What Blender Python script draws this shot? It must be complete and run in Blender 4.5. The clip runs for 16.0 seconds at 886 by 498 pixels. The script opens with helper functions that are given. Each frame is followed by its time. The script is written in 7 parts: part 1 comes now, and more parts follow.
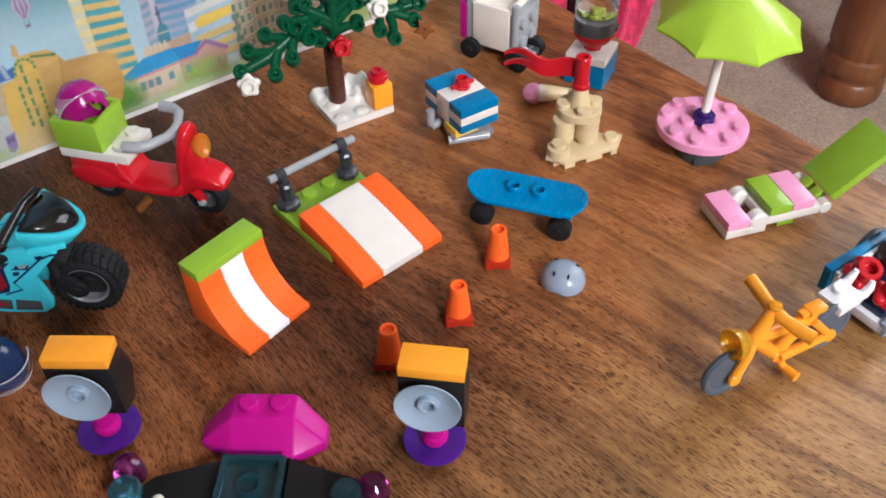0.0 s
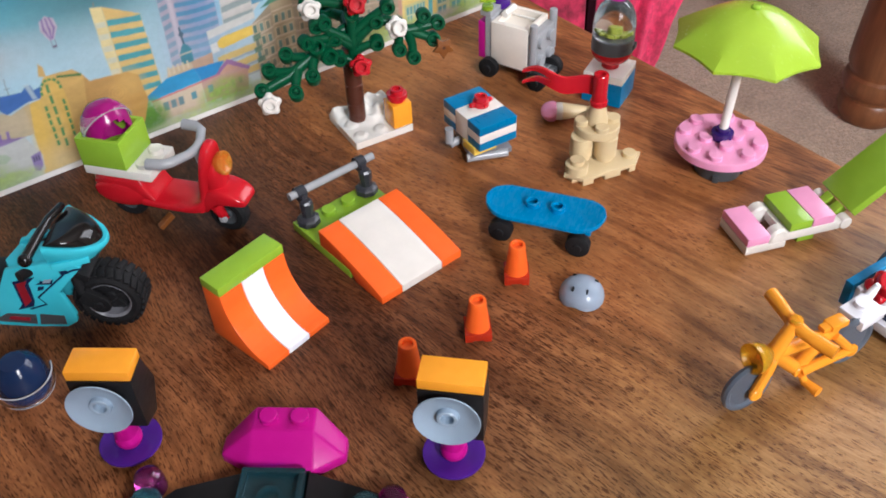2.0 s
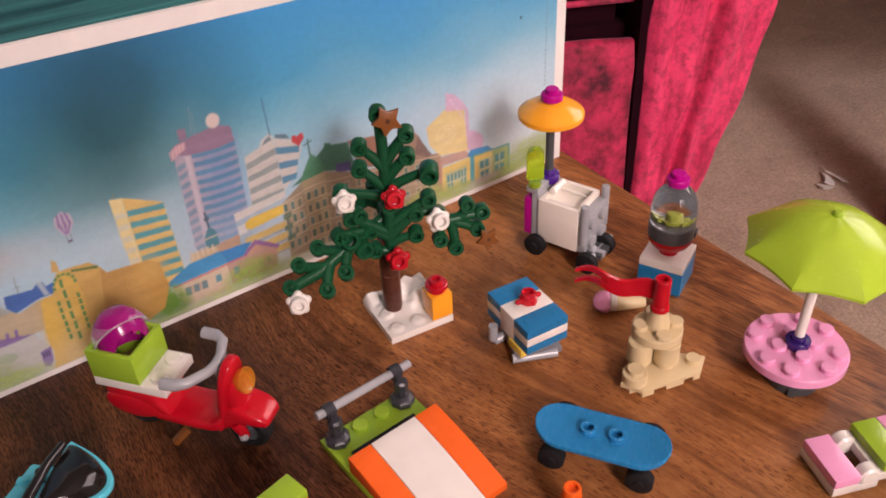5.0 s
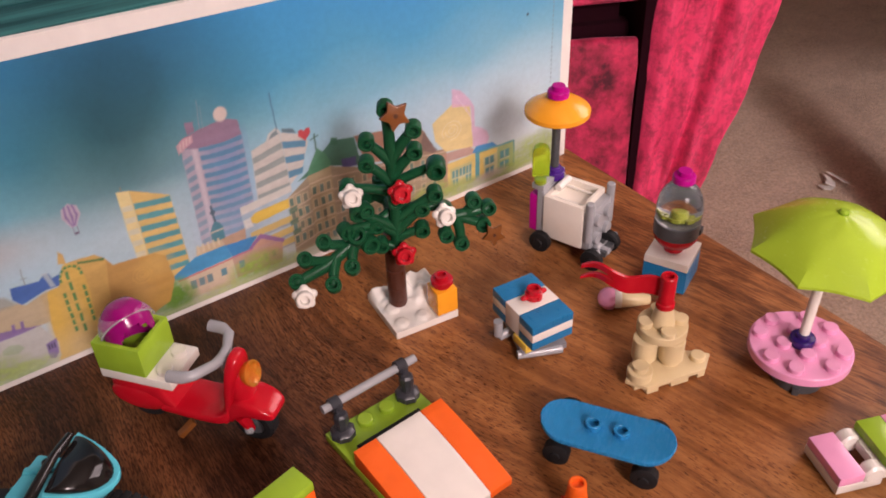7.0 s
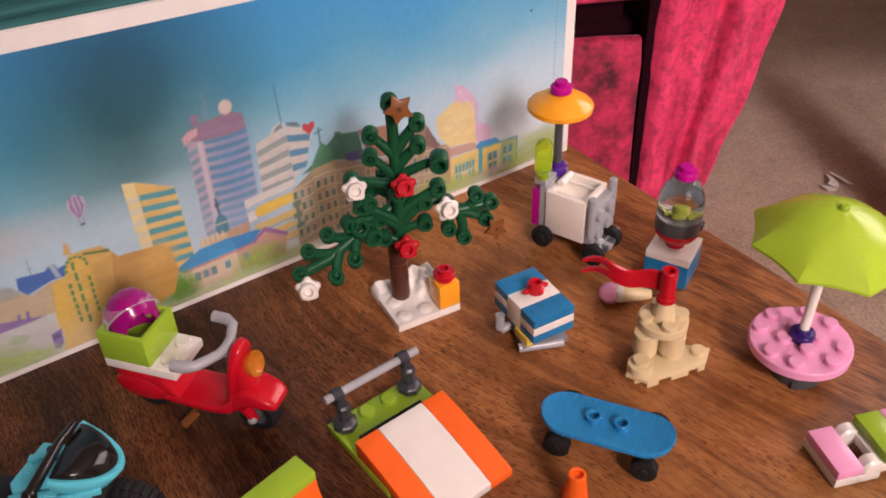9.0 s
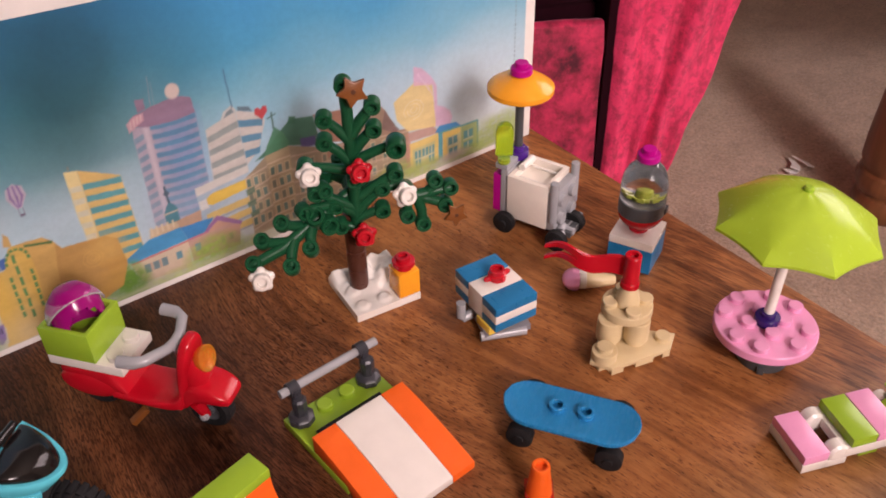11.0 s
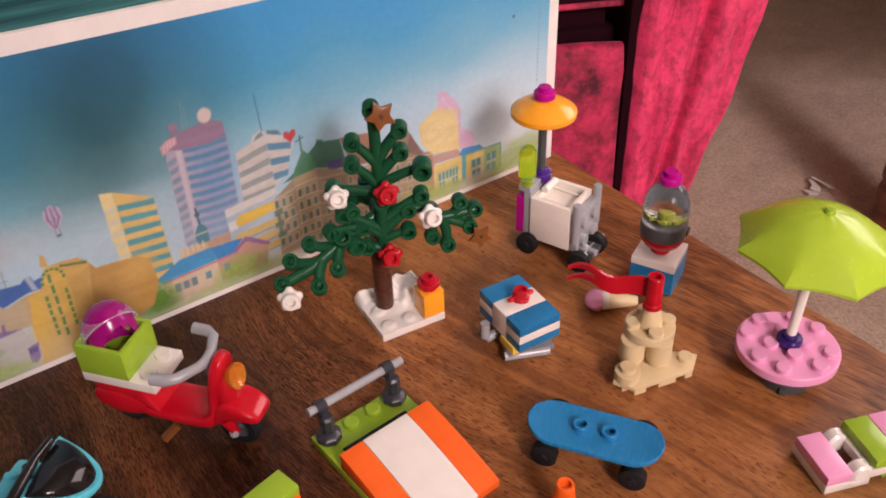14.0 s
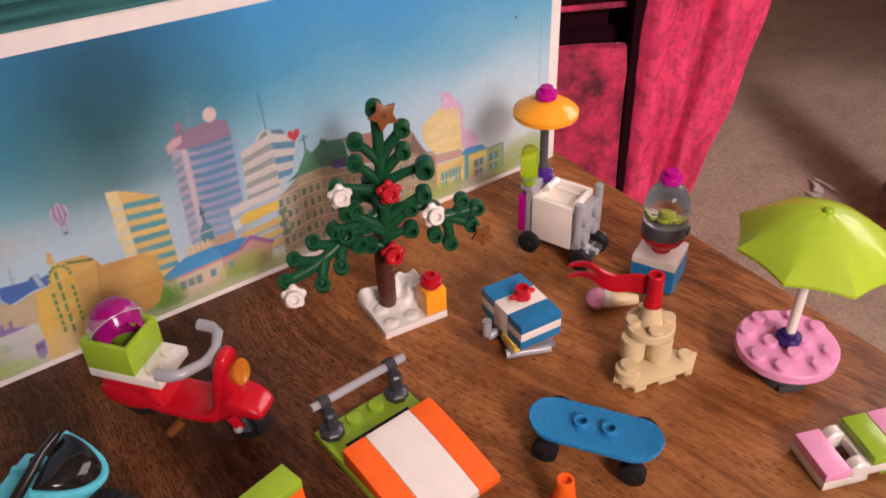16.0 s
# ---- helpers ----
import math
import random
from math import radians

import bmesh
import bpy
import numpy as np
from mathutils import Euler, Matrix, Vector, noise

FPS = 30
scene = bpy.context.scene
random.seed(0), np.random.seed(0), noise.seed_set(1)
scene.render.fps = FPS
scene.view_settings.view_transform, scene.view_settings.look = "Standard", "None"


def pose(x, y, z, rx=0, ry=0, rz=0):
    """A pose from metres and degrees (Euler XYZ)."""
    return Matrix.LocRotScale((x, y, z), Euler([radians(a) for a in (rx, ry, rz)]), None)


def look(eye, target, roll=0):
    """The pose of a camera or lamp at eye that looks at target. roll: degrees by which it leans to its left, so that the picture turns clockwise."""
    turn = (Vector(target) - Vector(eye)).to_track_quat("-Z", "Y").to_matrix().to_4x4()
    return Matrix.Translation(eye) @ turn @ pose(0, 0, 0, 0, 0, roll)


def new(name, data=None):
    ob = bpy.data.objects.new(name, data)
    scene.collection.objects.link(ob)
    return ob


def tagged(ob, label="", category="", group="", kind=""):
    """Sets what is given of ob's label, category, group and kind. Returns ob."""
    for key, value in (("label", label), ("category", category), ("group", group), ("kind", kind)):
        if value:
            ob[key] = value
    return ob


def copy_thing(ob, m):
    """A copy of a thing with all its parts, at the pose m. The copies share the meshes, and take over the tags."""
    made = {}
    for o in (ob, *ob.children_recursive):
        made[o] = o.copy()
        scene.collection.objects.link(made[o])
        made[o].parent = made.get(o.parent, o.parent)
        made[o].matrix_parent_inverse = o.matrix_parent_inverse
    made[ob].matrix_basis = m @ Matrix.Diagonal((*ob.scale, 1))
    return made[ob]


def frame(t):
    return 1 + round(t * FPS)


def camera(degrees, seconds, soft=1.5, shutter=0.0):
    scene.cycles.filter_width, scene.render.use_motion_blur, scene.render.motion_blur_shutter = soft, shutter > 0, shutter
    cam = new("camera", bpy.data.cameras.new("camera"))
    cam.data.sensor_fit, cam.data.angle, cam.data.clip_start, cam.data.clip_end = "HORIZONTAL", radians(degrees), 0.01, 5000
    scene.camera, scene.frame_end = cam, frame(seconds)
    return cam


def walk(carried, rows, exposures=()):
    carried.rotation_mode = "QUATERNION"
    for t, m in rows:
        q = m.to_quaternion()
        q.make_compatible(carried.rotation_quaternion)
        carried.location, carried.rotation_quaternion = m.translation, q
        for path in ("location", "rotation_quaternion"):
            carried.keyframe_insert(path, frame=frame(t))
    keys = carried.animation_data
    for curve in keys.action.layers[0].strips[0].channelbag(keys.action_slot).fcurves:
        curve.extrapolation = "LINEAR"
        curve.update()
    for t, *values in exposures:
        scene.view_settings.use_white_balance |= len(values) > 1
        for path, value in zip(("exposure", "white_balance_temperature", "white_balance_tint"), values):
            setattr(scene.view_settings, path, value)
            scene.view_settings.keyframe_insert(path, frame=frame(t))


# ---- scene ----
cam = camera(53.0, 16.0, soft=1.8, shutter=0.3)
# seconds, eye in metres, then yaw, pitch and roll in degrees
ROWS = [
    (0.0, 0.0051, -0.0054, 0.1932, -36.96, -43.59, -1.25),
    (0.5, 0.0049, -0.0073, 0.1917, -36.26, -43.32, -2.04),
    (1.0, 0.0029, -0.0083, 0.1921, -35.26, -42.56, -2.70),
    (1.5, 0.0028, -0.0080, 0.1920, -35.01, -42.06, -2.70),
    (2.0, 0.0032, -0.0074, 0.1920, -35.44, -41.97, -2.32),
    (2.5, 0.0034, -0.0084, 0.1927, -35.57, -41.88, -2.41),
    (2.8, 0.0050, -0.0090, 0.1946, -35.02, -40.97, -2.95),
    (3.0, 0.0057, -0.0111, 0.2063, -34.18, -39.99, -3.86),
    (3.2, 0.0170, -0.0052, 0.2147, -33.28, -38.80, -4.39),
    (3.5, 0.0299, 0.0082, 0.2231, -32.31, -36.31, -4.94),
    (3.7, 0.0342, 0.0248, 0.2210, -32.59, -36.17, -4.17),
    (4.0, 0.0370, 0.0333, 0.2104, -32.32, -35.96, -3.92),
    (4.5, 0.0318, 0.0346, 0.2081, -32.95, -37.16, -3.27),
    (7.0, 0.0272, 0.0354, 0.2076, -33.33, -37.38, -2.39),
    (7.5, 0.0264, 0.0362, 0.2077, -33.18, -37.50, -2.33),
    (8.0, 0.0263, 0.0343, 0.2077, -33.06, -37.49, -2.25),
    (8.5, 0.0266, 0.0332, 0.2077, -33.00, -37.47, -2.21),
    (9.0, 0.0258, 0.0330, 0.2072, -33.07, -37.40, -2.18),
    (9.5, 0.0277, 0.0341, 0.2068, -33.34, -37.68, -2.24),
    (10.0, 0.0332, 0.0360, 0.2032, -34.75, -38.23, -1.81),
    (10.2, 0.0329, 0.0369, 0.2017, -35.62, -38.38, -1.35),
    (12.5, 0.0292, 0.0364, 0.2035, -35.46, -37.67, -1.39),
    (13.0, 0.0280, 0.0369, 0.2049, -35.10, -37.34, -1.56),
    (13.5, 0.0274, 0.0355, 0.2054, -34.62, -36.95, -1.85),
    (14.0, 0.0275, 0.0352, 0.2051, -34.34, -36.92, -1.98),
    (14.5, 0.0272, 0.0346, 0.2053, -34.25, -37.04, -1.98),
    (15.0, 0.0272, 0.0344, 0.2055, -34.14, -36.98, -2.10),
    (15.5, 0.0267, 0.0343, 0.2059, -34.37, -36.82, -1.94),
    (16.0, 0.0263, 0.0325, 0.2058, -34.02, -36.79, -2.06),
]


def aim(x, y, z, yaw, pitch, roll):
    return pose(x, y, z) @ pose(0, 0, 0, 0, 0, yaw) @ pose(0, 0, 0, 90 + pitch) @ pose(0, 0, 0, 0, 0, roll)


walk(cam, [(t, aim(*row)) for t, *row in ROWS], exposures=[(0.0, 0.05, 5800, 12), (2.8, 0.03, 5800, 12), (3.7, -0.26, 7080, 35), (16.0, -0.26, 7080, 35)])

# ---- world and lights ----
world = bpy.data.worlds.new("sky")
scene.world = world
world.use_nodes = True
wn = world.node_tree.nodes
sky = wn.new("ShaderNodeTexSky")
sky.sky_type = "NISHITA"
sky.sun_disc = False
sky.sun_elevation = radians(32)
sky.sun_rotation = radians(192)
wn["Background"].inputs["Strength"].default_value = 0.12
world.node_tree.links.new(sky.outputs["Color"], wn["Background"].inputs["Color"])


def area_lamp(name, eye, target, width, height, watts, colour):
    data = bpy.data.lights.new(name, "AREA")
    data.shape, data.size, data.size_y, data.energy, data.color = "RECTANGLE", width, height, watts, colour
    lamp = new(name, data)
    lamp.matrix_world = look(eye, target)
    return lamp


# daylight of the window behind the eye
area_lamp("window_daylight", (-0.30, -2.14, 1.30), (0.13, 0.2, 0.0), 1.25, 1.15, 42, (1.0, 0.96, 0.91))
# small key lamp added in that window for sharper shadows
area_lamp("window_key_light", (-0.22, -2.13, 1.58), (0.13, 0.2, 0.0), 0.42, 0.42, 44, (1.0, 0.96, 0.91))
# fill lamp added at the side, with no known source
area_lamp("side_fill_light", (2.05, 0.08, 1.05), (0.2, 0.2, 0.0), 1.3, 1.1, 26, (1.0, 0.95, 0.9))

MM = 0.001

# ---- materials ----


def tree_of(name):
    m = bpy.data.materials.new(name)
    m.use_nodes = True
    n, l = m.node_tree.nodes, m.node_tree.links
    return m, n, l, n["Principled BSDF"]


def noise_node(n, l, coords, scale, detail=4.0, rough=0.55, stretch=None):
    tex = n.new("ShaderNodeTexNoise")
    tex.inputs["Scale"].default_value = scale
    tex.inputs["Detail"].default_value = detail
    tex.inputs["Roughness"].default_value = rough
    if stretch:
        mapping = n.new("ShaderNodeMapping")
        mapping.inputs["Scale"].default_value = stretch
        l.new(coords, mapping.inputs["Vector"])
        coords = mapping.outputs["Vector"]
    l.new(coords, tex.inputs["Vector"])
    return tex.outputs["Fac"]


def ramp_node(n, l, fac, stops):
    r = n.new("ShaderNodeValToRGB")
    while len(r.color_ramp.elements) < len(stops):
        r.color_ramp.elements.new(0.5)
    for e, (p, c) in zip(r.color_ramp.elements, stops):
        e.position, e.color = p, (*c, 1)
    l.new(fac, r.inputs["Fac"])
    return r.outputs["Color"]


def bump_node(n, l, bsdf, fac, strength, distance):
    b = n.new("ShaderNodeBump")
    b.inputs["Strength"].default_value = strength
    b.inputs["Distance"].default_value = distance
    l.new(fac, b.inputs["Height"])
    l.new(b.outputs["Normal"], bsdf.inputs["Normal"])
    return b


def mix_node(n, l, kind, fac, a, b):
    m = n.new("ShaderNodeMix")
    m.data_type, m.blend_type = "RGBA", kind
    for socket, v in ((m.inputs[0], fac), (m.inputs[6], a), (m.inputs[7], b)):
        if isinstance(v, (int, float)):
            socket.default_value = v
        elif isinstance(v, tuple):
            socket.default_value = (*v, 1)
        else:
            l.new(v, socket)
    return m.outputs[2]


def plastic(name, colour, rough=0.19, vary=0.035, shine=0.42):
    """Moulded glossy plastic: faint flow marks, dust and fine scratches."""
    m, n, l, bsdf = tree_of(name)
    co = n.new("ShaderNodeTexCoord").outputs["Object"]
    cloud = noise_node(n, l, co, 120, 3)
    lo = tuple(c * (1 - vary) for c in colour)
    hi = tuple(min(1, c * (1 + vary) + 0.004) for c in colour)
    l.new(ramp_node(n, l, cloud, [(0.3, lo), (0.7, hi)]), bsdf.inputs["Base Color"])
    scratch = noise_node(n, l, co, 900, 5, 0.7, (1, 0.25, 1))
    r = ramp_node(n, l, scratch, [(0.35, (rough * 0.9,) * 3), (0.75, (rough * 1.25,) * 3)])
    l.new(r, bsdf.inputs["Roughness"])
    bump_node(n, l, bsdf, cloud, 0.05, 0.0004)
    bsdf.inputs["IOR"].default_value = 1.5
    bsdf.inputs["Specular IOR Level"].default_value = shine
    return m


def clear_plastic(name, colour, rough=0.04, clear=1.0):
    m, n, l, bsdf = tree_of(name)
    co = n.new("ShaderNodeTexCoord").outputs["Object"]
    bsdf.inputs["Base Color"].default_value = (*colour, 1)
    bsdf.inputs["Transmission Weight"].default_value = clear
    bsdf.inputs["IOR"].default_value = 1.45
    r = ramp_node(n, l, noise_node(n, l, co, 500, 4), [(0.4, (rough,) * 3), (0.8, (rough * 2.5,) * 3)])
    l.new(r, bsdf.inputs["Roughness"])
    return m


def table_wood():
    """Open-pored hardwood: a bending grain, a dark heart band, short dark pores."""
    m, n, l, bsdf = tree_of("table_wood")
    co = n.new("ShaderNodeTexCoord").outputs["Object"]

    def step(kind, a, b, c=None):
        node = n.new("ShaderNodeMath")
        node.operation = kind
        for k, value in enumerate((a, b, c)):
            if isinstance(value, float):
                node.inputs[k].default_value = value
            elif value is not None:
                l.new(value, node.inputs[k])
        return node.outputs[0]

    drift = n.new("ShaderNodeTexNoise")
    drift.inputs["Scale"].default_value = 9.0
    drift.inputs["Detail"].default_value = 1.0
    l.new(co, drift.inputs["Vector"])
    warp = n.new("ShaderNodeVectorMath")
    warp.operation = "MULTIPLY_ADD"
    l.new(drift.outputs["Color"], warp.inputs[0])
    warp.inputs[1].default_value = (0.026, 0.012, 0.0)
    l.new(co, warp.inputs[2])
    sep = n.new("ShaderNodeSeparateXYZ")
    l.new(warp.outputs[0], sep.inputs[0])
    # the grain swings away from the table's length beyond the heart band
    swing = n.new("ShaderNodeMapRange")
    swing.interpolation_type = "SMOOTHSTEP"
    for socket, value in zip(("From Min", "From Max", "To Min", "To Max"), (0.36, 0.47, 0.0, 0.24)):
        swing.inputs[socket].default_value = value
    l.new(sep.outputs["X"], swing.inputs["Value"])
    u = step("MULTIPLY_ADD", step("SUBTRACT", sep.outputs["Y"], 0.06), swing.outputs["Result"], sep.outputs["X"])
    packed = n.new("ShaderNodeCombineXYZ")
    l.new(u, packed.inputs["X"])
    l.new(sep.outputs["Y"], packed.inputs["Y"])
    v = packed.outputs[0]

    past = step("SUBTRACT", u, 0.405)
    off = step("MAXIMUM", step("MULTIPLY", past, 7.5), step("MULTIPLY", past, -3.4))
    side = step("ADD", off, noise_node(n, l, v, 1.0, 5, 0.62, (34, 5, 8)))
    heart = step("MULTIPLY_ADD", sep.outputs["Y"], -2.2, step("ADD", side, 0.10))
    base = ramp_node(n, l, heart, [(0.24, (0.118, 0.045, 0.021)), (0.46, (0.240, 0.096, 0.040)), (0.78, (0.44, 0.177, 0.060))])
    bands = noise_node(n, l, v, 1.0, 4, 0.6, (150, 7, 20))
    col = mix_node(n, l, "MULTIPLY", 0.72, base, ramp_node(n, l, bands, [(0.36, (0.42, 0.36, 0.33)), (0.54, (1, 1, 1))]))
    figure = noise_node(n, l, v, 1.0, 4, 0.6, (48, 34, 20))
    col = mix_node(n, l, "MULTIPLY", 0.55, col, ramp_node(n, l, figure, [(0.36, (0.62, 0.56, 0.52)), (0.6, (1, 1, 1))]))
    mottle = noise_node(n, l, v, 1.0, 5, 0.7, (330, 150, 60))
    col = mix_node(n, l, "MULTIPLY", 0.5, col, ramp_node(n, l, mottle, [(0.38, (0.62, 0.50, 0.40)), (0.56, (1, 1, 1))]))
    fine = noise_node(n, l, v, 1.0, 3, 0.6, (1300, 60, 60))
    col = mix_node(n, l, "MULTIPLY", 0.5, col, ramp_node(n, l, fine, [(0.36, (0.55, 0.5, 0.46)), (0.6, (1, 1, 1))]))
    # pores: dashes a few millimetres long, crowded in the heart band
    pores = noise_node(n, l, v, 1.0, 2.2, 0.55, (2300, 330, 60))
    patch = noise_node(n, l, v, 1.0, 3, 0.5, (70, 26, 20))
    crowd = step("MULTIPLY_ADD", heart, -0.10, step("MULTIPLY_ADD", patch, 0.20, pores))
    long_pores = noise_node(n, l, v, 1.0, 1.5, 0.5, (1500, 105, 60))
    # dark open lines crowd again towards the table's end
    end = n.new("ShaderNodeMapRange")
    end.interpolation_type = "SMOOTHSTEP"
    for socket, value in zip(("From Min", "From Max", "To Min", "To Max"), (0.485, 0.56, 0.10, 0.50)):
        end.inputs[socket].default_value = value
    l.new(sep.outputs["X"], end.inputs["Value"])
    streaks = step("MULTIPLY_ADD", heart, -0.30, step("ADD", long_pores, end.outputs["Result"]))
    col = mix_node(n, l, "MULTIPLY", 0.75, col, ramp_node(n, l, streaks, [(0.50, (1, 1, 1)), (0.60, (0.34, 0.27, 0.23))]))
    dash = ramp_node(n, l, crowd, [(0.57, (1, 1, 1)), (0.64, (0.31, 0.22, 0.175))])
    col = mix_node(n, l, "MULTIPLY", 0.9, col, dash)
    # the tone turns paler and yellower towards the near half of the top
    near_edge = step("ADD", sep.outputs["Y"], step("MULTIPLY", noise_node(n, l, v, 1.0, 3, 0.6, (40, 6, 8)), 0.05))
    tan = ramp_node(n, l, step("MULTIPLY", near_edge, 10.0), [(0.30, (1.0, 1.40, 1.50)), (0.95, (1, 1, 1))])
    col = mix_node(n, l, "MULTIPLY", 1.0, col, tan)
    l.new(col, bsdf.inputs["Base Color"])
    worn = noise_node(n, l, co, 14, 6, 0.65)
    l.new(ramp_node(n, l, worn, [(0.3, (0.30,) * 3), (0.7, (0.46,) * 3)]), bsdf.inputs["Roughness"])
    bsdf.inputs["Specular IOR Level"].default_value = 0.18
    bump_node(n, l, bsdf, dash, 0.3, 0.0003)
    return m


def turned_wood():
    m, n, l, bsdf = tree_of("stained_wood")
    co = n.new("ShaderNodeTexCoord").outputs["Object"]
    g = noise_node(n, l, co, 1.0, 5, 0.6, (60, 60, 5))
    l.new(ramp_node(n, l, g, [(0.3, (0.10, 0.035, 0.012)), (0.7, (0.24, 0.095, 0.035))]), bsdf.inputs["Base Color"])
    bsdf.inputs["Roughness"].default_value = 0.33
    bump_node(n, l, bsdf, g, 0.1, 0.001)
    return m


def carpet():
    m, n, l, bsdf = tree_of("carpet_pile")
    co = n.new("ShaderNodeTexCoord").outputs["Object"]
    tufts = noise_node(n, l, co, 260, 4, 0.7)
    flecks = noise_node(n, l, co, 22, 6, 0.72)
    a = ramp_node(n, l, tufts, [(0.3, (0.36, 0.265, 0.185)), (0.7, (0.74, 0.565, 0.405))])
    b = ramp_node(n, l, flecks, [(0.34, (0.66, 0.62, 0.58)), (0.62, (1, 1, 1))])
    l.new(mix_node(n, l, "MULTIPLY", 0.8, a, b), bsdf.inputs["Base Color"])
    bsdf.inputs["Roughness"].default_value = 1.0
    bsdf.inputs["Sheen Weight"].default_value = 0.3
    bump_node(n, l, bsdf, tufts, 0.8, 0.006)
    return m


def velvet(name, low, high, drape=1.0):
    m, n, l, bsdf = tree_of(name)
    co = n.new("ShaderNodeTexCoord").outputs["Object"]
    crush = noise_node(n, l, co, 1.0, 7, 0.68, (26, 26, 26 * drape))
    nap = noise_node(n, l, co, 110, 5, 0.75)
    a = ramp_node(n, l, crush, [(0.36, low), (0.47, tuple(0.45 * a + 0.55 * b for a, b in zip(low, high))), (0.62, high)])
    b = ramp_node(n, l, nap, [(0.36, (0.40, 0.30, 0.33)), (0.54, (1, 1, 1))])
    # streaky noise paints the dark of folds into the colour
    crease = noise_node(n, l, co, 1.0, 4, 0.6, (75, 75, 75 * drape * drape))
    soft = mix_node(n, l, "MULTIPLY", 0.75, a, b)
    l.new(mix_node(n, l, "MULTIPLY", 0.5 if drape < 1 else 0.3, soft, ramp_node(n, l, crease, [(0.36, (0.42, 0.30, 0.32)), (0.5, (1, 1, 1))])), bsdf.inputs["Base Color"])
    bsdf.inputs["Roughness"].default_value = 0.7
    bsdf.inputs["Sheen Weight"].default_value = 0.4
    bsdf.inputs["Sheen Roughness"].default_value = 0.35
    bsdf.inputs["Sheen Tint"].default_value = (1.0, 0.35, 0.5, 1)
    bump_node(n, l, bsdf, crush, 0.5, 0.004)
    return m


def paint(name, colour, rough=0.8):
    m, n, l, bsdf = tree_of(name)
    co = n.new("ShaderNodeTexCoord").outputs["Object"]
    f = noise_node(n, l, co, 9, 5)
    l.new(ramp_node(n, l, f, [(0.3, tuple(c * 0.93 for c in colour)), (0.7, colour)]), bsdf.inputs["Base Color"])
    bsdf.inputs["Roughness"].default_value = rough
    bump_node(n, l, bsdf, noise_node(n, l, co, 300, 3), 0.1, 0.0005)
    return m


def ink(name, colour, vary=0.16):
    """Printed card with a slight satin varnish."""
    m, n, l, bsdf = tree_of(name)
    co = n.new("ShaderNodeTexCoord").outputs["Object"]
    f = noise_node(n, l, co, 110, 6, 0.65)
    wash = noise_node(n, l, co, 32, 4, 0.6)
    a = ramp_node(n, l, f, [(0.3, tuple(c * (1 - vary) for c in colour)), (0.7, tuple(min(1, c * (1 + vary)) for c in colour))])
    b = ramp_node(n, l, wash, [(0.35, (1 - 1.6 * vary, 1 - 1.3 * vary, 1 - vary)), (0.65, (1, 1, 1))])
    l.new(mix_node(n, l, "MULTIPLY", 1.0, a, b), bsdf.inputs["Base Color"])
    bsdf.inputs["Roughness"].default_value = 0.42
    return m


def printed_card():
    """Varnished card that carries the colours laid down on its mesh."""
    m, n, l, bsdf = tree_of("printed_card")
    co = n.new("ShaderNodeTexCoord").outputs["Object"]
    layer = n.new("ShaderNodeAttribute")
    layer.attribute_name = "print"
    fleck = ramp_node(n, l, noise_node(n, l, co, 420, 5, 0.65), [(0.3, (0.90, 0.90, 0.90)), (0.7, (1, 1, 1))])
    l.new(mix_node(n, l, "MULTIPLY", 1.0, layer.outputs["Color"], fleck), bsdf.inputs["Base Color"])
    bsdf.inputs["Roughness"].default_value = 0.42
    bump_node(n, l, bsdf, noise_node(n, l, co, 700, 3), 0.05, 0.0002)
    return m


def streaked_card(name, low, high):
    """Inside of the carton: printed card with long streaks of lighter and darker tone."""
    m, n, l, bsdf = tree_of(name)
    co = n.new("ShaderNodeTexCoord").outputs["Object"]
    f = noise_node(n, l, co, 1.0, 5, 0.7, (5, 160, 160))
    l.new(ramp_node(n, l, f, [(0.36, low), (0.66, high)]), bsdf.inputs["Base Color"])
    bsdf.inputs["Roughness"].default_value = 0.4
    return m


M_WOOD, M_LEG, M_CARPET = table_wood(), turned_wood(), carpet()
# one velvet twice: lighter for the lit arms, darker for the shaded seat
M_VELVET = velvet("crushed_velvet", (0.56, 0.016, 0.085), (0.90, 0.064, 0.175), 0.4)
M_VELVET_SHADED = velvet("crushed_velvet_shaded", (0.09, 0.003, 0.018), (0.66, 0.030, 0.105))
# near-black paint that puts the shade of the armchair's gaps into colour
M_GAP_SHADE = paint("gap_shade_paint", (0.016, 0.002, 0.005), 1.0)
M_GAP_SHADE.node_tree.nodes["Principled BSDF"].inputs["Specular IOR Level"].default_value = 0.1
M_WALL, M_CEILING, M_FRAME = paint("wall_paint", (0.42, 0.36, 0.30)), paint("ceiling_paint", (0.8, 0.78, 0.74)), paint("window_paint", (0.8, 0.8, 0.78), 0.4)
M_CARD, M_CARD_TEAL = ink("white_card", (0.78, 0.76, 0.72), 0.04), streaked_card("teal_card", (0.005, 0.055, 0.063), (0.035, 0.22, 0.22))
M_PRINT = printed_card()
M_WHITE = plastic("white_plastic", (0.75, 0.715, 0.655))
M_CREAM = plastic("warm_white_plastic", (0.80, 0.74, 0.65))
M_SNOW = plastic("bright_white_plastic", (0.82, 0.83, 0.88))
M_RED = plastic("red_plastic", (0.49, 0.007, 0.015))
M_BLUE = plastic("blue_plastic", (0.0, 0.17, 0.375), 0.3, 0.035, 0.32)
M_AZURE = plastic("azure_plastic", (0.0, 0.205, 0.46), 0.26, 0.035, 0.3)
M_LIME = plastic("lime_plastic", (0.27, 0.46, 0.03))
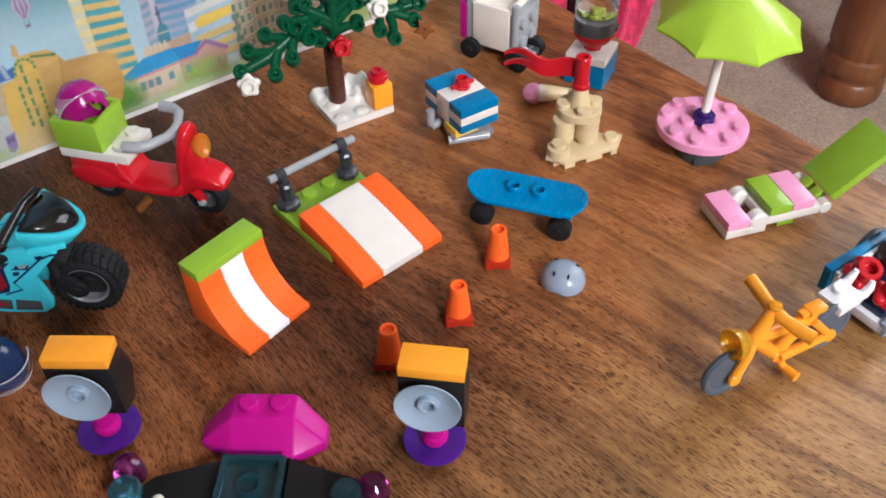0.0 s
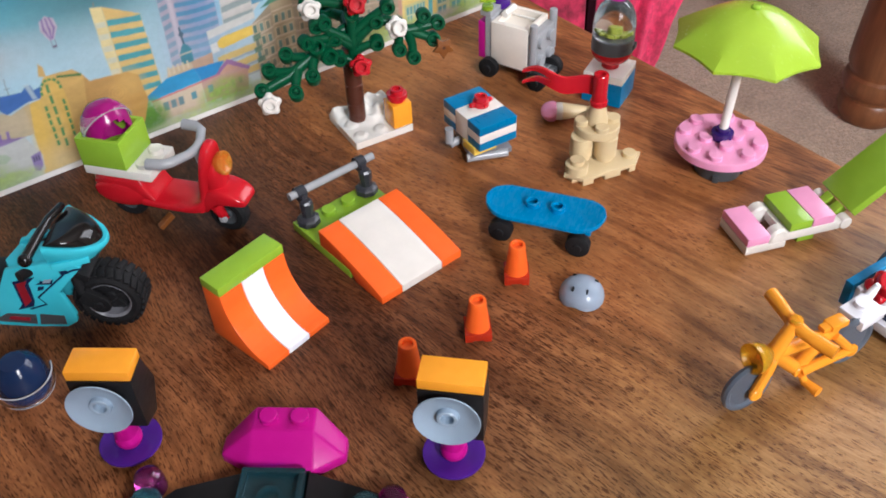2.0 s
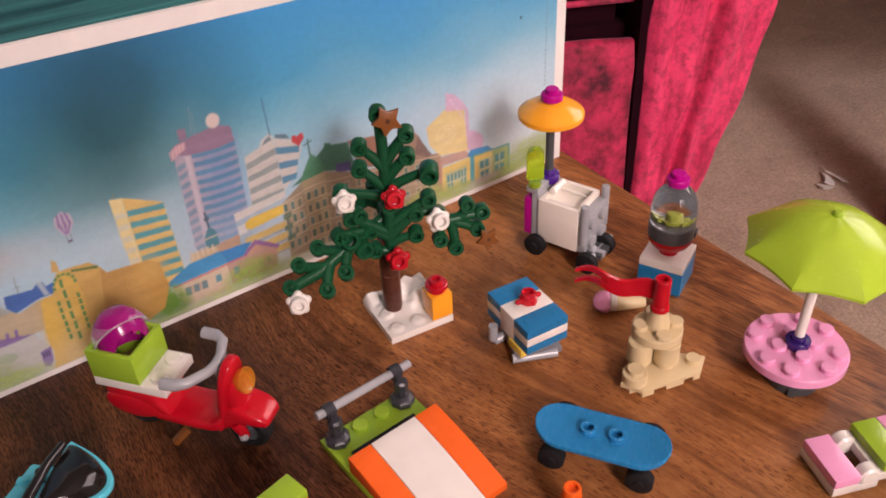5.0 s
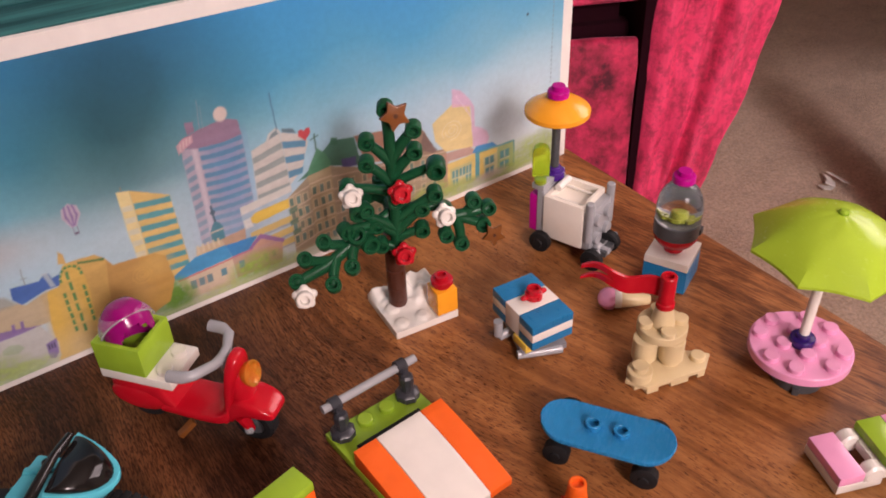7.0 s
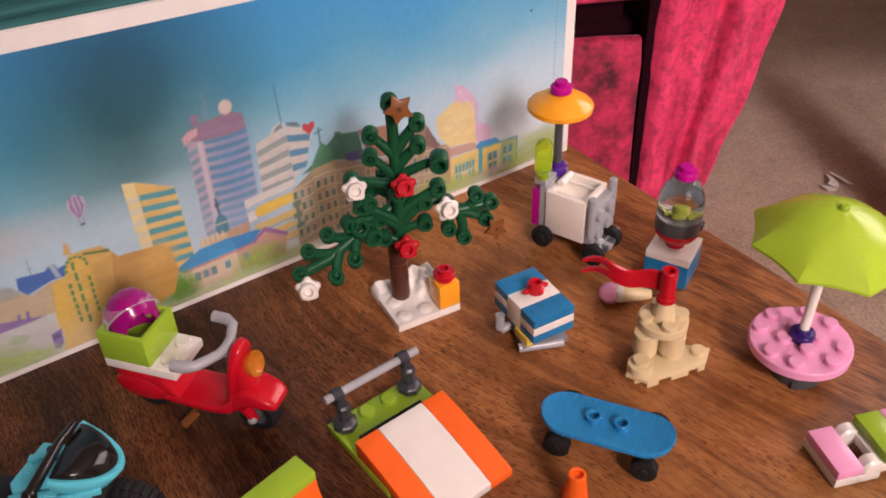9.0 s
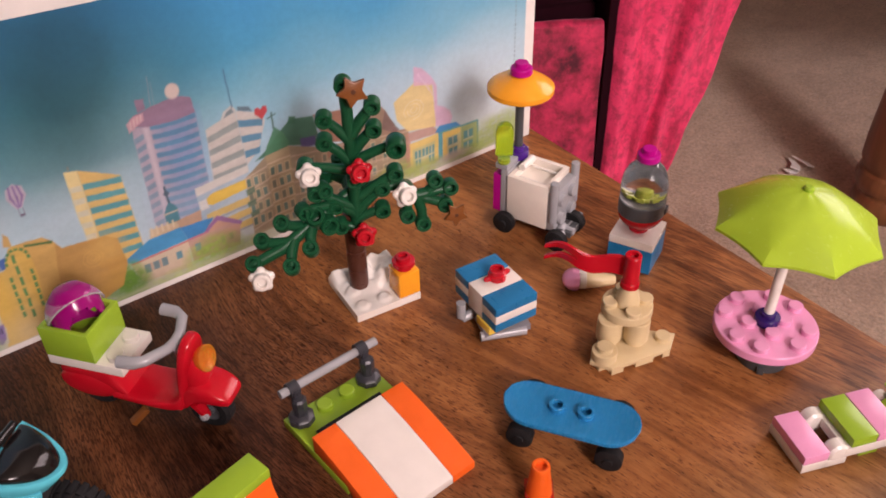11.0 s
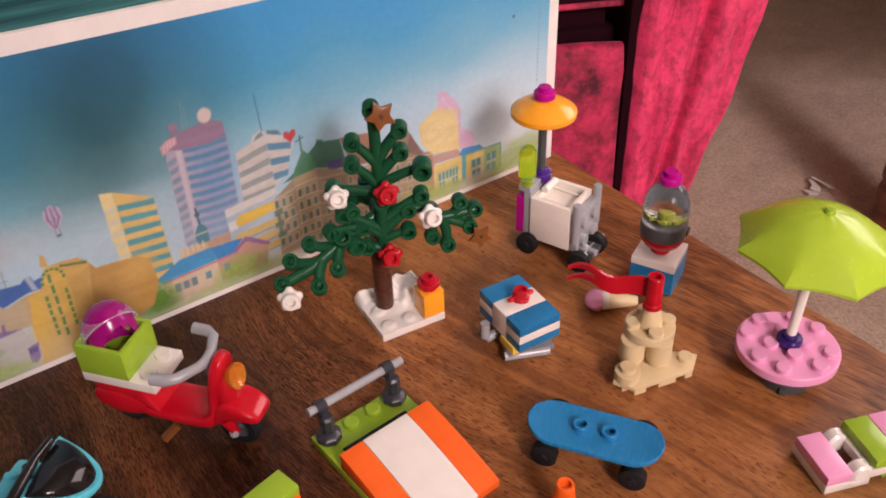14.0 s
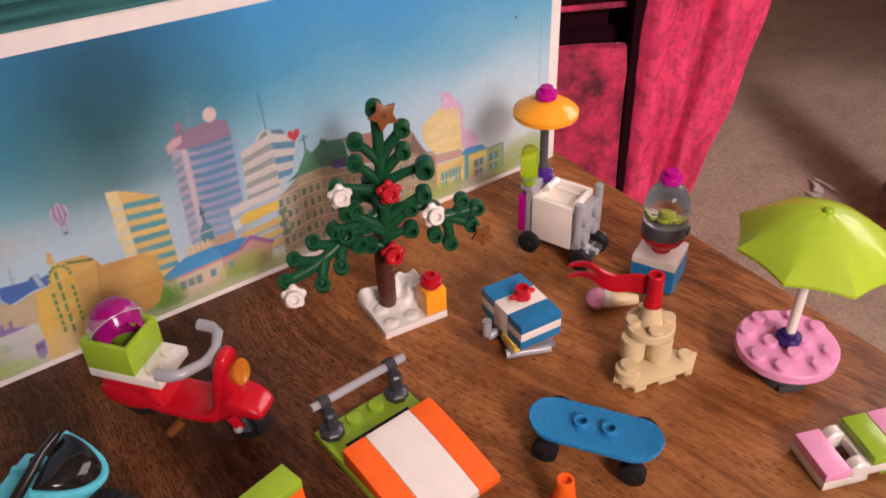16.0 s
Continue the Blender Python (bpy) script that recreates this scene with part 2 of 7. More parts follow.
M_ORANGE = plastic("orange_plastic", (0.90, 0.135, 0.016))
M_YELLOW = plastic("warm_yellow_plastic", (0.93, 0.37, 0.022))
M_LEMON = plastic("lemon_yellow_plastic", (0.86, 0.60, 0.09))
M_AMBER = plastic("amber_frame_plastic", (0.87, 0.33, 0.018))
M_PINK = plastic("pink_plastic", (0.82, 0.34, 0.55))
M_MAGENTA = plastic("magenta_plastic", (0.46, 0.004, 0.22), 0.32, 0.035, 0.15)
M_PURPLE = plastic("purple_plastic", (0.062, 0.012, 0.21))
M_INDIGO = plastic("indigo_plastic", (0.028, 0.009, 0.125))
# lighter lime that puts the light shining through the canopy into colour
M_CANOPY = plastic("lit_canopy_plastic", (0.37, 0.57, 0.035), 0.24)
M_TAN = plastic("tan_plastic", (0.64, 0.51, 0.295), 0.35, 0.035, 0.3)
M_GREEN = plastic("green_plastic", (0.001, 0.068, 0.026), 0.3, 0.035, 0.18)
M_BROWN = plastic("brown_plastic", (0.075, 0.022, 0.012), 0.3)
M_OLIVE = plastic("olive_plastic", (0.20, 0.24, 0.03), 0.3)
M_GREY = plastic("light_grey_plastic", (0.33, 0.34, 0.355))
M_RIM = plastic("rim_grey_plastic", (0.20, 0.20, 0.22), 0.3)
M_POST = plastic("slate_plastic", (0.032, 0.034, 0.042), 0.3)
M_DARK = plastic("dark_grey_plastic", (0.06, 0.066, 0.072), 0.3)
M_BLUEGREY = plastic("blue_grey_plastic", (0.085, 0.105, 0.135), 0.35)
M_PALE = plastic("pale_blue_plastic", (0.29, 0.38, 0.48), 0.18)
M_BLACK = plastic("black_plastic", (0.009, 0.009, 0.010), 0.35, 0.035, 0.25)
M_RUBBER = plastic("black_rubber", (0.010, 0.010, 0.011), 0.65, 0.035, 0.2)
M_CRIMSON = plastic("dark_red_print", (0.26, 0.008, 0.02), 0.3)
M_GLOSS = plastic("gloss_black_plastic", (0.007, 0.006, 0.006), 0.1)
M_AQUA = plastic("aqua_plastic", (0.060, 0.55, 0.67), 0.22)
M_GOLD = plastic("pearl_gold_plastic", (0.19, 0.060, 0.010), 0.3, 0.035, 0.4)
M_NAVY = plastic("navy_plastic", (0.008, 0.022, 0.07), 0.12)
M_SKYGREY = plastic("slate_helmet_plastic", (0.27, 0.33, 0.41), 0.2)
M_CLEAR = clear_plastic("clear_plastic", (0.98, 0.98, 0.98), 0.02)
M_CLEAR.node_tree.nodes["Principled BSDF"].inputs["IOR"].default_value = 1.3
M_TBLUE = clear_plastic("trans_blue_plastic", (0.16, 0.56, 0.70), 0.04, 0.95)
M_TPURPLE = clear_plastic("trans_purple_plastic", (0.26, 0.03, 0.17), 0.05, 0.88)
M_TRED = clear_plastic("trans_red_plastic", (0.72, 0.05, 0.015), 0.06, 0.5)
M_TLIME = clear_plastic("trans_lime_plastic", (0.60, 0.84, 0.05), 0.06, 0.7)
M_TYELLOW = clear_plastic("trans_yellow_plastic", (1.0, 0.62, 0.03), 0.06, 0.7)
M_TAMBER = clear_plastic("trans_amber_plastic", (1.0, 0.45, 0.05), 0.06, 0.72)
M_EDGE = clear_plastic("clear_plastic_edge", (0.97, 0.97, 0.98), 0.1, 0.7)
M_VISOR = clear_plastic("visor_plastic", (0.92, 0.86, 0.89), 0.06, 0.86)
# darker copy of the magenta, with the helmet's shade in the colour
M_HELMET = plastic("shaded_magenta_plastic", (0.30, 0.004, 0.145), 0.16)
M_GLASS = clear_plastic("window_glass", (1, 1, 1), 0.0)


# ---- mesh helpers, in millimetres ----
def moved(bm, m):
    bmesh.ops.transform(bm, matrix=m, verts=bm.verts)
    return bm


def at(bm, x=0, y=0, z=0, rx=0, ry=0, rz=0):
    return moved(bm, pose(x, y, z, rx, ry, rz))


def joined(*bms):
    out = bmesh.new()
    for b in bms:
        me = bpy.data.meshes.new("piece")
        b.to_mesh(me)
        b.free()
        out.from_mesh(me)
        bpy.data.meshes.remove(me)
    return out


def block(sx, sy, sz, bevel=0.3, z0=0.0):
    """A box on z0, with rounded edges."""
    bm = bmesh.new()
    bmesh.ops.create_cube(bm, size=1.0)
    moved(bm, Matrix.Translation((0, 0, z0 + sz / 2)) @ Matrix.Diagonal((sx, sy, sz, 1)))
    if bevel:
        bmesh.ops.bevel(bm, geom=bm.edges[:], offset=bevel, segments=2, profile=0.6, affect="EDGES")
    return bm


def prism(outline, z0, z1, bevel=0.25):
    """An outline in the xy plane, pulled up from z0 to z1."""
    bm = bmesh.new()
    low = [bm.verts.new((x, y, z0)) for x, y in outline]
    high = [bm.verts.new((x, y, z1)) for x, y in outline]
    bm.faces.new(low[::-1])
    bm.faces.new(high)
    for i in range(len(outline)):
        j = (i + 1) % len(outline)
        bm.faces.new((low[i], low[j], high[j], high[i]))
    bmesh.ops.recalc_face_normals(bm, faces=bm.faces[:])
    if bevel:
        bmesh.ops.bevel(bm, geom=bm.edges[:], offset=bevel, segments=2, profile=0.6, affect="EDGES")
    return bm


def lathe(profile, n=28, close=False):
    """A profile of (radius, z) turned round the z axis."""
    bm = bmesh.new()
    rings = []
    for r, z in profile:
        if r < 1e-6:
            rings.append([bm.verts.new((0, 0, z))])
        else:
            rings.append([bm.verts.new((r * math.cos(2 * math.pi * i / n), r * math.sin(2 * math.pi * i / n), z)) for i in range(n)])
    pairs = list(zip(rings, rings[1:])) + ([(rings[-1], rings[0])] if close else [])
    for a, b in pairs:
        for i in range(n):
            j = (i + 1) % n
            if len(a) == 1 and len(b) > 1:
                bm.faces.new((a[0], b[i], b[j]))
            elif len(b) == 1 and len(a) > 1:
                bm.faces.new((a[i], a[j], b[0]))
            elif len(a) > 1:
                bm.faces.new((a[i], a[j], b[j], b[i]))
    bmesh.ops.recalc_face_normals(bm, faces=bm.faces[:])
    return bm


def rod(r, h, z0=0.0, bevel=0.3, n=24):
    return lathe([(0, z0), (r - bevel, z0), (r, z0 + bevel), (r, z0 + h - bevel), (r - bevel, z0 + h), (0, z0 + h)], n)


def pipe(path, r, n=10, flat=1.0):
    """A round bar swept along a path, with closed ends."""
    bm = bmesh.new()
    pts = [Vector(p) for p in path]
    rings = []
    side = None
    for i, p in enumerate(pts):
        d = (pts[min(i + 1, len(pts) - 1)] - pts[max(i - 1, 0)]).normalized()
        if side is None:
            side = d.orthogonal().normalized()
        side = (side - d * side.dot(d)).normalized()
        up = d.cross(side)
        rr = r[i] if isinstance(r, (list, tuple)) else r
        rings.append([bm.verts.new(p + rr * (math.cos(a) * side + flat * math.sin(a) * up)) for a in (2 * math.pi * k / n for k in range(n))])
    for a, b in zip(rings, rings[1:]):
        for k in range(n):
            bm.faces.new((a[k], a[(k + 1) % n], b[(k + 1) % n], b[k]))
    bm.faces.new(rings[0][::-1])
    bm.faces.new(rings[-1])
    bmesh.ops.recalc_face_normals(bm, faces=bm.faces[:])
    return bm


def ball(r, sz=1.0, n=20):
    bm = bmesh.new()
    bmesh.ops.create_uvsphere(bm, u_segments=n, v_segments=n // 2 + 2, radius=r)
    return moved(bm, Matrix.Diagonal((1, 1, sz, 1)))


def open_box(sx, sy, h, wall, floor):
    """A box open at the top, with thick walls, as one skin."""
    bm = bmesh.new()

    def ring(a, b, z):
        return [bm.verts.new((x * a / 2, y * b / 2, z)) for x, y in ((-1, -1), (1, -1), (1, 1), (-1, 1))]

    rings = [ring(sx, sy, 0), ring(sx, sy, h), ring(sx - 2 * wall, sy - 2 * wall, h), ring(sx - 2 * wall, sy - 2 * wall, floor)]
    bm.faces.new(rings[0][::-1])
    bm.faces.new(rings[-1])
    for a, b in zip(rings, rings[1:]):
        for i in range(4):
            j = (i + 1) % 4
            bm.faces.new((a[i], a[j], b[j], b[i]))
    bmesh.ops.recalc_face_normals(bm, faces=bm.faces[:])
    bmesh.ops.bevel(bm, geom=bm.edges[:], offset=0.28, segments=2, profile=0.6, affect="EDGES")
    return bm


def stud(hollow=False):
    if hollow:
        return lathe([(1.5, 0.6), (1.5, 1.6), (1.65, 1.75), (2.3, 1.75), (2.42, 1.6), (2.42, 0)], 18)
    return lathe([(0, 1.75), (2.2, 1.75), (2.42, 1.55), (2.42, 0)], 18)


def studs(nx, ny, z, skip=(), hollow=False):
    return [at(stud(hollow), (i - (nx - 1) / 2) * 8, (j - (ny - 1) / 2) * 8, z) for i in range(nx) for j in range(ny) if (i, j) not in skip]


def brick(nx, ny, h, top=True, skip=(), hollow=False):
    """A toy brick of nx by ny studs, h millimetres high."""
    body = block(nx * 8 - 0.2, ny * 8 - 0.2, h, 0.3)
    return joined(body, *(studs(nx, ny, h, skip, hollow) if top else []))


def part(name, bm, material, parent, label="", angle=32):
    """Links a bmesh in millimetres as one mesh object under a thing or a part."""
    me = bpy.data.meshes.new(name)
    bmesh.ops.scale(bm, vec=(MM, MM, MM), verts=bm.verts)
    bm.to_mesh(me)
    bm.free()
    me.materials.append(material)
    me.shade_smooth()
    me.set_sharp_from_angle(angle=radians(angle))
    ob = new(name, me)
    if parent is not None:
        ob.parent = parent
    return tagged(ob, label)


def thing(name, x, y, z, yaw, label, category, group="", tilt=(0, 0)):
    """An Empty at the base of a thing, in millimetres and degrees."""
    ob = new(name)
    ob.empty_display_size = 0.01
    ob.matrix_world = pose(x * MM, y * MM, z * MM, tilt[0], tilt[1], yaw)
    return tagged(ob, label, category, group)


def structure(name, bm, material, label, category):
    return tagged(part(name, bm, material, None, label), "", category, "", "structure")


# ---- the room ----
FLOOR = -430.0
X0, X1, Y0, Y1, TOP = -1800.0, 2100.0, -2200.0, 2600.0, 2000.0
structure("floor", at(block(X1 - X0, Y1 - Y0, 60, 0), (X0 + X1) / 2, (Y0 + Y1) / 2, FLOOR - 60), M_CARPET, "beige cut-pile carpet over the whole floor", "floor")
structure("ceiling", at(block(X1 - X0, Y1 - Y0, 60, 0), (X0 + X1) / 2, (Y0 + Y1) / 2, TOP), M_CEILING, "plain white painted ceiling", "ceiling")


def wall_with_window(length, openings):
    """A wall along x, 120 thick, with openings (from, to, sill, head)."""
    a, b, s, h = openings
    return joined(
        at(block(a, 120, TOP - FLOOR, 0), a / 2, 0, FLOOR),
        at(block(length - b, 120, TOP - FLOOR, 0), (length + b) / 2, 0, FLOOR),
        at(block(b - a, 120, s - FLOOR, 0), (a + b) / 2, 0, FLOOR),
        at(block(b - a, 120, TOP - h, 0), (a + b) / 2, 0, h),
    )


def window(name, width, height, m):
    frame_bm = joined(
        at(block(width, 50, 50, 4), 0, 0, 0), at(block(width, 50, 50, 4), 0, 0, height - 50),
        at(block(50, 50, height - 100, 4), -width / 2 + 25, 0, 50), at(block(50, 50, height - 100, 4), width / 2 - 25, 0, 50),
        at(block(40, 44, height - 100, 4), 0, 0, 50))
    w = new(name)
    w.matrix_world = m
    part("window_frame", frame_bm, M_FRAME, w, "white painted window frame")
    for sx in (-1, 1):
        pane = part("pane", at(block(width / 2 - 75, 4, height - 100, 0), sx * (width / 4 - 2), 0, 50), M_GLASS, w)
        pane.visible_shadow = False
    part("window_sill", at(block(width + 80, 130, 24, 5), 0, 40, -24), M_FRAME, w, "white painted sill")
    return tagged(w, "white framed casement window letting in daylight", "window", "", "structure")


W_SOUTH = (800.0, 2120.0, 690.0, 1900.0)
structure("wall_south", at(wall_with_window(X1 - X0, W_SOUTH), X0, Y0 - 60, 0), M_WALL, "plain cream painted wall with a window", "wall")
window("window_1", 1320, 1210, pose((X0 + 1460) * MM, (Y0 - 60) * MM, 0.69))
# assumed, unseen window that goes with the added side fill lamp
W_EAST = (1600.0, 2960.0, 500.0, 1700.0)
structure("wall_east", moved(wall_with_window(Y1 - Y0, W_EAST), pose(X1 + 60, Y0, 0, 0, 0, 90)), M_WALL, "plain cream painted wall with a window", "wall")
window("window_2_assumed", 1360, 1200, pose((X1 + 60) * MM, (Y0 + 2280) * MM, 0.5, 0, 0, 90))
# unseen wall, added to block window light from the table's left side
structure("wall_light_blocker", at(block(1690, 110, TOP - FLOOR, 0), -1800 + 845, -560, FLOOR), M_WALL, "unseen cream wall added to shade the left side", "wall")
structure("wall_north", at(block(X1 - X0, 120, TOP - FLOOR, 0), (X0 + X1) / 2, Y1 + 60, FLOOR), M_WALL, "plain cream painted wall", "wall")
structure("wall_west", at(block(120, Y1 - Y0, TOP - FLOOR, 0), X0 - 60, (Y0 + Y1) / 2, FLOOR), M_WALL, "plain cream painted wall", "wall")

# ---- table ----
table = thing("coffee_table", -300, 60, FLOOR, 0, "low coffee table with a worn brown hardwood top", "table")
TABLE_END, TABLE_H = 265.0, -FLOOR
part("tabletop", at(block(TABLE_END + 865, 860, 32, 5), (TABLE_END - 865) / 2 + 300, -10, TABLE_H - 32), M_WOOD, table, "brown hardwood top with open grain")
for sx, sy in ((-820 + 300, -380), (215 + 300, -380), (-820 + 300, 360), (215 + 300, 360)):
    part("leg", at(block(60, 60, TABLE_H - 32, 4), sx, sy, 0), M_LEG, table)

# ---- velvet armchair beyond the table's end ----
chair = thing("velvet_armchair", 497, 455, FLOOR, 64.2, "crimson crushed velvet armchair standing on the carpet", "armchair")


def cushion(sx, sy, sz, bevel, wobble, seed):
    bm = block(sx, sy, sz, 0)
    round_by = min(bevel, 0.48 * min(sx, sy, sz))
    inner = [size / 2 - round_by for size in (sx, sy, sz)]
    bmesh.ops.subdivide_edges(bm, edges=bm.edges[:], cuts=14, use_grid_fill=True)
    for v in bm.verts:
        d = noise.noise_vector((v.co + Vector((seed, 0, 0))) * 0.009) * wobble + noise.noise_vector((v.co + Vector((0, seed, 0))) * 0.03) * wobble * 0.3
        hull = Vector([max(-h, min(h, c)) for c, h in zip(v.co - Vector((0, 0, sz / 2)), inner)]) + Vector((0, 0, sz / 2))
        out = v.co - hull
        if out.length > round_by:
            out *= round_by / out.length
        v.co = hull + out + d
    return bm


part("seat_front", at(cushion(18, 482, 337, 20, 2.0, 3), 14, 247, 20), M_VELVET_SHADED, chair, "crushed velvet front of the seat")
# near-black blocks paint the shade above and beside the seat front
part("recess_shade", at(block(16, 480, 14, 5), 40, 247, 346), M_GAP_SHADE, chair, "near-black backing standing in for gap shade")
part("piping", pipe([(26, 6, 381), (26, 250, 381.6), (26, 486, 381)], 2.4, 10), M_VELVET_SHADED, chair, "thin velvet piping under the cushion")
part("gap_shade_panel", at(block(12, 470, 400, 2), 44, 250, 20), M_GAP_SHADE, chair, "near-black backing standing in for gap shade")
part("side_gap_shade", at(block(60, 10.5, 392, 1), 37, 1.5, 18), M_GAP_SHADE, chair, "near-black backing standing in for gap shade")
part("seat_cushion", at(cushion(430, 480, 80, 30, 3, 9), 222, 247, 430), M_VELVET_SHADED, chair, "plump crushed velvet seat cushion")


def arm():
    """The flared front of the arm, as a hanging velvet skirt that widens upwards."""
    bm = bmesh.new()
    nu, nv, grid = 40, 36, []
    for j in range(nv + 1):
        z = 4 + (TABLE_H + 130) * j / nv
        right = 11 + 0.231 * z + 3.4 * math.sin((z - 235) * 0.021) + 1.2 * math.sin(z * 0.09)
        row = []
        for i in range(nu + 1):
            u = i / nu
            fold = 8.0 * math.exp(-((u - 0.52 - 0.00035 * (z - 396)) / 0.05) ** 2) + 4.5 * math.sin(u * 11 - z * 0.006) * math.sin(math.pi * u) + 2.5 * math.sin(u * 25 - z * 0.013) * u * (1 - u) * 2
            dent = 5.0 * noise.noise(Vector((u * 5, z * 0.016, 1))) + 2.4 * noise.noise(Vector((u * 14, z * 0.03, 4)))
            row.append(bm.verts.new((8 * (2 * u - 1) ** 4 + fold + dent * (1 - u ** 4), 0.5 - (right + 0.5) * u + 1.5 * noise.noise(Vector((z * 0.03, u * 3, 5))), z)))
        grid.append(row)
    for j in range(nv):
        for i in range(nu):
            bm.faces.new((grid[j][i], grid[j][i + 1], grid[j + 1][i + 1], grid[j + 1][i]))
    back = bmesh.ops.extrude_face_region(bm, geom=bm.faces[:])["geom"]
    for v in back:
        if isinstance(v, bmesh.types.BMVert):
            v.co.x += 12
            v.co.y += 4
    bmesh.ops.recalc_face_normals(bm, faces=bm.faces[:])
    return bm


part("arm_front", arm(), M_VELVET, chair, "bright crimson velvet arm front with soft folds", 60)
part("arm_side", at(cushion(400, 30, 380, 20, 3, 5), 222, -20, 20), M_VELVET, chair)
part("arm_rest", at(cushion(440, 110, 120, 30, 6, 4), 240, -58, TABLE_H + 10), M_VELVET, chair)
part("far_arm", at(cushion(440, 90, 520, 30, 5, 12), 230, 545, 20), M_VELVET, chair, "crimson velvet arm")
part("backrest", at(cushion(110, 600, 560, 30, 6, 7), 480, 247, 340), M_VELVET_SHADED, chair)
for sx, sy in ((40, -20), (40, 510), (470, -20), (470, 510)):
    part("foot", at(block(40, 40, 22, 4), sx, sy, 0), M_LEG, chair, "short dark wooden foot")

# ---- table with turned legs, standing past the armchair ----
low_table = thing("side_table", 955, 426, FLOOR, 42, "low dark wooden table with turned legs standing on the carpet", "side table")
leg_profile = [(0, 0), (31, 0), (36, 7), (38, 18), (36, 28), (34, 31), (34, 35), (38, 41), (40, 50), (38, 60), (35, 63), (35, 67), (39, 74), (39, 96), (36, 150), (32, 220), (30, 270), (34, 286), (30, 292), (36, 300), (36, 400), (0, 400)]
for sx, sy in ((0, 0), (800, 0), (0, -540), (800, -540)):
    part("leg", at(lathe(leg_profile, 32), sx, sy, 0), M_LEG, low_table, "turned wooden leg with ring mouldings")
for x, y, sx, sy in ((400, 0, 730, 22), (400, -540, 730, 22), (0, -270, 22, 470), (800, -270, 22, 470)):
    part("apron", at(block(sx, sy, 94, 2), x, y, 306), M_LEG, low_table)
part("tabletop", at(block(920, 660, 28, 6), 400, -270, 400), M_LEG, low_table, "dark wooden table top")

lint = thing("lint_scrap", 954, 541, FLOOR, 0, "small white scrap of torn paper on the carpet", "scrap")
part("scrap", joined(*[at(prism([(-14, -4), (-3, -7), (12, -3), (16, 4), (2, 3), (-10, 8)], 0, 1.2, 0), 10 * k - 10, 6 * (k % 2), 2 + 3 * k, 12 * k, 18 - 14 * k, 50 * k) for k in range(3)]), M_CARD, lint)

# ---- printed carton used as a backdrop ----
WALL_Y = 287.0
carton = thing("printed_carton", 0, WALL_Y, 0, 0, "white-edged carton printed with a city skyline, standing on the table", "carton")


def sheet_card(x0, x1, top0, top1, thick, y):
    bm = prism([(x0, 0), (x1, 0), (x1, top1), (x0, top0)], 0, thick, 0)
    return moved(bm, Matrix(((1, 0, 0, 0), (0, 0, 1, y), (0, 1, 0, 0), (0, 0, 0, 1))))


part("front_panel", sheet_card(-190, 259, 124, 101.6, 2.2, 0.0), M_CARD, carton, "white card panel with a blue border strip")
part("side_panel", at(block(2.2, 70, 100, 0.3), 256, 38, 0), M_CARD, carton)
part("back_panel", at(block(440, 2.2, 150, 0.3), 30, 76, 0), M_CARD_TEAL, carton, "dark teal printed back")
part("floor_panel", at(block(440, 72, 2, 0), 34, 38, 0), M_CARD, carton)
lid = part("inner_flap", moved(block(438, 66, 1.6, 0.4), pose(30, 37, 104, 9, 1.6, 0)), M_CARD_TEAL, carton, "dark teal flap folded inwards")
for k, (y, w) in enumerate(((-24, 2.4), (-12, 1.0), (6, 1.6))):
    part("fold_line", moved(at(block(436, w, 0.5, 0.1), 0, y, 1.6), pose(30, 37, 104, 9, 1.6, 0)), M_CARD_TEAL if k else M_DARK, lid)

# The city picture printed on the front panel: soft washes of colour, laid one over another
# on a fine flat sheet. Lengths in millimetres along the panel (x) and up it (z).
PX = np.concatenate([np.linspace(-186, 8, 98)[:-1], np.linspace(8, 254.2, 704)])
PV = np.linspace(0, 1, 262) ** 1.12
XX = np.repeat(PX[None, :], len(PV), 0)
ZZ = 2.2 + PV[:, None] * (97.0 + (254.2 - PX)[None, :] * 20.0 / 440.2 - 2.2)
DICE = np.random.default_rng(11)


def cloudy(sx, sz, seed):
    """Smooth random values between 0 and 1, with the given grain in millimetres."""
    lattice = np.random.default_rng(seed).random((64, 64))
    total, weight = 0.0, 0.0
    for octave in range(3):
        f = 2 ** octave
        a, b = XX * f / sx + 7.3 * octave + 40, ZZ * f / sz + 3.1 * octave + 40
        i, j = np.floor(a).astype(int), np.floor(b).astype(int)
        p, q = a - i, b - j
        p, q = p * p * (3 - 2 * p), q * q * (3 - 2 * q)
        i, j, i1, j1 = i % 64, j % 64, (i + 1) % 64, (j + 1) % 64
        value = (lattice[j, i] * (1 - p) + lattice[j, i1] * p) * (1 - q) + (lattice[j1, i] * (1 - p) + lattice[j1, i1] * p) * q
        total, weight = total + value / f, weight + 1 / f
    return total / weight


def tone(*stops):
    """A colour that runs through stops (value, colour), as a function of an array."""
    keys = [p for p, _ in stops]
    return lambda value: np.stack([np.interp(value, keys, [c[k] for _, c in stops]) for k in range(3)], -1)


WASH, BRUSH, SPECK = cloudy(26, 20, 1), cloudy(7, 2.2, 2), cloudy(1.6, 1.4, 3)
PAPER = tone((4, (0.60, 0.69, 0.74)), (30, (0.53, 0.67, 0.76)), (46, (0.44, 0.64, 0.75)), (62, (0.26, 0.54, 0.69)), (80, (0.11, 0.44, 0.68)), (104, (0.05, 0.40, 0.78)))(ZZ + 14 * (WASH - 0.5))


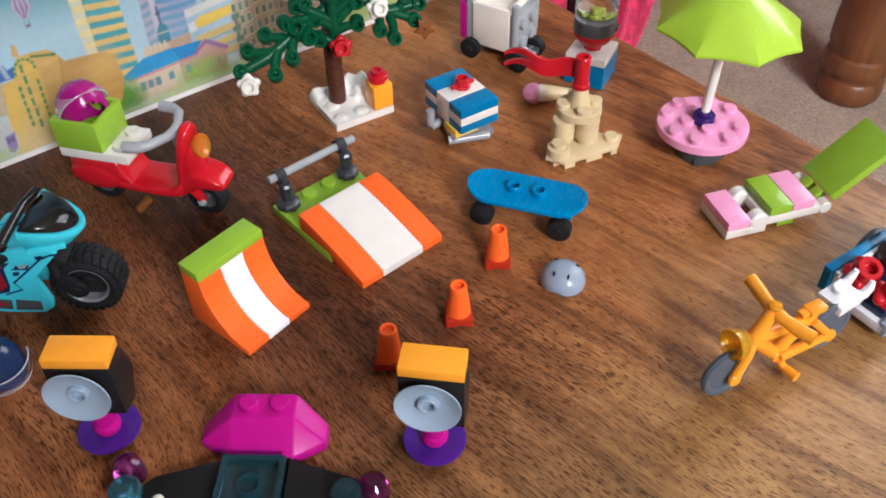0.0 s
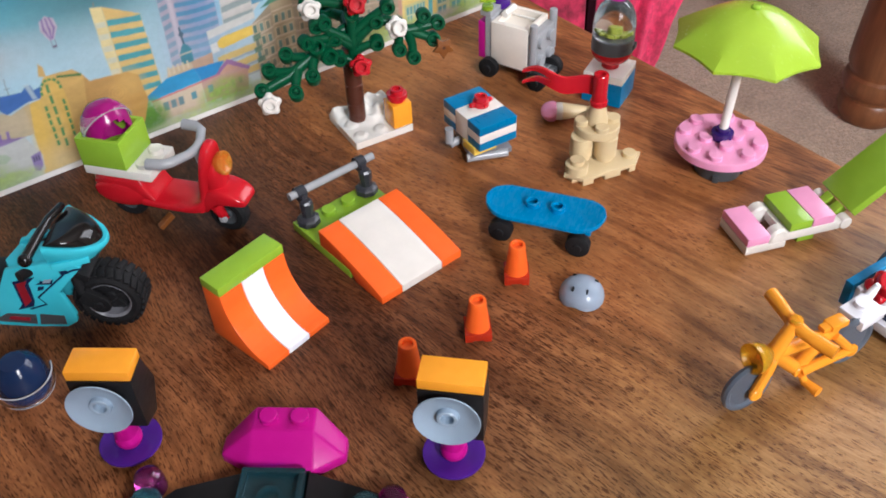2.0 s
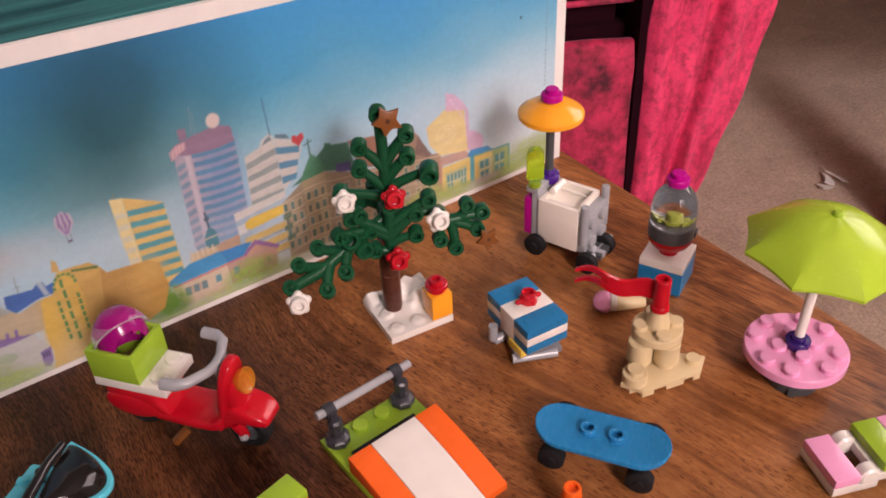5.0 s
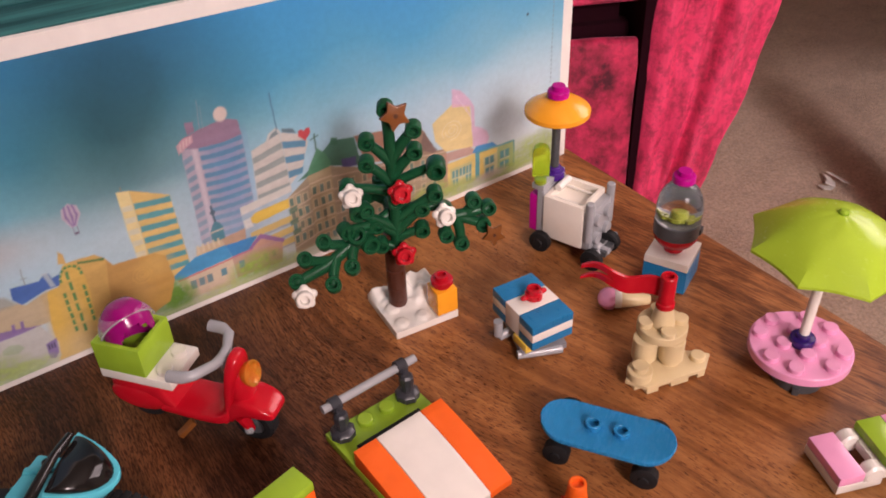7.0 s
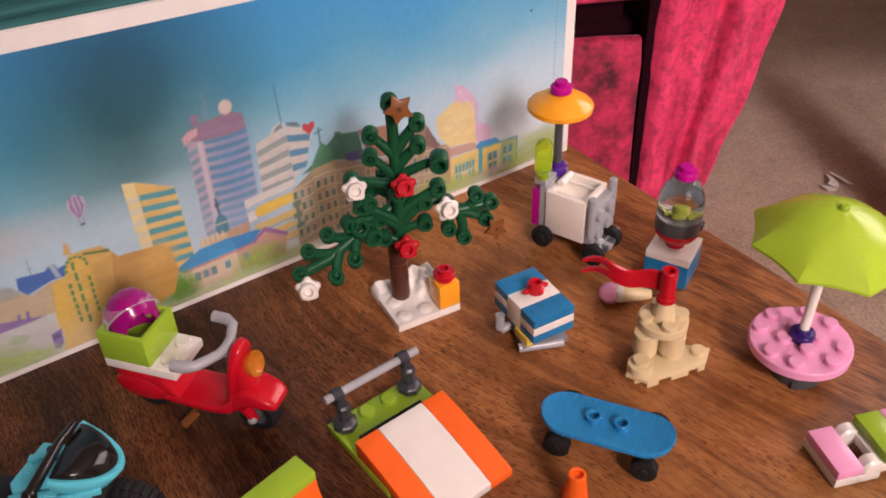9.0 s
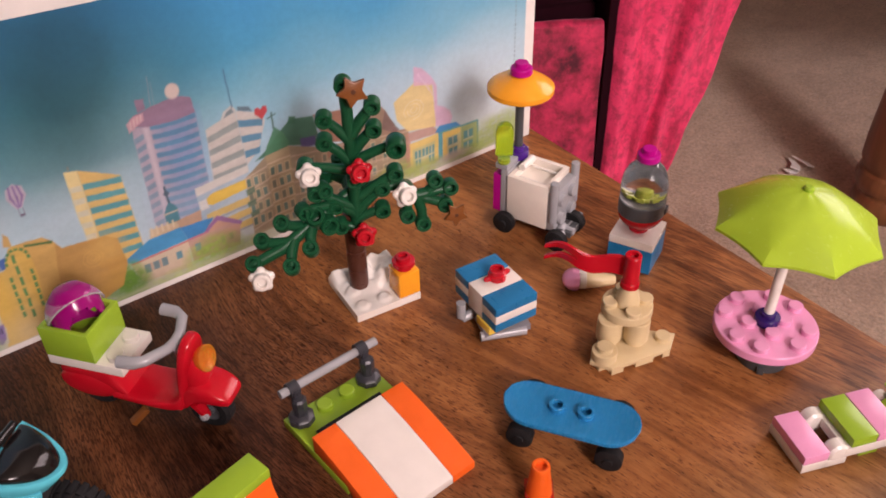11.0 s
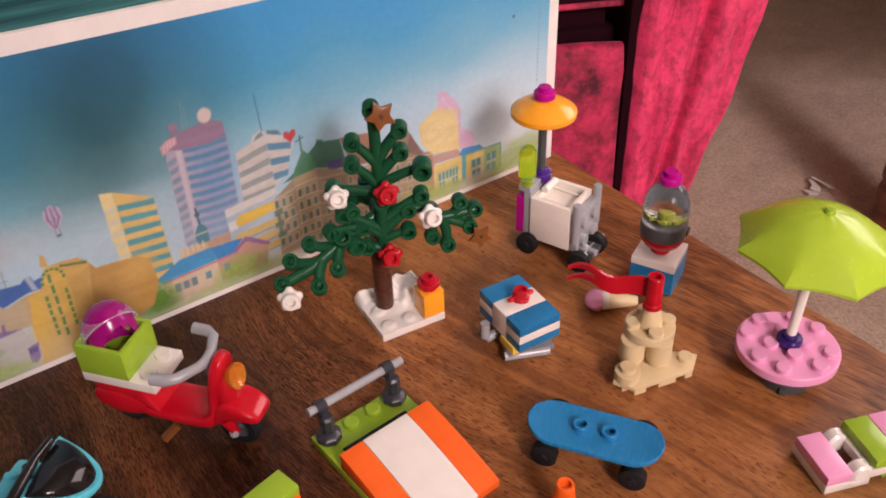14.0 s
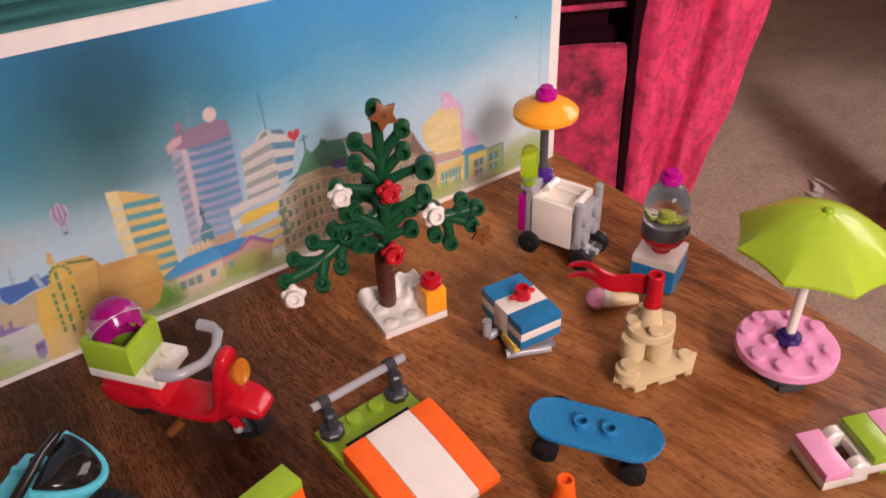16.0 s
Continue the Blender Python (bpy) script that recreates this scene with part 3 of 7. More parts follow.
def wash(mask, colour, strength=1.0):
    global PAPER
    PAPER = PAPER + (np.asarray(colour) - PAPER) * (mask * strength)[..., None]


def tint(mask, colour):
    global PAPER
    PAPER = PAPER * (1 + (np.asarray(colour) - 1) * mask[..., None])


def oval(x, z, rx, rz, soft=1.0):
    """1 in the middle of an oval, fading to 0 round its edge."""
    return np.clip((1 + soft / 2 - np.hypot((XX - x) / rx, (ZZ - z) / rz)) / soft, 0, 1)


def inside(pts, soft=0.45):
    """1 inside an outline of (x, z), with an edge that fades over soft millimetres."""
    xs = [p[0] for p in pts]
    lo, hi = np.searchsorted(PX, (min(xs) - 2, max(xs) + 2))
    x, z = XX[:, lo:hi] + 0.35 * (BRUSH[:, lo:hi] - 0.5), ZZ[:, lo:hi] + 0.35 * (SPECK[:, lo:hi] - 0.5)
    odd, near = np.zeros(x.shape, bool), np.full(x.shape, 1e9)
    for (ax, az), (bx, bz) in zip(pts, list(pts[1:]) + [pts[0]]):
        if az != bz:
            odd ^= ((az > z) != (bz > z)) & (x < (bx - ax) * (z - az) / (bz - az) + ax)
        dx, dz = bx - ax, bz - az
        t = np.clip(((x - ax) * dx + (z - az) * dz) / (dx * dx + dz * dz + 1e-9), 0, 1)
        near = np.minimum(near, np.hypot(x - ax - t * dx, z - az - t * dz))
    out = np.zeros(XX.shape)
    out[:, lo:hi] = np.clip(0.5 + np.where(odd, near, -near) / soft, 0, 1)
    return out


def shape(pts, colour, strength=0.94, soft=0.45, mottled=0.10):
    """A flat printed shape with a hand-painted unevenness."""
    wash(inside(pts, soft), np.asarray(colour) * (1 + mottled * 2 * (BRUSH - 0.5) + mottled * (WASH - 0.5))[..., None], strength)


def stroke(x0, z0, x1, z1, w, colour, strength=0.9):
    d = Vector((x1 - x0, z1 - z0)).normalized() * w / 2
    shape([(x0 + d.y, z0 - d.x), (x1 + d.y, z1 - d.x), (x1 - d.y, z1 + d.x), (x0 - d.y, z0 + d.x)], colour, strength, 0.35)


def rows_of(left, right, count, fill, colour, strength=0.85, bow=0.0):
    """Bands of windows between a left and a right edge, each ((x, z) low, (x, z) high)."""
    for k in range(count):
        v0, v1 = (k + 0.5 - fill / 2) / count, (k + 0.5 + fill / 2) / count
        edges = [[Vector(e[0]).lerp(Vector(e[1]), v) for e in (left, right)] for v in (v0, v1)]
        arc = [0.0, 0.25, 0.5, 0.75, 1.0]
        low = [edges[0][0].lerp(edges[0][1], t) - Vector((0, bow * 4 * t * (1 - t))) for t in arc]
        high = [edges[1][0].lerp(edges[1][1], t) - Vector((0, bow * 4 * t * (1 - t))) for t in arc]
        shape([tuple(p) for p in low + high[::-1]], colour, strength)


def leaves(x, z, rx, rz, colour, strength=0.8):
    """A watercolour bush: a soft oval broken up by speckle."""
    wash(np.clip(oval(x, z, rx, rz, 0.9) * (0.45 + 1.2 * SPECK) * (0.5 + BRUSH), 0, 1), np.asarray(colour) * (0.75 + 0.5 * SPECK)[..., None], strength)


# sky: brighter towards one end, with a rosy haze low down
# the tints paint a soft cast shadow into the left end and upper sky
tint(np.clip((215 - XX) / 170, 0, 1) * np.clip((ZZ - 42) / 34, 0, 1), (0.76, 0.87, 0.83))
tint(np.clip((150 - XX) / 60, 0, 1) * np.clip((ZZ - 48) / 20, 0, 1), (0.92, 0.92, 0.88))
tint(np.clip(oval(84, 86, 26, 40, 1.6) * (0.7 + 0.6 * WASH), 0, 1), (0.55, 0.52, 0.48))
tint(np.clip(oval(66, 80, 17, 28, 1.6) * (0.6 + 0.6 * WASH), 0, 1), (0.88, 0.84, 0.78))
wash(np.clip(oval(30, 49, 17, 6, 1.7) * (0.5 + WASH), 0, 1), (0.64, 0.54, 0.52), 0.6)
wash(oval(66, 40, 30, 9, 1.8), (0.56, 0.68, 0.75), 0.7)
wash(oval(185, 44, 26, 9, 1.8), (0.60, 0.66, 0.74), 0.4)
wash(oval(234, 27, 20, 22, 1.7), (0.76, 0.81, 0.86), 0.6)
wash(np.clip((26 - ZZ) / 12, 0, 1), (0.64, 0.67, 0.66), 0.75)

# hot-air balloon
shape([(55.4, 49.5), (57, 49.5), (59.2, 53.5), (58.8, 56.6), (56.4, 58), (54, 56.6), (53.4, 53.5)], (0.60, 0.50, 0.58))
for dx in (-1.7, 0.0, 1.6):
    shape([(56.0 + dx * 0.2, 49.8), (56.5 + dx * 0.2, 49.8), (56.8 + dx, 53.5), (56.6 + dx * 0.7, 57.4), (56.0 + dx * 0.7, 57.4), (56.0 + dx, 53.5)], (0.26, 0.14, 0.38), 0.7)
stroke(55.6, 47.0, 57.0, 47.0, 1.0, (0.20, 0.13, 0.22))
for x in (55.7, 57.0):
    stroke(x, 47.2, x, 49.6, 0.3, (0.3, 0.22, 0.3), 0.6)

# striped block of flats
YELLOW, TEAL, STEEL = (0.78, 0.54, 0.22), (0.10, 0.40, 0.46), (0.10, 0.32, 0.48)
shape([(71, 56), (75, 55.3), (75, 17), (72.4, 18), (71.0, 38)], (0.80, 0.66, 0.36))
shape([(75, 55.3), (87, 48.8), (88, 16), (75, 16)], YELLOW)
for k in range(7):
    z = 50.2 - 4.55 * k
    shape([(75.1 + 0.05 * k, z), (87 + 0.1 * k, z - 1.7 + 0.12 * k), (87 + 0.1 * k, z - 3.9 + 0.12 * k), (75.1 + 0.05 * k, z - 2.3)], TEAL)
    shape([(71.2, z + 0.2), (74.6, z - 0.2), (74.6, z - 2.2), (71.3, z - 1.8)], (0.62, 0.64, 0.60), 0.7)
stroke(72.6, 56, 72.6, 57.6, 0.7, (0.35, 0.28, 0.22), 0.6)

# round tower
MAUVE, PLUM = (0.50, 0.42, 0.50), (0.38, 0.25, 0.34)
shape([(93.4, 20), (94, 63), (99, 62), (107, 61.4), (114.8, 62), (114.2, 20)], MAUVE, 0.92)
wash(inside([(102, 20), (102, 62), (114.8, 62), (114.2, 20)], 8.0), (0.24, 0.34, 0.56), 0.6)
wash(inside([(97.0, 20), (97.4, 62), (99.2, 62), (98.8, 20)], 1.2), (0.66, 0.58, 0.62), 0.7)
rows_of(((99.4, 22), (99.6, 63)), ((114.2, 21), (114.7, 62.4)), 12, 0.52, STEEL, 0.82, 0.45)
rows_of(((93.6, 21), (94.1, 60)), ((96.8, 21.4), (97.2, 61)), 11, 0.5, (0.16, 0.34, 0.44), 0.7)
wash(inside([(93, 18), (93, 36), (115, 36), (115, 18)], 14.0), (0.50, 0.55, 0.66), 0.4)
shape([(94, 66), (96, 67), (102, 68.3), (110, 69), (114.3, 67.2), (114.8, 61.6), (107, 61.0), (99, 61.8), (94, 63.4)], PLUM)
shape([(93.0, 61.6), (98.4, 64.4), (98.6, 67.0), (95.4, 66.6), (92.8, 64.8)], (0.66, 0.40, 0.44), 0.85)
for k in range(4):
    stroke(93.8 + 1.2 * k, 62.6 + 0.6 * k, 94.2 + 1.2 * k, 65.2 + 0.5 * k, 0.5, (0.72, 0.58, 0.58), 0.7)
shape([(97.0, 71.8), (99.8, 71.4), (99.5, 68.0), (97.0, 67.6)], PLUM)
wash(oval(109, 71, 2.3, 2.6, 0.3), (0.70, 0.58, 0.54), 0.95)
stroke(101.4, 68, 102.3, 78, 0.35, (0.34, 0.36, 0.42), 0.7)
stroke(102.6, 68, 103.0, 76, 0.25, (0.40, 0.42, 0.46), 0.5)

# stepped block with a heart sign
shape([(117, 54.2), (128, 57.4), (129, 34), (116.0, 33.5)], (0.66, 0.60, 0.56))
rows_of(((116.2, 33.0), (117, 52.6)), ((129, 33.0), (128.2, 55.2)), 4, 0.46, (0.32, 0.38, 0.38), 0.85)
shape([(128, 57.4), (136, 54), (138, 50.5), (134, 40), (129, 36)], (0.68, 0.62, 0.58))
rows_of(((129, 37.0), (128.2, 55.4)), ((134, 37.5), (137.6, 52.4)), 3, 0.46, STEEL, 0.9)
shape([(122.6, 55.6), (124, 58.4), (127, 59.8), (128.6, 57.6)], (0.62, 0.60, 0.58))
shape([(123.8, 56.0), (125, 57.8), (127, 58.8), (127.6, 57.2)], (0.20, 0.27, 0.30), 0.85)
shape([(129, 58.6), (133, 57.2), (134, 55.2), (129, 57.0)], (0.16, 0.20, 0.24), 0.8)
stroke(127.2, 59, 126.6, 73, 0.45, (0.10, 0.22, 0.34), 0.85)
shape([(137, 50.9), (139.4, 53.7), (139.2, 55.6), (137.9, 55.8), (137, 54.8), (136.1, 55.8), (134.8, 55.6), (134.6, 53.7)], (0.66, 0.10, 0.11))

# low yellow terrace in front of it
shape([(109, 34.2), (129, 35.8), (128.5, 11), (109.5, 11)], (0.46, 0.56, 0.64), 0.85)
shape([(109, 34.2), (129, 35.8), (129, 33.0), (109.2, 31.0)], (0.70, 0.66, 0.62))
shape([(109.4, 28.6), (112.4, 28.8), (112.6, 25.0), (109.6, 24.8)], (0.70, 0.68, 0.66))
shape([(112.2, 28.6), (114, 30.0), (129, 30.8), (129, 27.0), (114, 25.4), (112.4, 26.4)], (0.80, 0.56, 0.12))
for z in (22.6, 18.0, 13.6):
    shape([(111, z), (129, z + 0.9), (128.8, z - 2.0), (111, z - 2.6)], (0.74, 0.54, 0.20), 0.9)
    stroke(111, z - 3.2, 128.8, z - 2.4, 0.8, (0.34, 0.34, 0.36), 0.5)

# old town houses with copper roofs
STONE, RUST, COPPER = (0.44, 0.35, 0.25), (0.42, 0.22, 0.15), (0.08, 0.24, 0.17)
shape([(156, 46), (160, 33), (172, 30), (168, 44)], RUST)
shape([(168, 30), (176, 36), (184, 40), (186, 37.5), (191, 27), (196, 26), (196, 22), (168, 26)], (0.40, 0.27, 0.20))
shape([(186, 37.5), (188, 33), (192, 27), (190, 26), (184, 30)], (0.26, 0.18, 0.17), 0.8)
shape([(132, 36), (136, 38.4), (147, 47.6), (156, 45.6), (158, 33), (145, 37.6)], COPPER)
shape([(146, 46), (147, 48.6), (149.4, 47.8), (149, 45)], COPPER)
shape([(136, 36.6), (137, 40), (139, 43.4), (141, 46.6), (144, 43.0), (145.6, 39), (145, 37.2)], (0.12, 0.33, 0.21))
stroke(140.6, 46, 140.6, 52.6, 0.6, (0.10, 0.20, 0.17))
stroke(138.8, 50.6, 142.2, 51.4, 0.5, (0.10, 0.20, 0.17))
shape([(150, 38.6), (156, 37.6), (156, 33.6), (150, 34.6)], (0.16, 0.12, 0.32), 0.85)
shape([(127.4, 31), (136, 36.6), (145.4, 37.4), (157, 32.4), (196, 25), (196, 8), (127, 6)], STONE)
shape([(136, 36.6), (145.4, 37.4), (145.4, 8), (136, 8)], (0.54, 0.43, 0.29), 0.8)
for j in range(5):
    z = 31.2 - 5.5 * j
    stroke(127.2, z - 0.6, 136, z + 1.4, 0.7, (0.66, 0.52, 0.42), 0.85)
    stroke(136, z + 2.0, 145.4, z + 2.2, 0.7, (0.70, 0.55, 0.42), 0.85)
    stroke(145.4, z + 1.6, 196, z - 6.4 + 0.7 * j, 0.7, (0.66, 0.50, 0.40), 0.8)
    for i in range(15):
        x = (128.4, 131.2, 134.0, 137.8, 140.8, 143.6)[i] if i < 6 else 148.4 + 5.2 * (i - 6)
        top = z - (0.4 if i < 3 else -0.9 if i < 6 else (x - 145) * 0.145 + 0.0)
        if top > 9.4:
            stroke(x, top - 4.2, x, top - 0.2, 2.3, (0.72, 0.58, 0.42), 0.75)
            stroke(x, top - 3.9, x, top - 0.7, 1.5, ((0.09, 0.22, 0.20), (0.13, 0.28, 0.28), (0.20, 0.24, 0.20))[(i + 2 * j) % 3], 0.85)
for x, z in ((128.4, 26), (128.0, 21), (128.6, 16.4)):
    shape([(x - 1.6, z), (x + 1.8, z + 0.6), (x + 1.8, z - 1.8), (x - 1.4, z - 2.2)], (0.10, 0.24, 0.18), 0.75)
shape([(160, 30), (170, 28), (170, 24.6), (160, 26.4)], (0.52, 0.20, 0.16), 0.45)

# pastel shop with a swirl, canal houses, riverside green
shape([(190, 39), (200, 44.6), (208, 41), (209.4, 22), (196, 24.6), (191, 31)], (0.80, 0.64, 0.34))
shape([(199.4, 43), (199.6, 50.8), (203.2, 49.2), (207.6, 44.4), (210.0, 40), (210.2, 31), (213.4, 29.4), (216.4, 26.6), (217.4, 23.6), (216.4, 20.6), (209.2, 22), (208.4, 40.6)], (0.74, 0.48, 0.64), 0.85)
for r in (4.6, 3.0, 1.5):
    for k in range(9):
        a, b = 0.6 * k + r, 0.6 * k + 0.6 + r
        stroke(199 + r * math.cos(a), 33 + r * 0.9 * math.sin(a), 199 + r * math.cos(b), 33 + r * 0.9 * math.sin(b), 0.45, (0.82, 0.72, 0.52), 0.7)
for k in range(4):
    stroke(201.4 + 1.5 * k, 47.4 - 2.2 * k, 203.0 + 1.7 * k, 44.6 - 2.8 * k, 0.5, (0.80, 0.64, 0.74), 0.6)
shape([(194.6, 24), (208, 22.6), (211, 18.6), (197, 19.6), (196.4, 7), (194.4, 7)], (0.58, 0.34, 0.28), 0.8)
shape([(196.4, 18.6), (210.4, 18.6), (210.4, 5.4), (196.4, 7.2)], (0.80, 0.62, 0.24))
shape([(197.6, 15.4), (208.4, 15.6), (208.4, 6.4), (197.6, 7.6)], (0.56, 0.56, 0.34), 0.8)
shape([(210.2, 19.0), (212.4, 18.0), (212.4, 5.2), (210.2, 5.4)], (0.12, 0.44, 0.50))
shape([(212.4, 18.0), (221.6, 17.4), (221.6, 4.6), (212.4, 5.2)], (0.80, 0.60, 0.20))
shape([(214.2, 14.8), (221.6, 14.9), (221.6, 4.8), (214.8, 5.2)], (0.60, 0.60, 0.40), 0.8)
shape([(221.6, 17.4), (230.2, 17.2), (230.4, 4.6), (221.6, 4.6)], (0.42, 0.50, 0.24))
shape([(208.8, 19.4), (211, 21.6), (219, 20.6), (221.6, 18.2), (211.4, 18.2)], (0.06, 0.34, 0.62))
stroke(211.4, 18.2, 230.2, 17.4, 0.8, (0.14, 0.42, 0.42))
stroke(230.2, 17.4, 230.4, 5.0, 0.9, (0.12, 0.36, 0.38))
for x, z, w in ((198.6, 14.2, 2.9), (202.2, 14.2, 2.9), (205.6, 14.2, 2.5), (198.8, 10.0, 2.7), (205.4, 10.0, 2.7), (215.2, 14.4, 4.6), (223.0, 14.6, 4.8), (215.4, 9.2, 4.4), (223.0, 9.4, 4.8)):
    shape([(x, z), (x + w, z), (x + w, z - 3.6), (x, z - 3.5)], (0.12, 0.36, 0.40), 0.9)
    stroke(x + w / 2, z - 3.4, x + w / 2, z - 0.1, 0.6, (0.66, 0.66, 0.50), 0.8)
    stroke(x - 0.3, z - 4.0, x + w + 0.3, z - 4.0, 0.7, (0.68, 0.66, 0.50), 0.7)
shape([(127, 6.6), (196, 8.4), (230, 5), (254.2, 5), (254.2, 2.2), (125, 2.2)], (0.62, 0.60, 0.42), 0.55, 1.6)
for x, z, rx, rz in ((236, 10, 7, 6), (246, 9, 8, 7), (189, 7, 9, 5), (176, 5, 10, 3.5), (204, 5, 9, 3), (226, 4.4, 10, 2.6)):
    leaves(x, z, rx, rz, (0.36, 0.44, 0.14), 0.75)
wash(oval(218, 5.6, 7, 1.8, 0.8), (0.66, 0.52, 0.60), 0.5)

# church, villa and rose house
shape([(97, 24), (97.2, 29), (98.4, 31.6), (99.6, 33), (101, 31.6), (102, 29.4), (101.8, 24)], (0.10, 0.30, 0.36))
stroke(97, 28.6, 102, 28.8, 0.7, (0.56, 0.50, 0.42))
stroke(99.6, 32.6, 99.2, 39.4, 0.8, (0.10, 0.17, 0.22))
wash(oval(99.4, 36.4, 1.0, 0.9, 0.5), (0.10, 0.17, 0.22), 0.8)
shape([(100.4, 24.6), (109.5, 25.6), (109, 21), (101, 21)], (0.62, 0.40, 0.26), 0.85)
shape([(91, 25.2), (100.4, 24.6), (101, 21.6), (90.6, 21.4)], (0.70, 0.52, 0.34), 0.85)
for k in range(5):
    stroke(91.6 + 1.9 * k, 22.6, 91.6 + 1.9 * k, 25.8, 0.8, (0.74, 0.62, 0.46), 0.8)
shape([(82, 15.2), (103, 15.4), (102, 4), (84.4, 6)], (0.72, 0.58, 0.44), 0.92)
wash(inside([(84, 3), (84, 8), (103, 8), (103, 3)], 4.0), (0.62, 0.46, 0.38), 0.6)
shape([(79.6, 16.6), (90, 21.6), (101.2, 21.8), (102.8, 15.8), (83, 14.8)], (0.06, 0.36, 0.62))
stroke(82.4, 14.5, 102.8, 15.2, 0.7, (0.62, 0.22, 0.24))
for x in (87.2, 90.2, 93.2, 98.6):
    stroke(x, 9.0 if x < 95 else 9.4, x + 0.1, 12.4, 2.1, (0.10, 0.34, 0.44) if x > 95 else (0.16, 0.30, 0.36), 0.85)
for x in (88.7, 91.7):
    stroke(x, 9.0, x, 12.4, 0.5, (0.60, 0.38, 0.32), 0.8)
shape([(102.6, 15.8), (114, 19.4), (122.4, 13.4), (121, 5), (103, 6)], (0.60, 0.38, 0.32), 0.92)
shape([(101.2, 21.6), (113.4, 20.6), (109.4, 16.0), (102.8, 15.8)], (0.05, 0.30, 0.58))
shape([(109.2, 16.2), (114.6, 20.8), (123.4, 14.6), (122.6, 13.2), (114.4, 18.6), (110.4, 15.6)], (0.38, 0.20, 0.40))
stroke(102.8, 15.4, 110.6, 15.6, 0.6, (0.58, 0.24, 0.36))
stroke(105.6, 9.6, 105.8, 12.6, 2.0, (0.14, 0.36, 0.52))
for x in (115, 118.4):
    stroke(x, 8.8, x, 11.6, 1.3, (0.30, 0.26, 0.30), 0.6)
leaves(111, 6.4, 9, 6.2, (0.34, 0.48, 0.12), 0.9)
leaves(78.4, 8.4, 7, 7.4, (0.20, 0.36, 0.07), 0.95)
leaves(81.0, 6.0, 6, 5, (0.14, 0.28, 0.06), 0.7)
shape([(60, 2.2), (128, 2.2), (126, 4.6), (104, 4.0), (88, 4.6), (72, 3.6)], (0.60, 0.58, 0.46), 0.6, 2.0)
for x, z, rx, rz in ((96, 3.4, 9, 2.4), (122, 4.0, 7, 3.0), (66, 3.4, 8, 2.4)):
    leaves(x, z, rx, rz, (0.42, 0.50, 0.18), 0.6)

# sandstone hall and the yellow arch
shape([(50, 38), (59, 37.2), (62, 34), (63.4, 31), (68, 30.6), (77, 29.4), (80.4, 27), (81.4, 16), (78, 8), (66, 4), (52, 4)], (0.60, 0.36, 0.13), 0.95)
shape([(50, 38), (59, 37.2), (62, 34), (60, 22), (58, 4), (52, 4)], (0.70, 0.47, 0.20), 0.9)
stroke(53.4, 36.4, 61.4, 34.4, 0.9, (0.07, 0.24, 0.11))
wash(oval(76.4, 25, 5, 5, 1.2), (0.72, 0.48, 0.20), 0.7)
for r in (3.4, 2.1, 1.0):
    for k in range(8):
        a, b = 0.8 * k, 0.8 * k + 0.8
        stroke(71.4 + r * math.cos(a), 22.8 + r * math.sin(a), 71.4 + r * math.cos(b), 22.8 + r * math.sin(b), 0.5, (0.72, 0.46, 0.18), 0.5)
shape([(40, 29.4), (43, 30.4), (45.6, 30.6), (47.4, 34.6), (49, 37.6), (50.6, 38), (53, 35.8), (54.2, 31), (54.2, 25), (53.2, 12), (52.6, 2.6), (38.4, 2.6), (39.4, 10), (39.8, 20)], (0.76, 0.52, 0.18), 0.96)
wash(inside([(40, 29), (45, 30), (43.6, 2.6), (38.4, 2.6)], 3.0), (0.82, 0.56, 0.16), 0.7)
wash(oval(47, 5, 9, 7, 1.4), (0.74, 0.60, 0.40), 0.6)
shape([(48, 38.6), (49.0, 43.2), (50.2, 41.4), (50.3, 37.6)], (0.70, 0.46, 0.18))
JADE = (0.05, 0.32, 0.15)
for x0, z0, x1, z1 in ((46.6, 27.4, 46.3, 10.5), (49.4, 35.0, 49.0, 8.7), (53.0, 27.7, 52.6, 12.0)):
    for k in range(6):
        a, b = Vector((x0, z0)).lerp(Vector((x1, z1)), k / 6), Vector((x0, z0)).lerp(Vector((x1, z1)), (k + 0.72) / 6)
        stroke(*a, *b, 0.95, JADE, 0.85)
for k in range(8):
    a = math.pi * (k + 0.1) / 7
    stroke(50.3 + 3.4 * math.cos(a - 0.16), 32.4 + 4.2 * math.sin(a - 0.16), 50.3 + 3.4 * math.cos(a + 0.16), 32.4 + 4.2 * math.sin(a + 0.16), 0.95, JADE, 0.85)

# lake roof, garden wall and the pale house with its fence
shape([(14, 31), (26, 31), (33, 30), (35, 28.4), (42, 30.6), (40, 19), (14, 19)], (0.62, 0.49, 0.33), 0.9)
shape([(32.6, 36.4), (41, 35.2), (43, 36.8), (44.4, 36.6), (44.8, 34.6), (47.2, 35), (46.2, 31), (42, 31), (34, 29), (32, 32)], (0.09, 0.20, 0.50))
wash(inside([(42.4, 37.4), (44, 37.2), (45.2, 31.2), (43.6, 31.4)], 0.6), (0.56, 0.62, 0.66), 0.8)
stroke(37, 35.6, 37.3, 41.6, 0.35, (0.34, 0.34, 0.36), 0.7)
stroke(36.2, 38.2, 38.2, 38.0, 0.4, (0.34, 0.34, 0.36), 0.6)
shape([(8, 33), (20, 37.6), (30, 34), (33, 30), (26, 29.8), (8, 30)], (0.44, 0.42, 0.38), 0.8, 1.2)
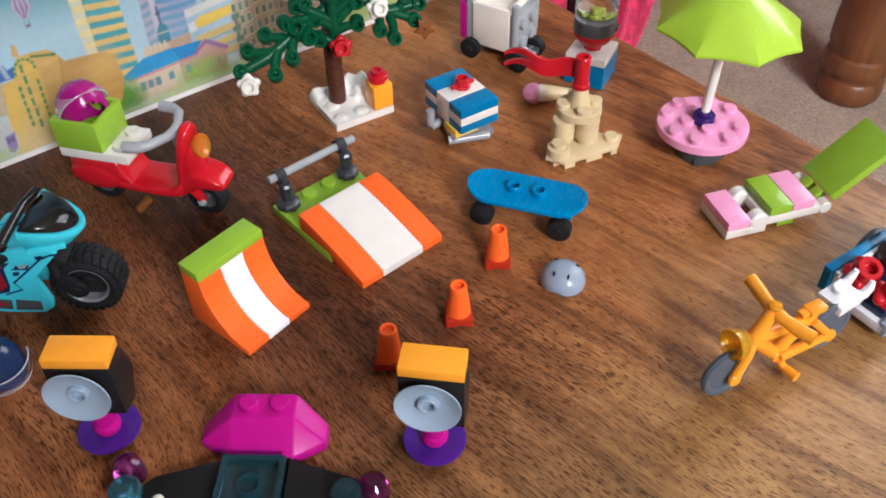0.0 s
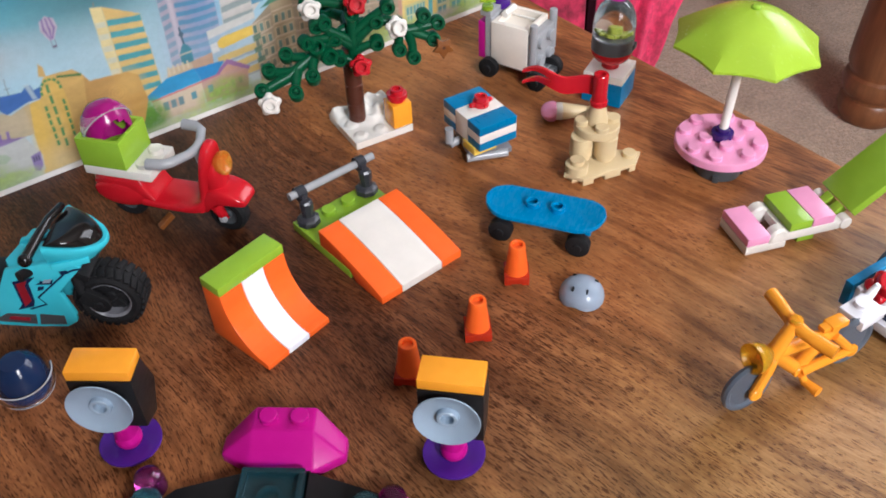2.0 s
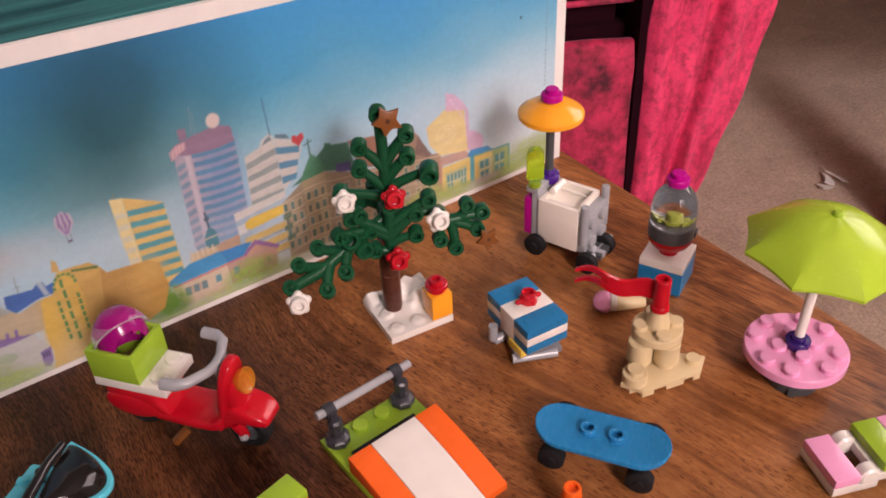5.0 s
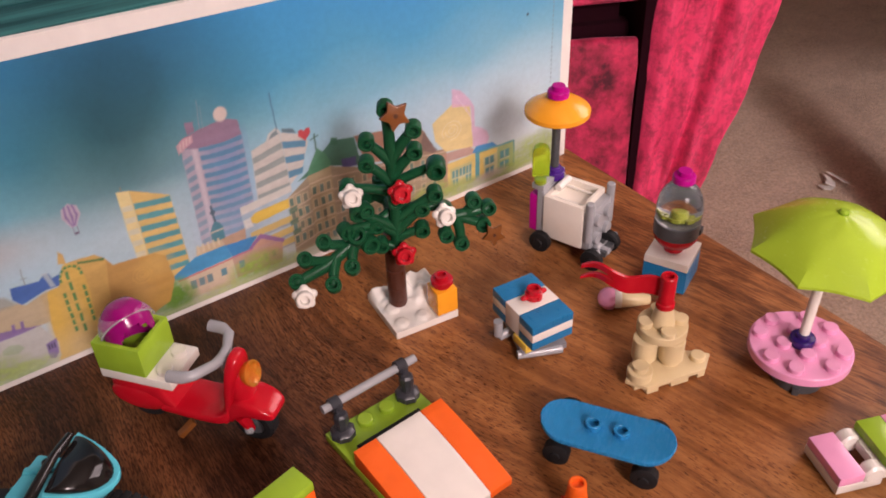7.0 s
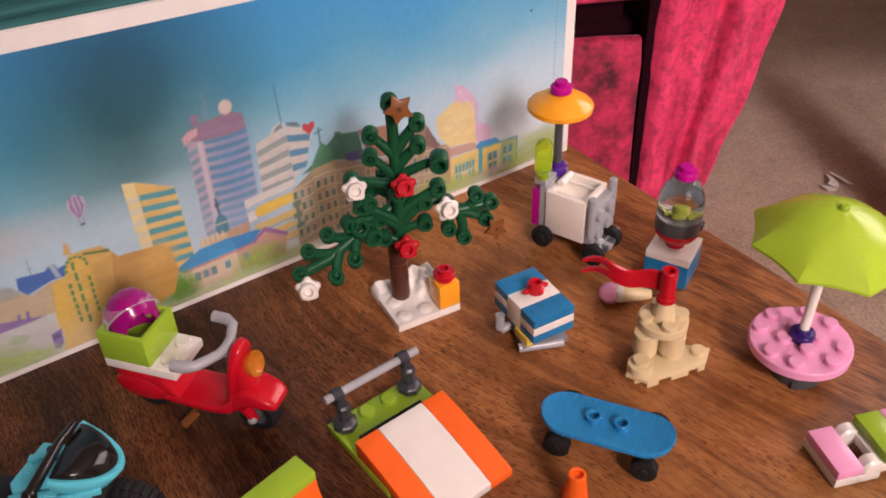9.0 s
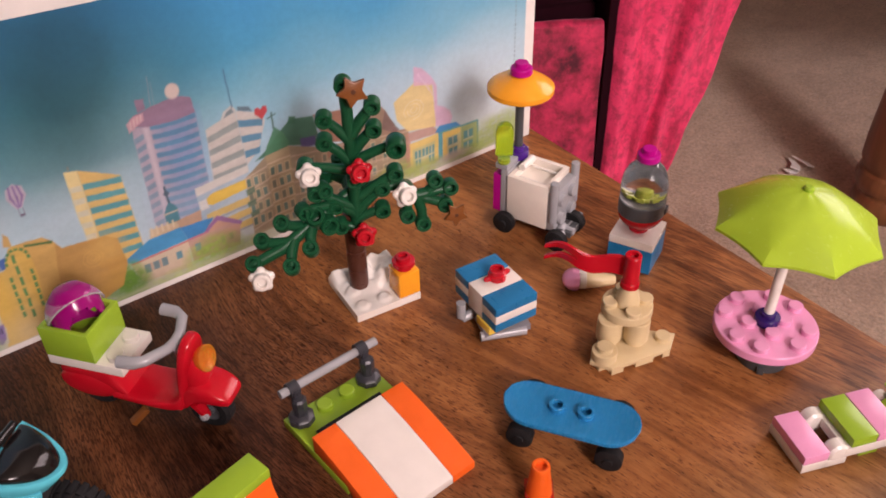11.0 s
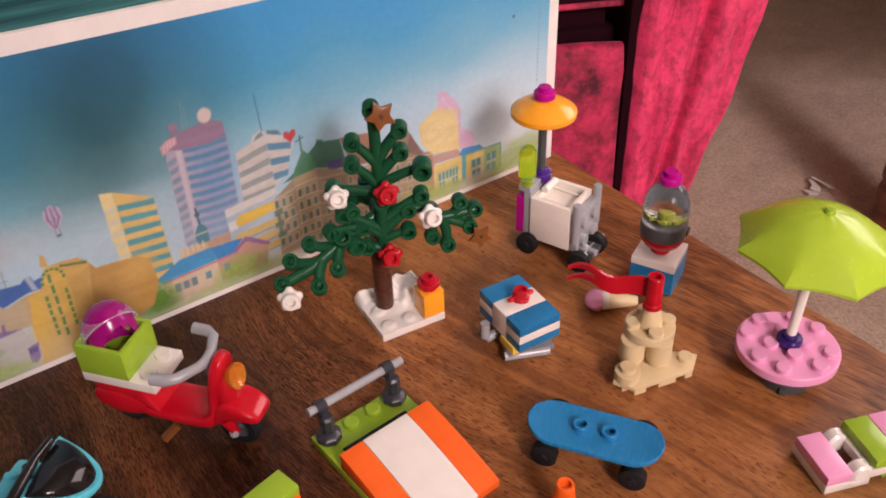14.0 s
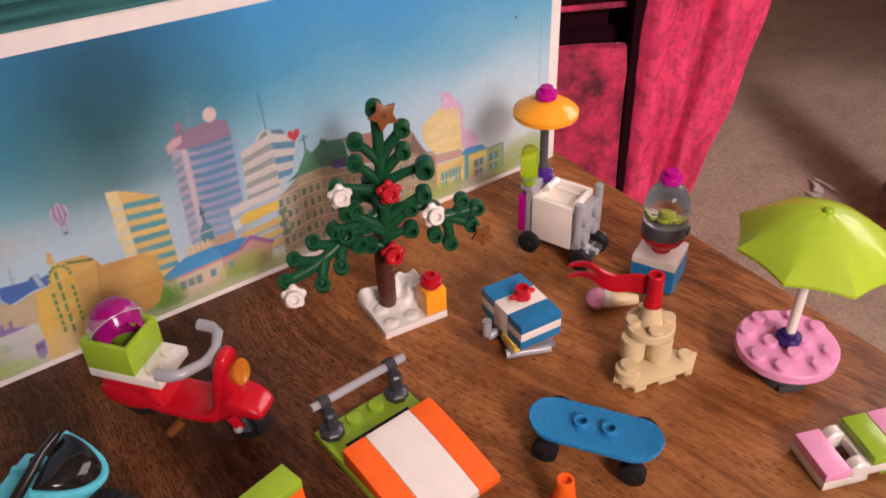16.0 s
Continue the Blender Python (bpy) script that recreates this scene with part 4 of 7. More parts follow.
shape([(8, 4), (39, 4), (40, 10), (36.4, 19), (23, 19), (8, 19)], (0.62, 0.60, 0.58), 0.9)
shape([(8, 23), (23.5, 22.4), (29, 21.2), (36.6, 19), (30, 18.6), (22.3, 18.8), (8, 18.8)], (0.32, 0.22, 0.50), 0.85)
for x in (28.8, 31.5):
    stroke(x, 20.0, x + 0.5, 23.2, 1.0, (0.32, 0.22, 0.50))
shape([(23.2, 13.2), (23.6, 14.9), (26.0, 16.0), (28.6, 15.0), (29.9, 12.9), (27.4, 11.6)], (0.48, 0.56, 0.42), 0.8)
shape([(35.6, 5.0), (37.2, 4.2), (38.9, 6.0), (39.7, 11.8), (36.0, 11.0)], (0.34, 0.25, 0.50), 0.9)
for x in (36.6, 37.5, 38.4):
    stroke(x, 8.4, x + 0.1, 10.4, 0.45, (0.10, 0.09, 0.16))
leaves(12, 8, 14, 6, (0.38, 0.50, 0.14), 0.8)
leaves(27, 4.4, 9, 3, (0.46, 0.56, 0.22), 0.7)
shape([(-40, 14), (12, 14), (16, 30), (0, 40), (-40, 34)], (0.66, 0.56, 0.40), 0.8, 2.0)

# small print up the edge, a speck of ink
for k in range(30):
    stroke(249.0, 38 + k * 1.9, 249.0, 39.2 + k * 1.9, 0.5, (0.28, 0.36, 0.44), 0.55 + 0.35 * DICE.random())
wash(oval(236, 71, 0.6, 0.6, 0.5), (0.05, 0.08, 0.12), 0.9)

# dense varnished ink
PAPER = np.clip(PAPER, 0, 1) ** 1.25 * np.array((0.93, 1.0, 0.99))


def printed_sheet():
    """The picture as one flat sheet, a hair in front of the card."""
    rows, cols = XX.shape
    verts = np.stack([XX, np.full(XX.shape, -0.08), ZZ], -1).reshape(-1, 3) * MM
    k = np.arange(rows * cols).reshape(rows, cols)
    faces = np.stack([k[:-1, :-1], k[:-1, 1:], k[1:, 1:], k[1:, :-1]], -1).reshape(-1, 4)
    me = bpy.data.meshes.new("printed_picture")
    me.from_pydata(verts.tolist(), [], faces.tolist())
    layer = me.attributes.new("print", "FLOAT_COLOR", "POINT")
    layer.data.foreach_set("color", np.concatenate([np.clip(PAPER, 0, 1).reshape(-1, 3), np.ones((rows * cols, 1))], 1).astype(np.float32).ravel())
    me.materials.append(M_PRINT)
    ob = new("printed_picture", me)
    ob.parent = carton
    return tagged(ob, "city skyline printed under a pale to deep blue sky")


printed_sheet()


# ---- skate park pieces ----
def slope_profile():
    """Side outline of a long curved slope: (run, height)."""
    top = [(32 * (k / 10), 9.6 - 6.6 * (k / 10) ** 1.45) for k in range(11)]
    return top + [(32, 0.2), (18.5, 0.2), (15.5, 3.3), (0, 3.3)]


def curved_slope(width, outline, bevel=0.25):
    bm = prism(outline, -width / 2 + 0.08, width / 2 - 0.08, bevel)
    return moved(bm, Matrix(((0, 0, 1, 0), (-1, 0, 0, 0), (0, 1, 0, 0), (0, 0, 0, 1))))


funbox = thing("skate_funbox", 112.2, 174.9, 0, 4.0, "orange and white toy skate ramp on a lime plate", "toy ramp")
FY = 15.8
part("base_plate", at(joined(block(32, 32, 3.2, 0.3), *studs(4, 4, 3.2, skip=[(0, 3), (3, 3)] + [(i, j) for i in range(4) for j in range(3)])), 0, FY, 0), M_LIME, funbox, "lime green plate with studs")
for x, w, m, text in ((-12, 8, M_ORANGE, "orange curved slope"), (0, 16, M_WHITE, "white curved slope"), (12, 8, M_ORANGE, "orange curved slope")):
    part("curved_slope", at(curved_slope(w, slope_profile()), x, FY, 0), m, funbox, text)
# plate under the slope; its thin black slab paints the slot's shade
part("under_brick_and_slot", at(joined(block(31, 10, 3.2, 0.2), at(block(23, 7.2, 0.4, 0.1), 0, 8.2, 0)), 0, FY - 6, 3.2), M_BLACK, funbox, "black plate under the slope, with slab for slot shade")
for sx in (-12, 12):
    post = part("rail_post", at(joined(lathe([(0, 0), (3.3, 0), (3.9, 0.4), (3.9, 2.2), (3.1, 3.0), (2.1, 3.4), (2.0, 5.6), (2.3, 6.2), (2.3, 8.8), (1.7, 9.6), (0, 9.8)], 8), at(block(2.2, 4.4, 4.2, 0.4), 0, 2.2, 7.6)), sx, FY + 12, 3.2), M_POST, funbox, "dark grey rail post")
part("grind_rail", pipe([(-16.2, FY + 14.8, 14.6), (17.6, FY + 14.8, 14.2)], 1.35, 14), M_GREY, funbox, "light grey round bar")
for sx in (-12, 12):
    part("bar_clip", at(joined(lathe([(1.65, -1.6), (2.2, -1.6), (2.2, 1.6), (1.65, 1.6)], 14, True)), sx, FY + 14.8, 14.4, 0, 90, 0), M_POST, funbox)

quarter = thing("skate_quarter_pipe", 69.4, 158.8, 0, 13.0, "orange and white toy quarter pipe with lime coping", "toy ramp")
QP = [(0, 0.2), (0, 2.2)] + [(16 * math.sin(a), 2.2 + 17.0 * (1 - math.cos(a))) for a in (math.pi / 2 * k / 10 for k in range(1, 11))] + [(24, 19.2), (24, 0.2)]


def quarter_piece(width):
    bm = prism([(y, z) for y, z in QP], -width / 2 + 0.08, width / 2 - 0.08, 0.22)
    return moved(bm, Matrix(((0, 0, 1, 0), (1, 0, 0, 0), (0, 1, 0, 0), (0, 0, 0, 1))))


for x, m, text in ((-8, M_ORANGE, "orange concave slope"), (0, M_SNOW, "white concave slope"), (8, M_ORANGE, "orange concave slope")):
    part("concave_slope", at(quarter_piece(8), x, 0, 0), m, quarter, text)
part("coping_tile", at(block(24, 8, 3.2, 0.35), 0, 20, 19.25), M_LIME, quarter, "lime green smooth tile")


def cone_thing(x, y, yaw):
    c = thing("traffic_cone", x, y, 0, yaw, "small orange toy traffic cone standing on the table", "traffic cone", "toy traffic cones")
    part("cone_body", lathe([(0, 12.5), (1.5, 12.5), (1.5, 13.4), (1.7, 13.7), (2.3, 13.7), (2.5, 13.4), (2.6, 11.8), (3.5, 4.4), (3.6, 3.1), (0, 3.1)], 24), M_ORANGE, c)
    part("cone_base", joined(block(7.8, 7.8, 2.6, 0.3, 0.5), *[at(block(2.2, 2.2, 0.6, 0.1), sx * 2.7, sy * 2.7, 0) for sx in (-1, 1) for sy in (-1, 1)]), M_TRED, c, "translucent dark orange base")
    return c


for x, y, yaw in ((136.9, 141.8, -38), (112.9, 131.0, -34), (87.9, 130.0, -44)):
    cone_thing(x, y, yaw)

# skateboard
board = thing("toy_skateboard", 157.6, 152.2, 0, -56.5, "azure toy skateboard with black wheels on the table", "toy skateboard")


def deck():
    bm = bmesh.new()
    n, m, grid = 40, 10, []
    for i in range(n + 1):
        u = -1 + 2 * i / n
        x = 19.6 * u
        edge = abs(x) - 11.0
        half = 8.2 if edge <= 0 else 8.2 * math.sqrt(max(0.0004, 1 - (edge / 8.65) ** 2))
        lift = 0 if edge <= -1 else 0.011 * (edge + 1) ** 2
        grid.append([(x, half * (-1 + 2 * j / m), 10.8 + lift) for j in range(m + 1)])
    top = [[bm.verts.new(p) for p in row] for row in grid]
    low = [[bm.verts.new((p[0], p[1], p[2] - 1.7)) for p in row] for row in grid]
    for i in range(n):
        for j in range(m):
            bm.faces.new((top[i][j], top[i + 1][j], top[i + 1][j + 1], top[i][j + 1]))
            bm.faces.new((low[i][j], low[i][j + 1], low[i + 1][j + 1], low[i + 1][j]))
        bm.faces.new((top[i][0], low[i][0], low[i + 1][0], top[i + 1][0]))
        bm.faces.new((top[i][m], top[i + 1][m], low[i + 1][m], low[i][m]))
    for i in (0, n):
        for j in range(m):
            bm.faces.new((top[i][j], top[i][j + 1], low[i][j + 1], low[i][j]) if i == 0 else (top[i][j], low[i][j], low[i][j + 1], top[i][j + 1]))
    bmesh.ops.recalc_face_normals(bm, faces=bm.faces[:])
    sharp = [e for e in bm.edges if len(e.link_faces) == 2 and e.calc_face_angle(0) > 0.9]
    bmesh.ops.bevel(bm, geom=sharp, offset=0.35, segments=2, profile=0.5, affect="EDGES")
    return joined(bm, at(stud(True), -4.1, 0, 10.8), at(stud(True), 4.1, 0, 10.8))


part("deck", deck(), M_AZURE, board, "azure deck with two hollow studs")
for sx in (-12.7, 12.7):
    part("truck", at(joined(block(6, 5, 5.2, 0.4, 4.2), at(rod(1.3, 16.6, -8.3, 0.2, 12), 0, 1.7, 3.9, 90, 0, 0)), sx, 0, 0), M_AZURE, board)
    for sy, reach in ((-1, 6.8), (1, 10.2)):
        part("wheel", at(lathe([(0, -2.4), (1.3, -2.4), (1.5, -2.0), (2.9, -2.0), (3.9, -1.5), (3.9, 1.5), (3.4, 2.1), (0, 2.1)], 24), sx, sy * reach, 3.9, 90 * sy, 0, 0), M_RUBBER, board, "black rubber wheel")

# little grey skate helmet
grey = thing("grey_helmet", 146.5, 122.8, 0, -62, "pale grey toy skate helmet lying on the table", "toy helmet")


def skate_helmet():
    """A low dome whose rim rises in a shallow arch at the brow."""
    bm = lathe([(5.0, 0.3), (5.4, 1.0), (5.2, 3.4), (4.2, 5.0), (0, 5.9), (0, 6.6), (1.6, 6.5), (3.4, 6.0), (5.1, 4.9), (6.2, 3.2), (6.6, 1.6), (6.5, 0.2), (6.1, 0.0)], 44, False)
    for v in bm.verts:
        a = math.atan2(v.co.y, v.co.x) + math.pi / 2
        near = max(0.0, 1 - v.co.z / 3.0)
        v.co.z += near * 1.3 * math.exp(-(a / 0.34) ** 2)
        v.co.x *= 1.04
    bmesh.ops.recalc_face_normals(bm, faces=bm.faces[:])
    return bm


part("helmet_shell", skate_helmet(), M_SKYGREY, grey, "pale grey domed shell with an arched brow", 50)
for a, z, r, lean in ((-118, 5.8, 3.9, 24), (-52, 5.8, 3.9, -24), (140, 5.4, 4.5, 20), (40, 5.4, 4.5, -20)):
    b = radians(a)
    part("vent_hole", moved(ball(1.0, 1.0, 12), Matrix.Translation((r * math.cos(b), r * math.sin(b), z)) @ Matrix.Rotation(b, 4, "Z") @ Matrix.Rotation(radians(-40), 4, "Y") @ Matrix.Rotation(radians(lean), 4, "X") @ Matrix.Diagonal((0.5, 0.36, 0.85, 1))), M_BLACK, grey, "small dark vent")

# ---- speakers ----


def speaker(x, y, yaw):
    s = thing("toy_speaker", x, y, 0, yaw, "black toy loudspeaker with orange top on purple foot", "toy speaker", "toy loudspeakers")
    part("foot", at(lathe([(0, 0.3), (4.0, 0.3), (6.6, 1.2), (8.0, 2.4), (8.0, 3.0), (7.4, 3.1), (5, 2.4), (3.2, 2.2), (0, 2.2)], 36), 0, -1.4, 0), M_PURPLE, s, "purple dish-shaped foot")
    part("swivel", at(joined(ball(3.5, 1.0, 20), rod(3.0, 5, 1.5)), 0, -1.6, 5.0), M_MAGENTA, s, "magenta ball joint")
    side = [(-4.2, 3.6), (2.6, 1.6), (7.0, 9.5), (3.8, 20.4), (-4.2, 20.4)]
    body = moved(prism(side, -7.9, 7.9, 0.3), Matrix(((0, 0, 1, 0), (1, 0, 0, 0), (0, 1, 0, 0), (0, 0, 0, 1))))
    part("cabinet", at(body, 0, 0, 9.2), M_BLACK, s, "black wedge cabinet")
    part("top_tile", at(block(15.8, 8.0, 3.2, 0.4), 0, 0.1, 29.7), M_YELLOW, s, "warm orange smooth tile")
    dish = lathe([(0, -1.2), (1.6, -1.2), (1.6, 0.6), (1.8, 0.8), (2.4, 0.8), (2.6, 0.6), (2.8, -0.6), (4.5, -0.3), (6.6, 0.5), (7.7, 1.3), (8.0, 1.4), (8.1, 1.1), (7.6, 0.6), (5.0, -1.0), (2.4, -1.8), (0, -1.8)], 40)
    part("speaker_cone", moved(dish, pose(-0.4, -6.4, 23.4, 86, 0, 0)), M_PALE, s, "pale blue-grey dish")
    return s


speaker(18.0, 156.6, -39)
speaker(82.0, 101.6, -46)

# ---- drone on the near side ----
drone = thing("toy_drone", 48.4, 129.3, 0, -39.2, "magenta and black toy drone with translucent lights", "toy drone")


def wedge_body():
    """Boat-shaped double slope: flat top with two studs, sloping faces all round."""
    bm = bmesh.new()
    low = [(-16, -3.6), (-8.2, -7.6), (8.2, -8.4), (16, -3.6), (16, 1.8), (8.2, 7.6), (-8.2, 7.6), (-16, 1.8)]
    a = [bm.verts.new((x, y, 0.2)) for x, y in low]
    b = [bm.verts.new((x, y, 3.4)) for x, y in low]
    top = [bm.verts.new((x, y, 9.2)) for x, y in ((-7.9, -0.4), (7.9, -0.4), (7.9, 7.2), (-7.9, 7.2))]
    n = len(low)
    for i in range(n):
        j = (i + 1) % n
        bm.faces.new((a[i], a[j], b[j], b[i]))
    bm.faces.new(a[::-1])
    bm.faces.new(top)
    bm.faces.new((b[1], b[2], top[1], top[0]))
    bm.faces.new((b[2], b[3], top[1]))
    bm.faces.new((b[3], b[4], top[2], top[1]))
    bm.faces.new((b[4], b[5], top[2]))
    bm.faces.new((b[5], b[6], top[3], top[2]))
    bm.faces.new((b[6], b[7], top[3]))
    bm.faces.new((b[7], b[0], top[0], top[3]))
    bm.faces.new((b[0], b[1], top[0]))
    bmesh.ops.recalc_face_normals(bm, faces=bm.faces[:])
    bmesh.ops.bevel(bm, geom=bm.edges[:], offset=0.55, segments=3, profile=0.5, affect="EDGES")
    return joined(bm, at(stud(), -4, 3.4, 9.2), at(stud(), 4, 3.4, 9.2))


part("nose", wedge_body(), M_MAGENTA, drone, "magenta faceted shell with two studs")
part("window_tile", at(joined(open_box(15.8, 15.8, 3.2, 1.5, 1.1), lathe([(2.4, 1.1), (2.4, 2.7), (3.2, 2.7), (3.3, 1.1)], 24)), -0.8, -17.4, 3.4), M_TBLUE, drone, "translucent blue plate")
part("hull", at(block(15.6, 24, 3.2, 0.3), 0, -20, 0.2), M_BLACK, drone, "black plate under the blue one")
for sx in (-1, 1):
    arm_out = [(0, -8.5), (sx * 8, -8.6), (sx * 25, -14), (sx * 29, -18), (sx * 25, -24), (sx * 8, -26), (0, -26)]
    part("arm", prism(arm_out if sx > 0 else arm_out[::-1], 0.3, 3.4, 0.3), M_BLACK, drone, "black wedge arm")
    part("lamp", at(joined(lathe([(0, 0), (3.9, 0), (3.9, 4.2), (3.4, 4.8), (2.4, 4.8), (2.4, 6.4), (0, 6.4)], 24)), sx * 26.6 - 3.9, -19.3, 2.0), M_TBLUE, drone, "translucent blue round light")
    part("lamp", at(lathe([(0, 0), (3.9, 0), (3.9, 3.0), (3.3, 5.4), (1.8, 6.8), (0, 7.1)], 24), sx * 30.6 - 1.6, -14.2 - 2.2 * sx, 0.3), M_TPURPLE, drone, "translucent purple dome light")
part("bolt", at(ball(1.6, 0.8, 12), -22.6, -20.6, 3.4), M_WHITE, drone, "small white knob")

# ---- decorated tree ----
tree = thing("toy_tree", 148.2, 240.6, 0, -33, "green toy brick tree with flowers on a snowy plate", "toy tree")
SNOW_TURN = 26.7


def snow_crust(n=46, half=11.9):
    """Moulded snow on the plate: flat towards the front corner, heaped round the trunk and up to the back corner."""
    bm = bmesh.new()

    def height(x, y):
        back = min(1.0, max(0.0, (0.62 * x + 0.78 * y + 6.0) / 9.0))
        back = back * back * (3 - 2 * back)
        lump = 0.42 + 0.8 * noise.noise(Vector((x * 0.24, y * 0.24, 2.0))) + 0.22 * noise.noise(Vector((x * 0.5, y * 0.5, 5.0)))
        free = min(1.0, max(0.0, (math.hypot(x - 8.4, y + 8.4) - 5.6) / 3.0))
        edge = min(1.0, max(0.0, (half - max(abs(x), abs(y))) / 1.2))
        studs_up = sum(max(0.0, 1 - (math.hypot(x - px, y - py) / 2.6) ** 6) for px, py in ((-8, -8), (0, -8), (-8, 0))) * 1.0
        return 2.9 + edge * free * (back * (0.9 + 3.2 * max(0.0, lump)) + 1.5 * back * max(0.0, (x + y) / 16)) + (1 - back) * studs_up * edge

    top = [[bm.verts.new((x, y, height(x, y))) for x in (-half + 2 * half * i / n for i in range(n + 1))] for y in (-half + 2 * half * j / n for j in range(n + 1))]
    for j in range(n):
        for i in range(n):
            bm.faces.new((top[j][i], top[j][i + 1], top[j + 1][i + 1], top[j + 1][i]))
    rim = top[0] + [r[-1] for r in top[1:]] + top[-1][-2::-1] + [r[0] for r in top[-2:0:-1]]
    low = [bm.verts.new((v.co.x, v.co.y, 0.1)) for v in rim]
    for k in range(len(rim)):
        j = (k + 1) % len(rim)
        bm.faces.new((rim[k], low[k], low[j], rim[j]))
    bm.faces.new(low)
    bmesh.ops.recalc_face_normals(bm, faces=bm.faces[:])
    return bm


part("snow_plate", at(snow_crust(), 0, 0, 0, 0, 0, SNOW_TURN), M_WHITE, tree, "white square plate heaped with moulded snow", 70)
TX, TY = -4.8, -0.3
trunk_profile = [(0, 0)] + [p for k in range(3) for p in ((3.3, 8 * k + 0.3), (3.3, 8 * k + 7.6), (3.0, 8 * k + 7.8), (3.0, 8 * k + 8.1))] + [(3.3, 24.4), (3.3, 30), (2.2, 31), (0, 31)]
part("trunk", at(lathe(trunk_profile, 24), TX, TY, 3.4), M_BROWN, tree, "dark brown round trunk")


def knob(r=2.6):
    """A short hollow knob, open to +z, with a closed back."""
    return lathe([(0, 0.2), (1.35, 0.2), (1.4, 2.1), (1.6, 2.3), (r - 0.25, 2.3), (r, 2.0), (r, -1.8), (r - 0.3, -2.1), (0, -2.1)], 20)


def limb(stem, twigs, big=()):
    """A flat branch in the xy plane: a stem through a few points, and twigs (fork, end) that each carry a hollow knob."""
    pieces = [pipe([(x, y, 0) for x, y in stem], [2.2] + [2.05] * (len(stem) - 2) + [1.85], 12, 0.85), at(knob(), *stem[-1], 0)]
    for (x0, y0), (x1, y1) in twigs:
        mid = (x0 + (x1 - x0) * 0.5, y0 + (y1 - y0) * 0.5 + 0.5, 0.2)
        pieces += [pipe([(x0, y0, 0), mid, (x1, y1, 0)], [2.05, 1.85, 1.7], 12, 0.85), at(knob(), x1, y1, 0)]
    for x, y in big:
        pieces.append(at(moved(knob(2.6), Matrix.Diagonal((1.22, 1.22, 1.5, 1))), x, y, 1.4))
    return joined(*pieces)


def limb_pose(start, end, face):
    """Stands a limb between two points, its flat side turned to face."""
    s, e, f = Vector(start), Vector(end), Vector(face)
    y = (e - s).normalized()
    z = (f - y * f.dot(y)).normalized()
    x = y.cross(z)
    return Matrix(((x.x, y.x, z.x, s.x), (x.y, y.y, z.y, s.y), (x.z, y.z, z.z, s.z), (0, 0, 0, 1)))


for start, end, face, stem, twigs, big in (
        # upright spray at the top
        ((TX, TY, 33), (TX, TY, 72), (0, -1, 0.0), ((1.4, -3), (1.3, 20), (1.3, 38), (0.8, 47)),
         [((1.3, 28), (-5.8, 35.8)), ((1.3, 29), (8.9, 39.7)), ((1.2, 20), (-6.4, 28)), ((1.3, 23), (8.8, 31.8)), ((1.2, 17), (-13.2, 19.4)), ((1.2, 20), (15.3, 26.3))], ((15.3, 26.3),)),
        # lower spray, standing forward
        ((TX, TY - 3.4, 33), (TX, TY - 3.4, 72), (0.1, -1, 0.25), ((1.4, -6), (1.4, 2), (1.6, 10), (2, 16)),
         [((1.5, 8), (14.6, 17)), ((1.5, 4), (10.2, 12)), ((1.5, 1), (9.9, 3.6)), ((1.4, 3), (-4.7, 7)), ((1.4, -3), (-3.8, -1)), ((1.5, 5), (-10.5, 12.5))], ()),
        # drooping limbs to either side
        ((TX, TY, 42), (TX - 24, TY - 18, 27.5), (-0.15, -0.75, 0.65), ((0, 0), (1.5, 13.7), (2.4, 27.2), (5.4, 37.3)),
         [((3, 18), (8.4, 22.2)), ((1.8, 15), (-3.9, 21.7)), ((2.4, 25), (8.7, 30.4)), ((2.2, 23), (-3.6, 29.9))], ((1.5, 13.7),)),
        ((TX, TY, 43), (TX + 25, TY + 3, 40), (-0.25, -0.95, 0.25), ((0, 0), (-1.4, 14), (2.2, 22), (-0.5, 32.3)),
         [((1.6, 25), (-3.0, 27.1)), ((2.4, 22.6), (5.4, 30.9)), ((2.3, 21.5), (12.0, 24)), ((0.4, 17), (9.1, 18.7))], ((0.2, 17.5),)),
        # short limbs in the heart of the crown
        ((TX, TY - 1, 40), (TX - 12, TY - 7, 40), (-0.45, -0.9, 0.05), ((0, -2), (0.4, 8), (1.2, 16)), [((0.3, 6), (-4.6, 9.6)), ((0.3, 5), (6.4, 8.6))], ((-4.6, 9.6),)),
        ((TX, TY, 42), (TX - 4, TY + 16, 44), (0, -0.2, 1), ((0, 0), (0.3, 8), (0, 16)), [((0.3, 6), (-5.4, 11)), ((0.3, 6), (5.6, 11))], ())):
    part("branch", moved(limb(stem, twigs, big), limb_pose(start, end, face)), M_GREEN, tree, "dark green branch with knobs", 40)


def flower():
    """A round stud in a skirt of five thick rounded petals."""
    petals = [at(moved(ball(1.5, 1.0, 14), Matrix.Diagonal((1.0, 1.0, 0.85, 1))), 2.75 * math.cos(a), 2.75 * math.sin(a), 1.3, 0, 0, math.degrees(a)) for a in (2 * math.pi * k / 5 + 0.3 for k in range(5))]
    return joined(rod(3.3, 2.7, 0, 0.7, 24), lathe([(0, 3.2), (1.4, 3.2), (1.45, 4.8), (1.65, 5.0), (2.45, 5.0), (2.7, 4.7), (2.8, 1.8)], 20), *petals)


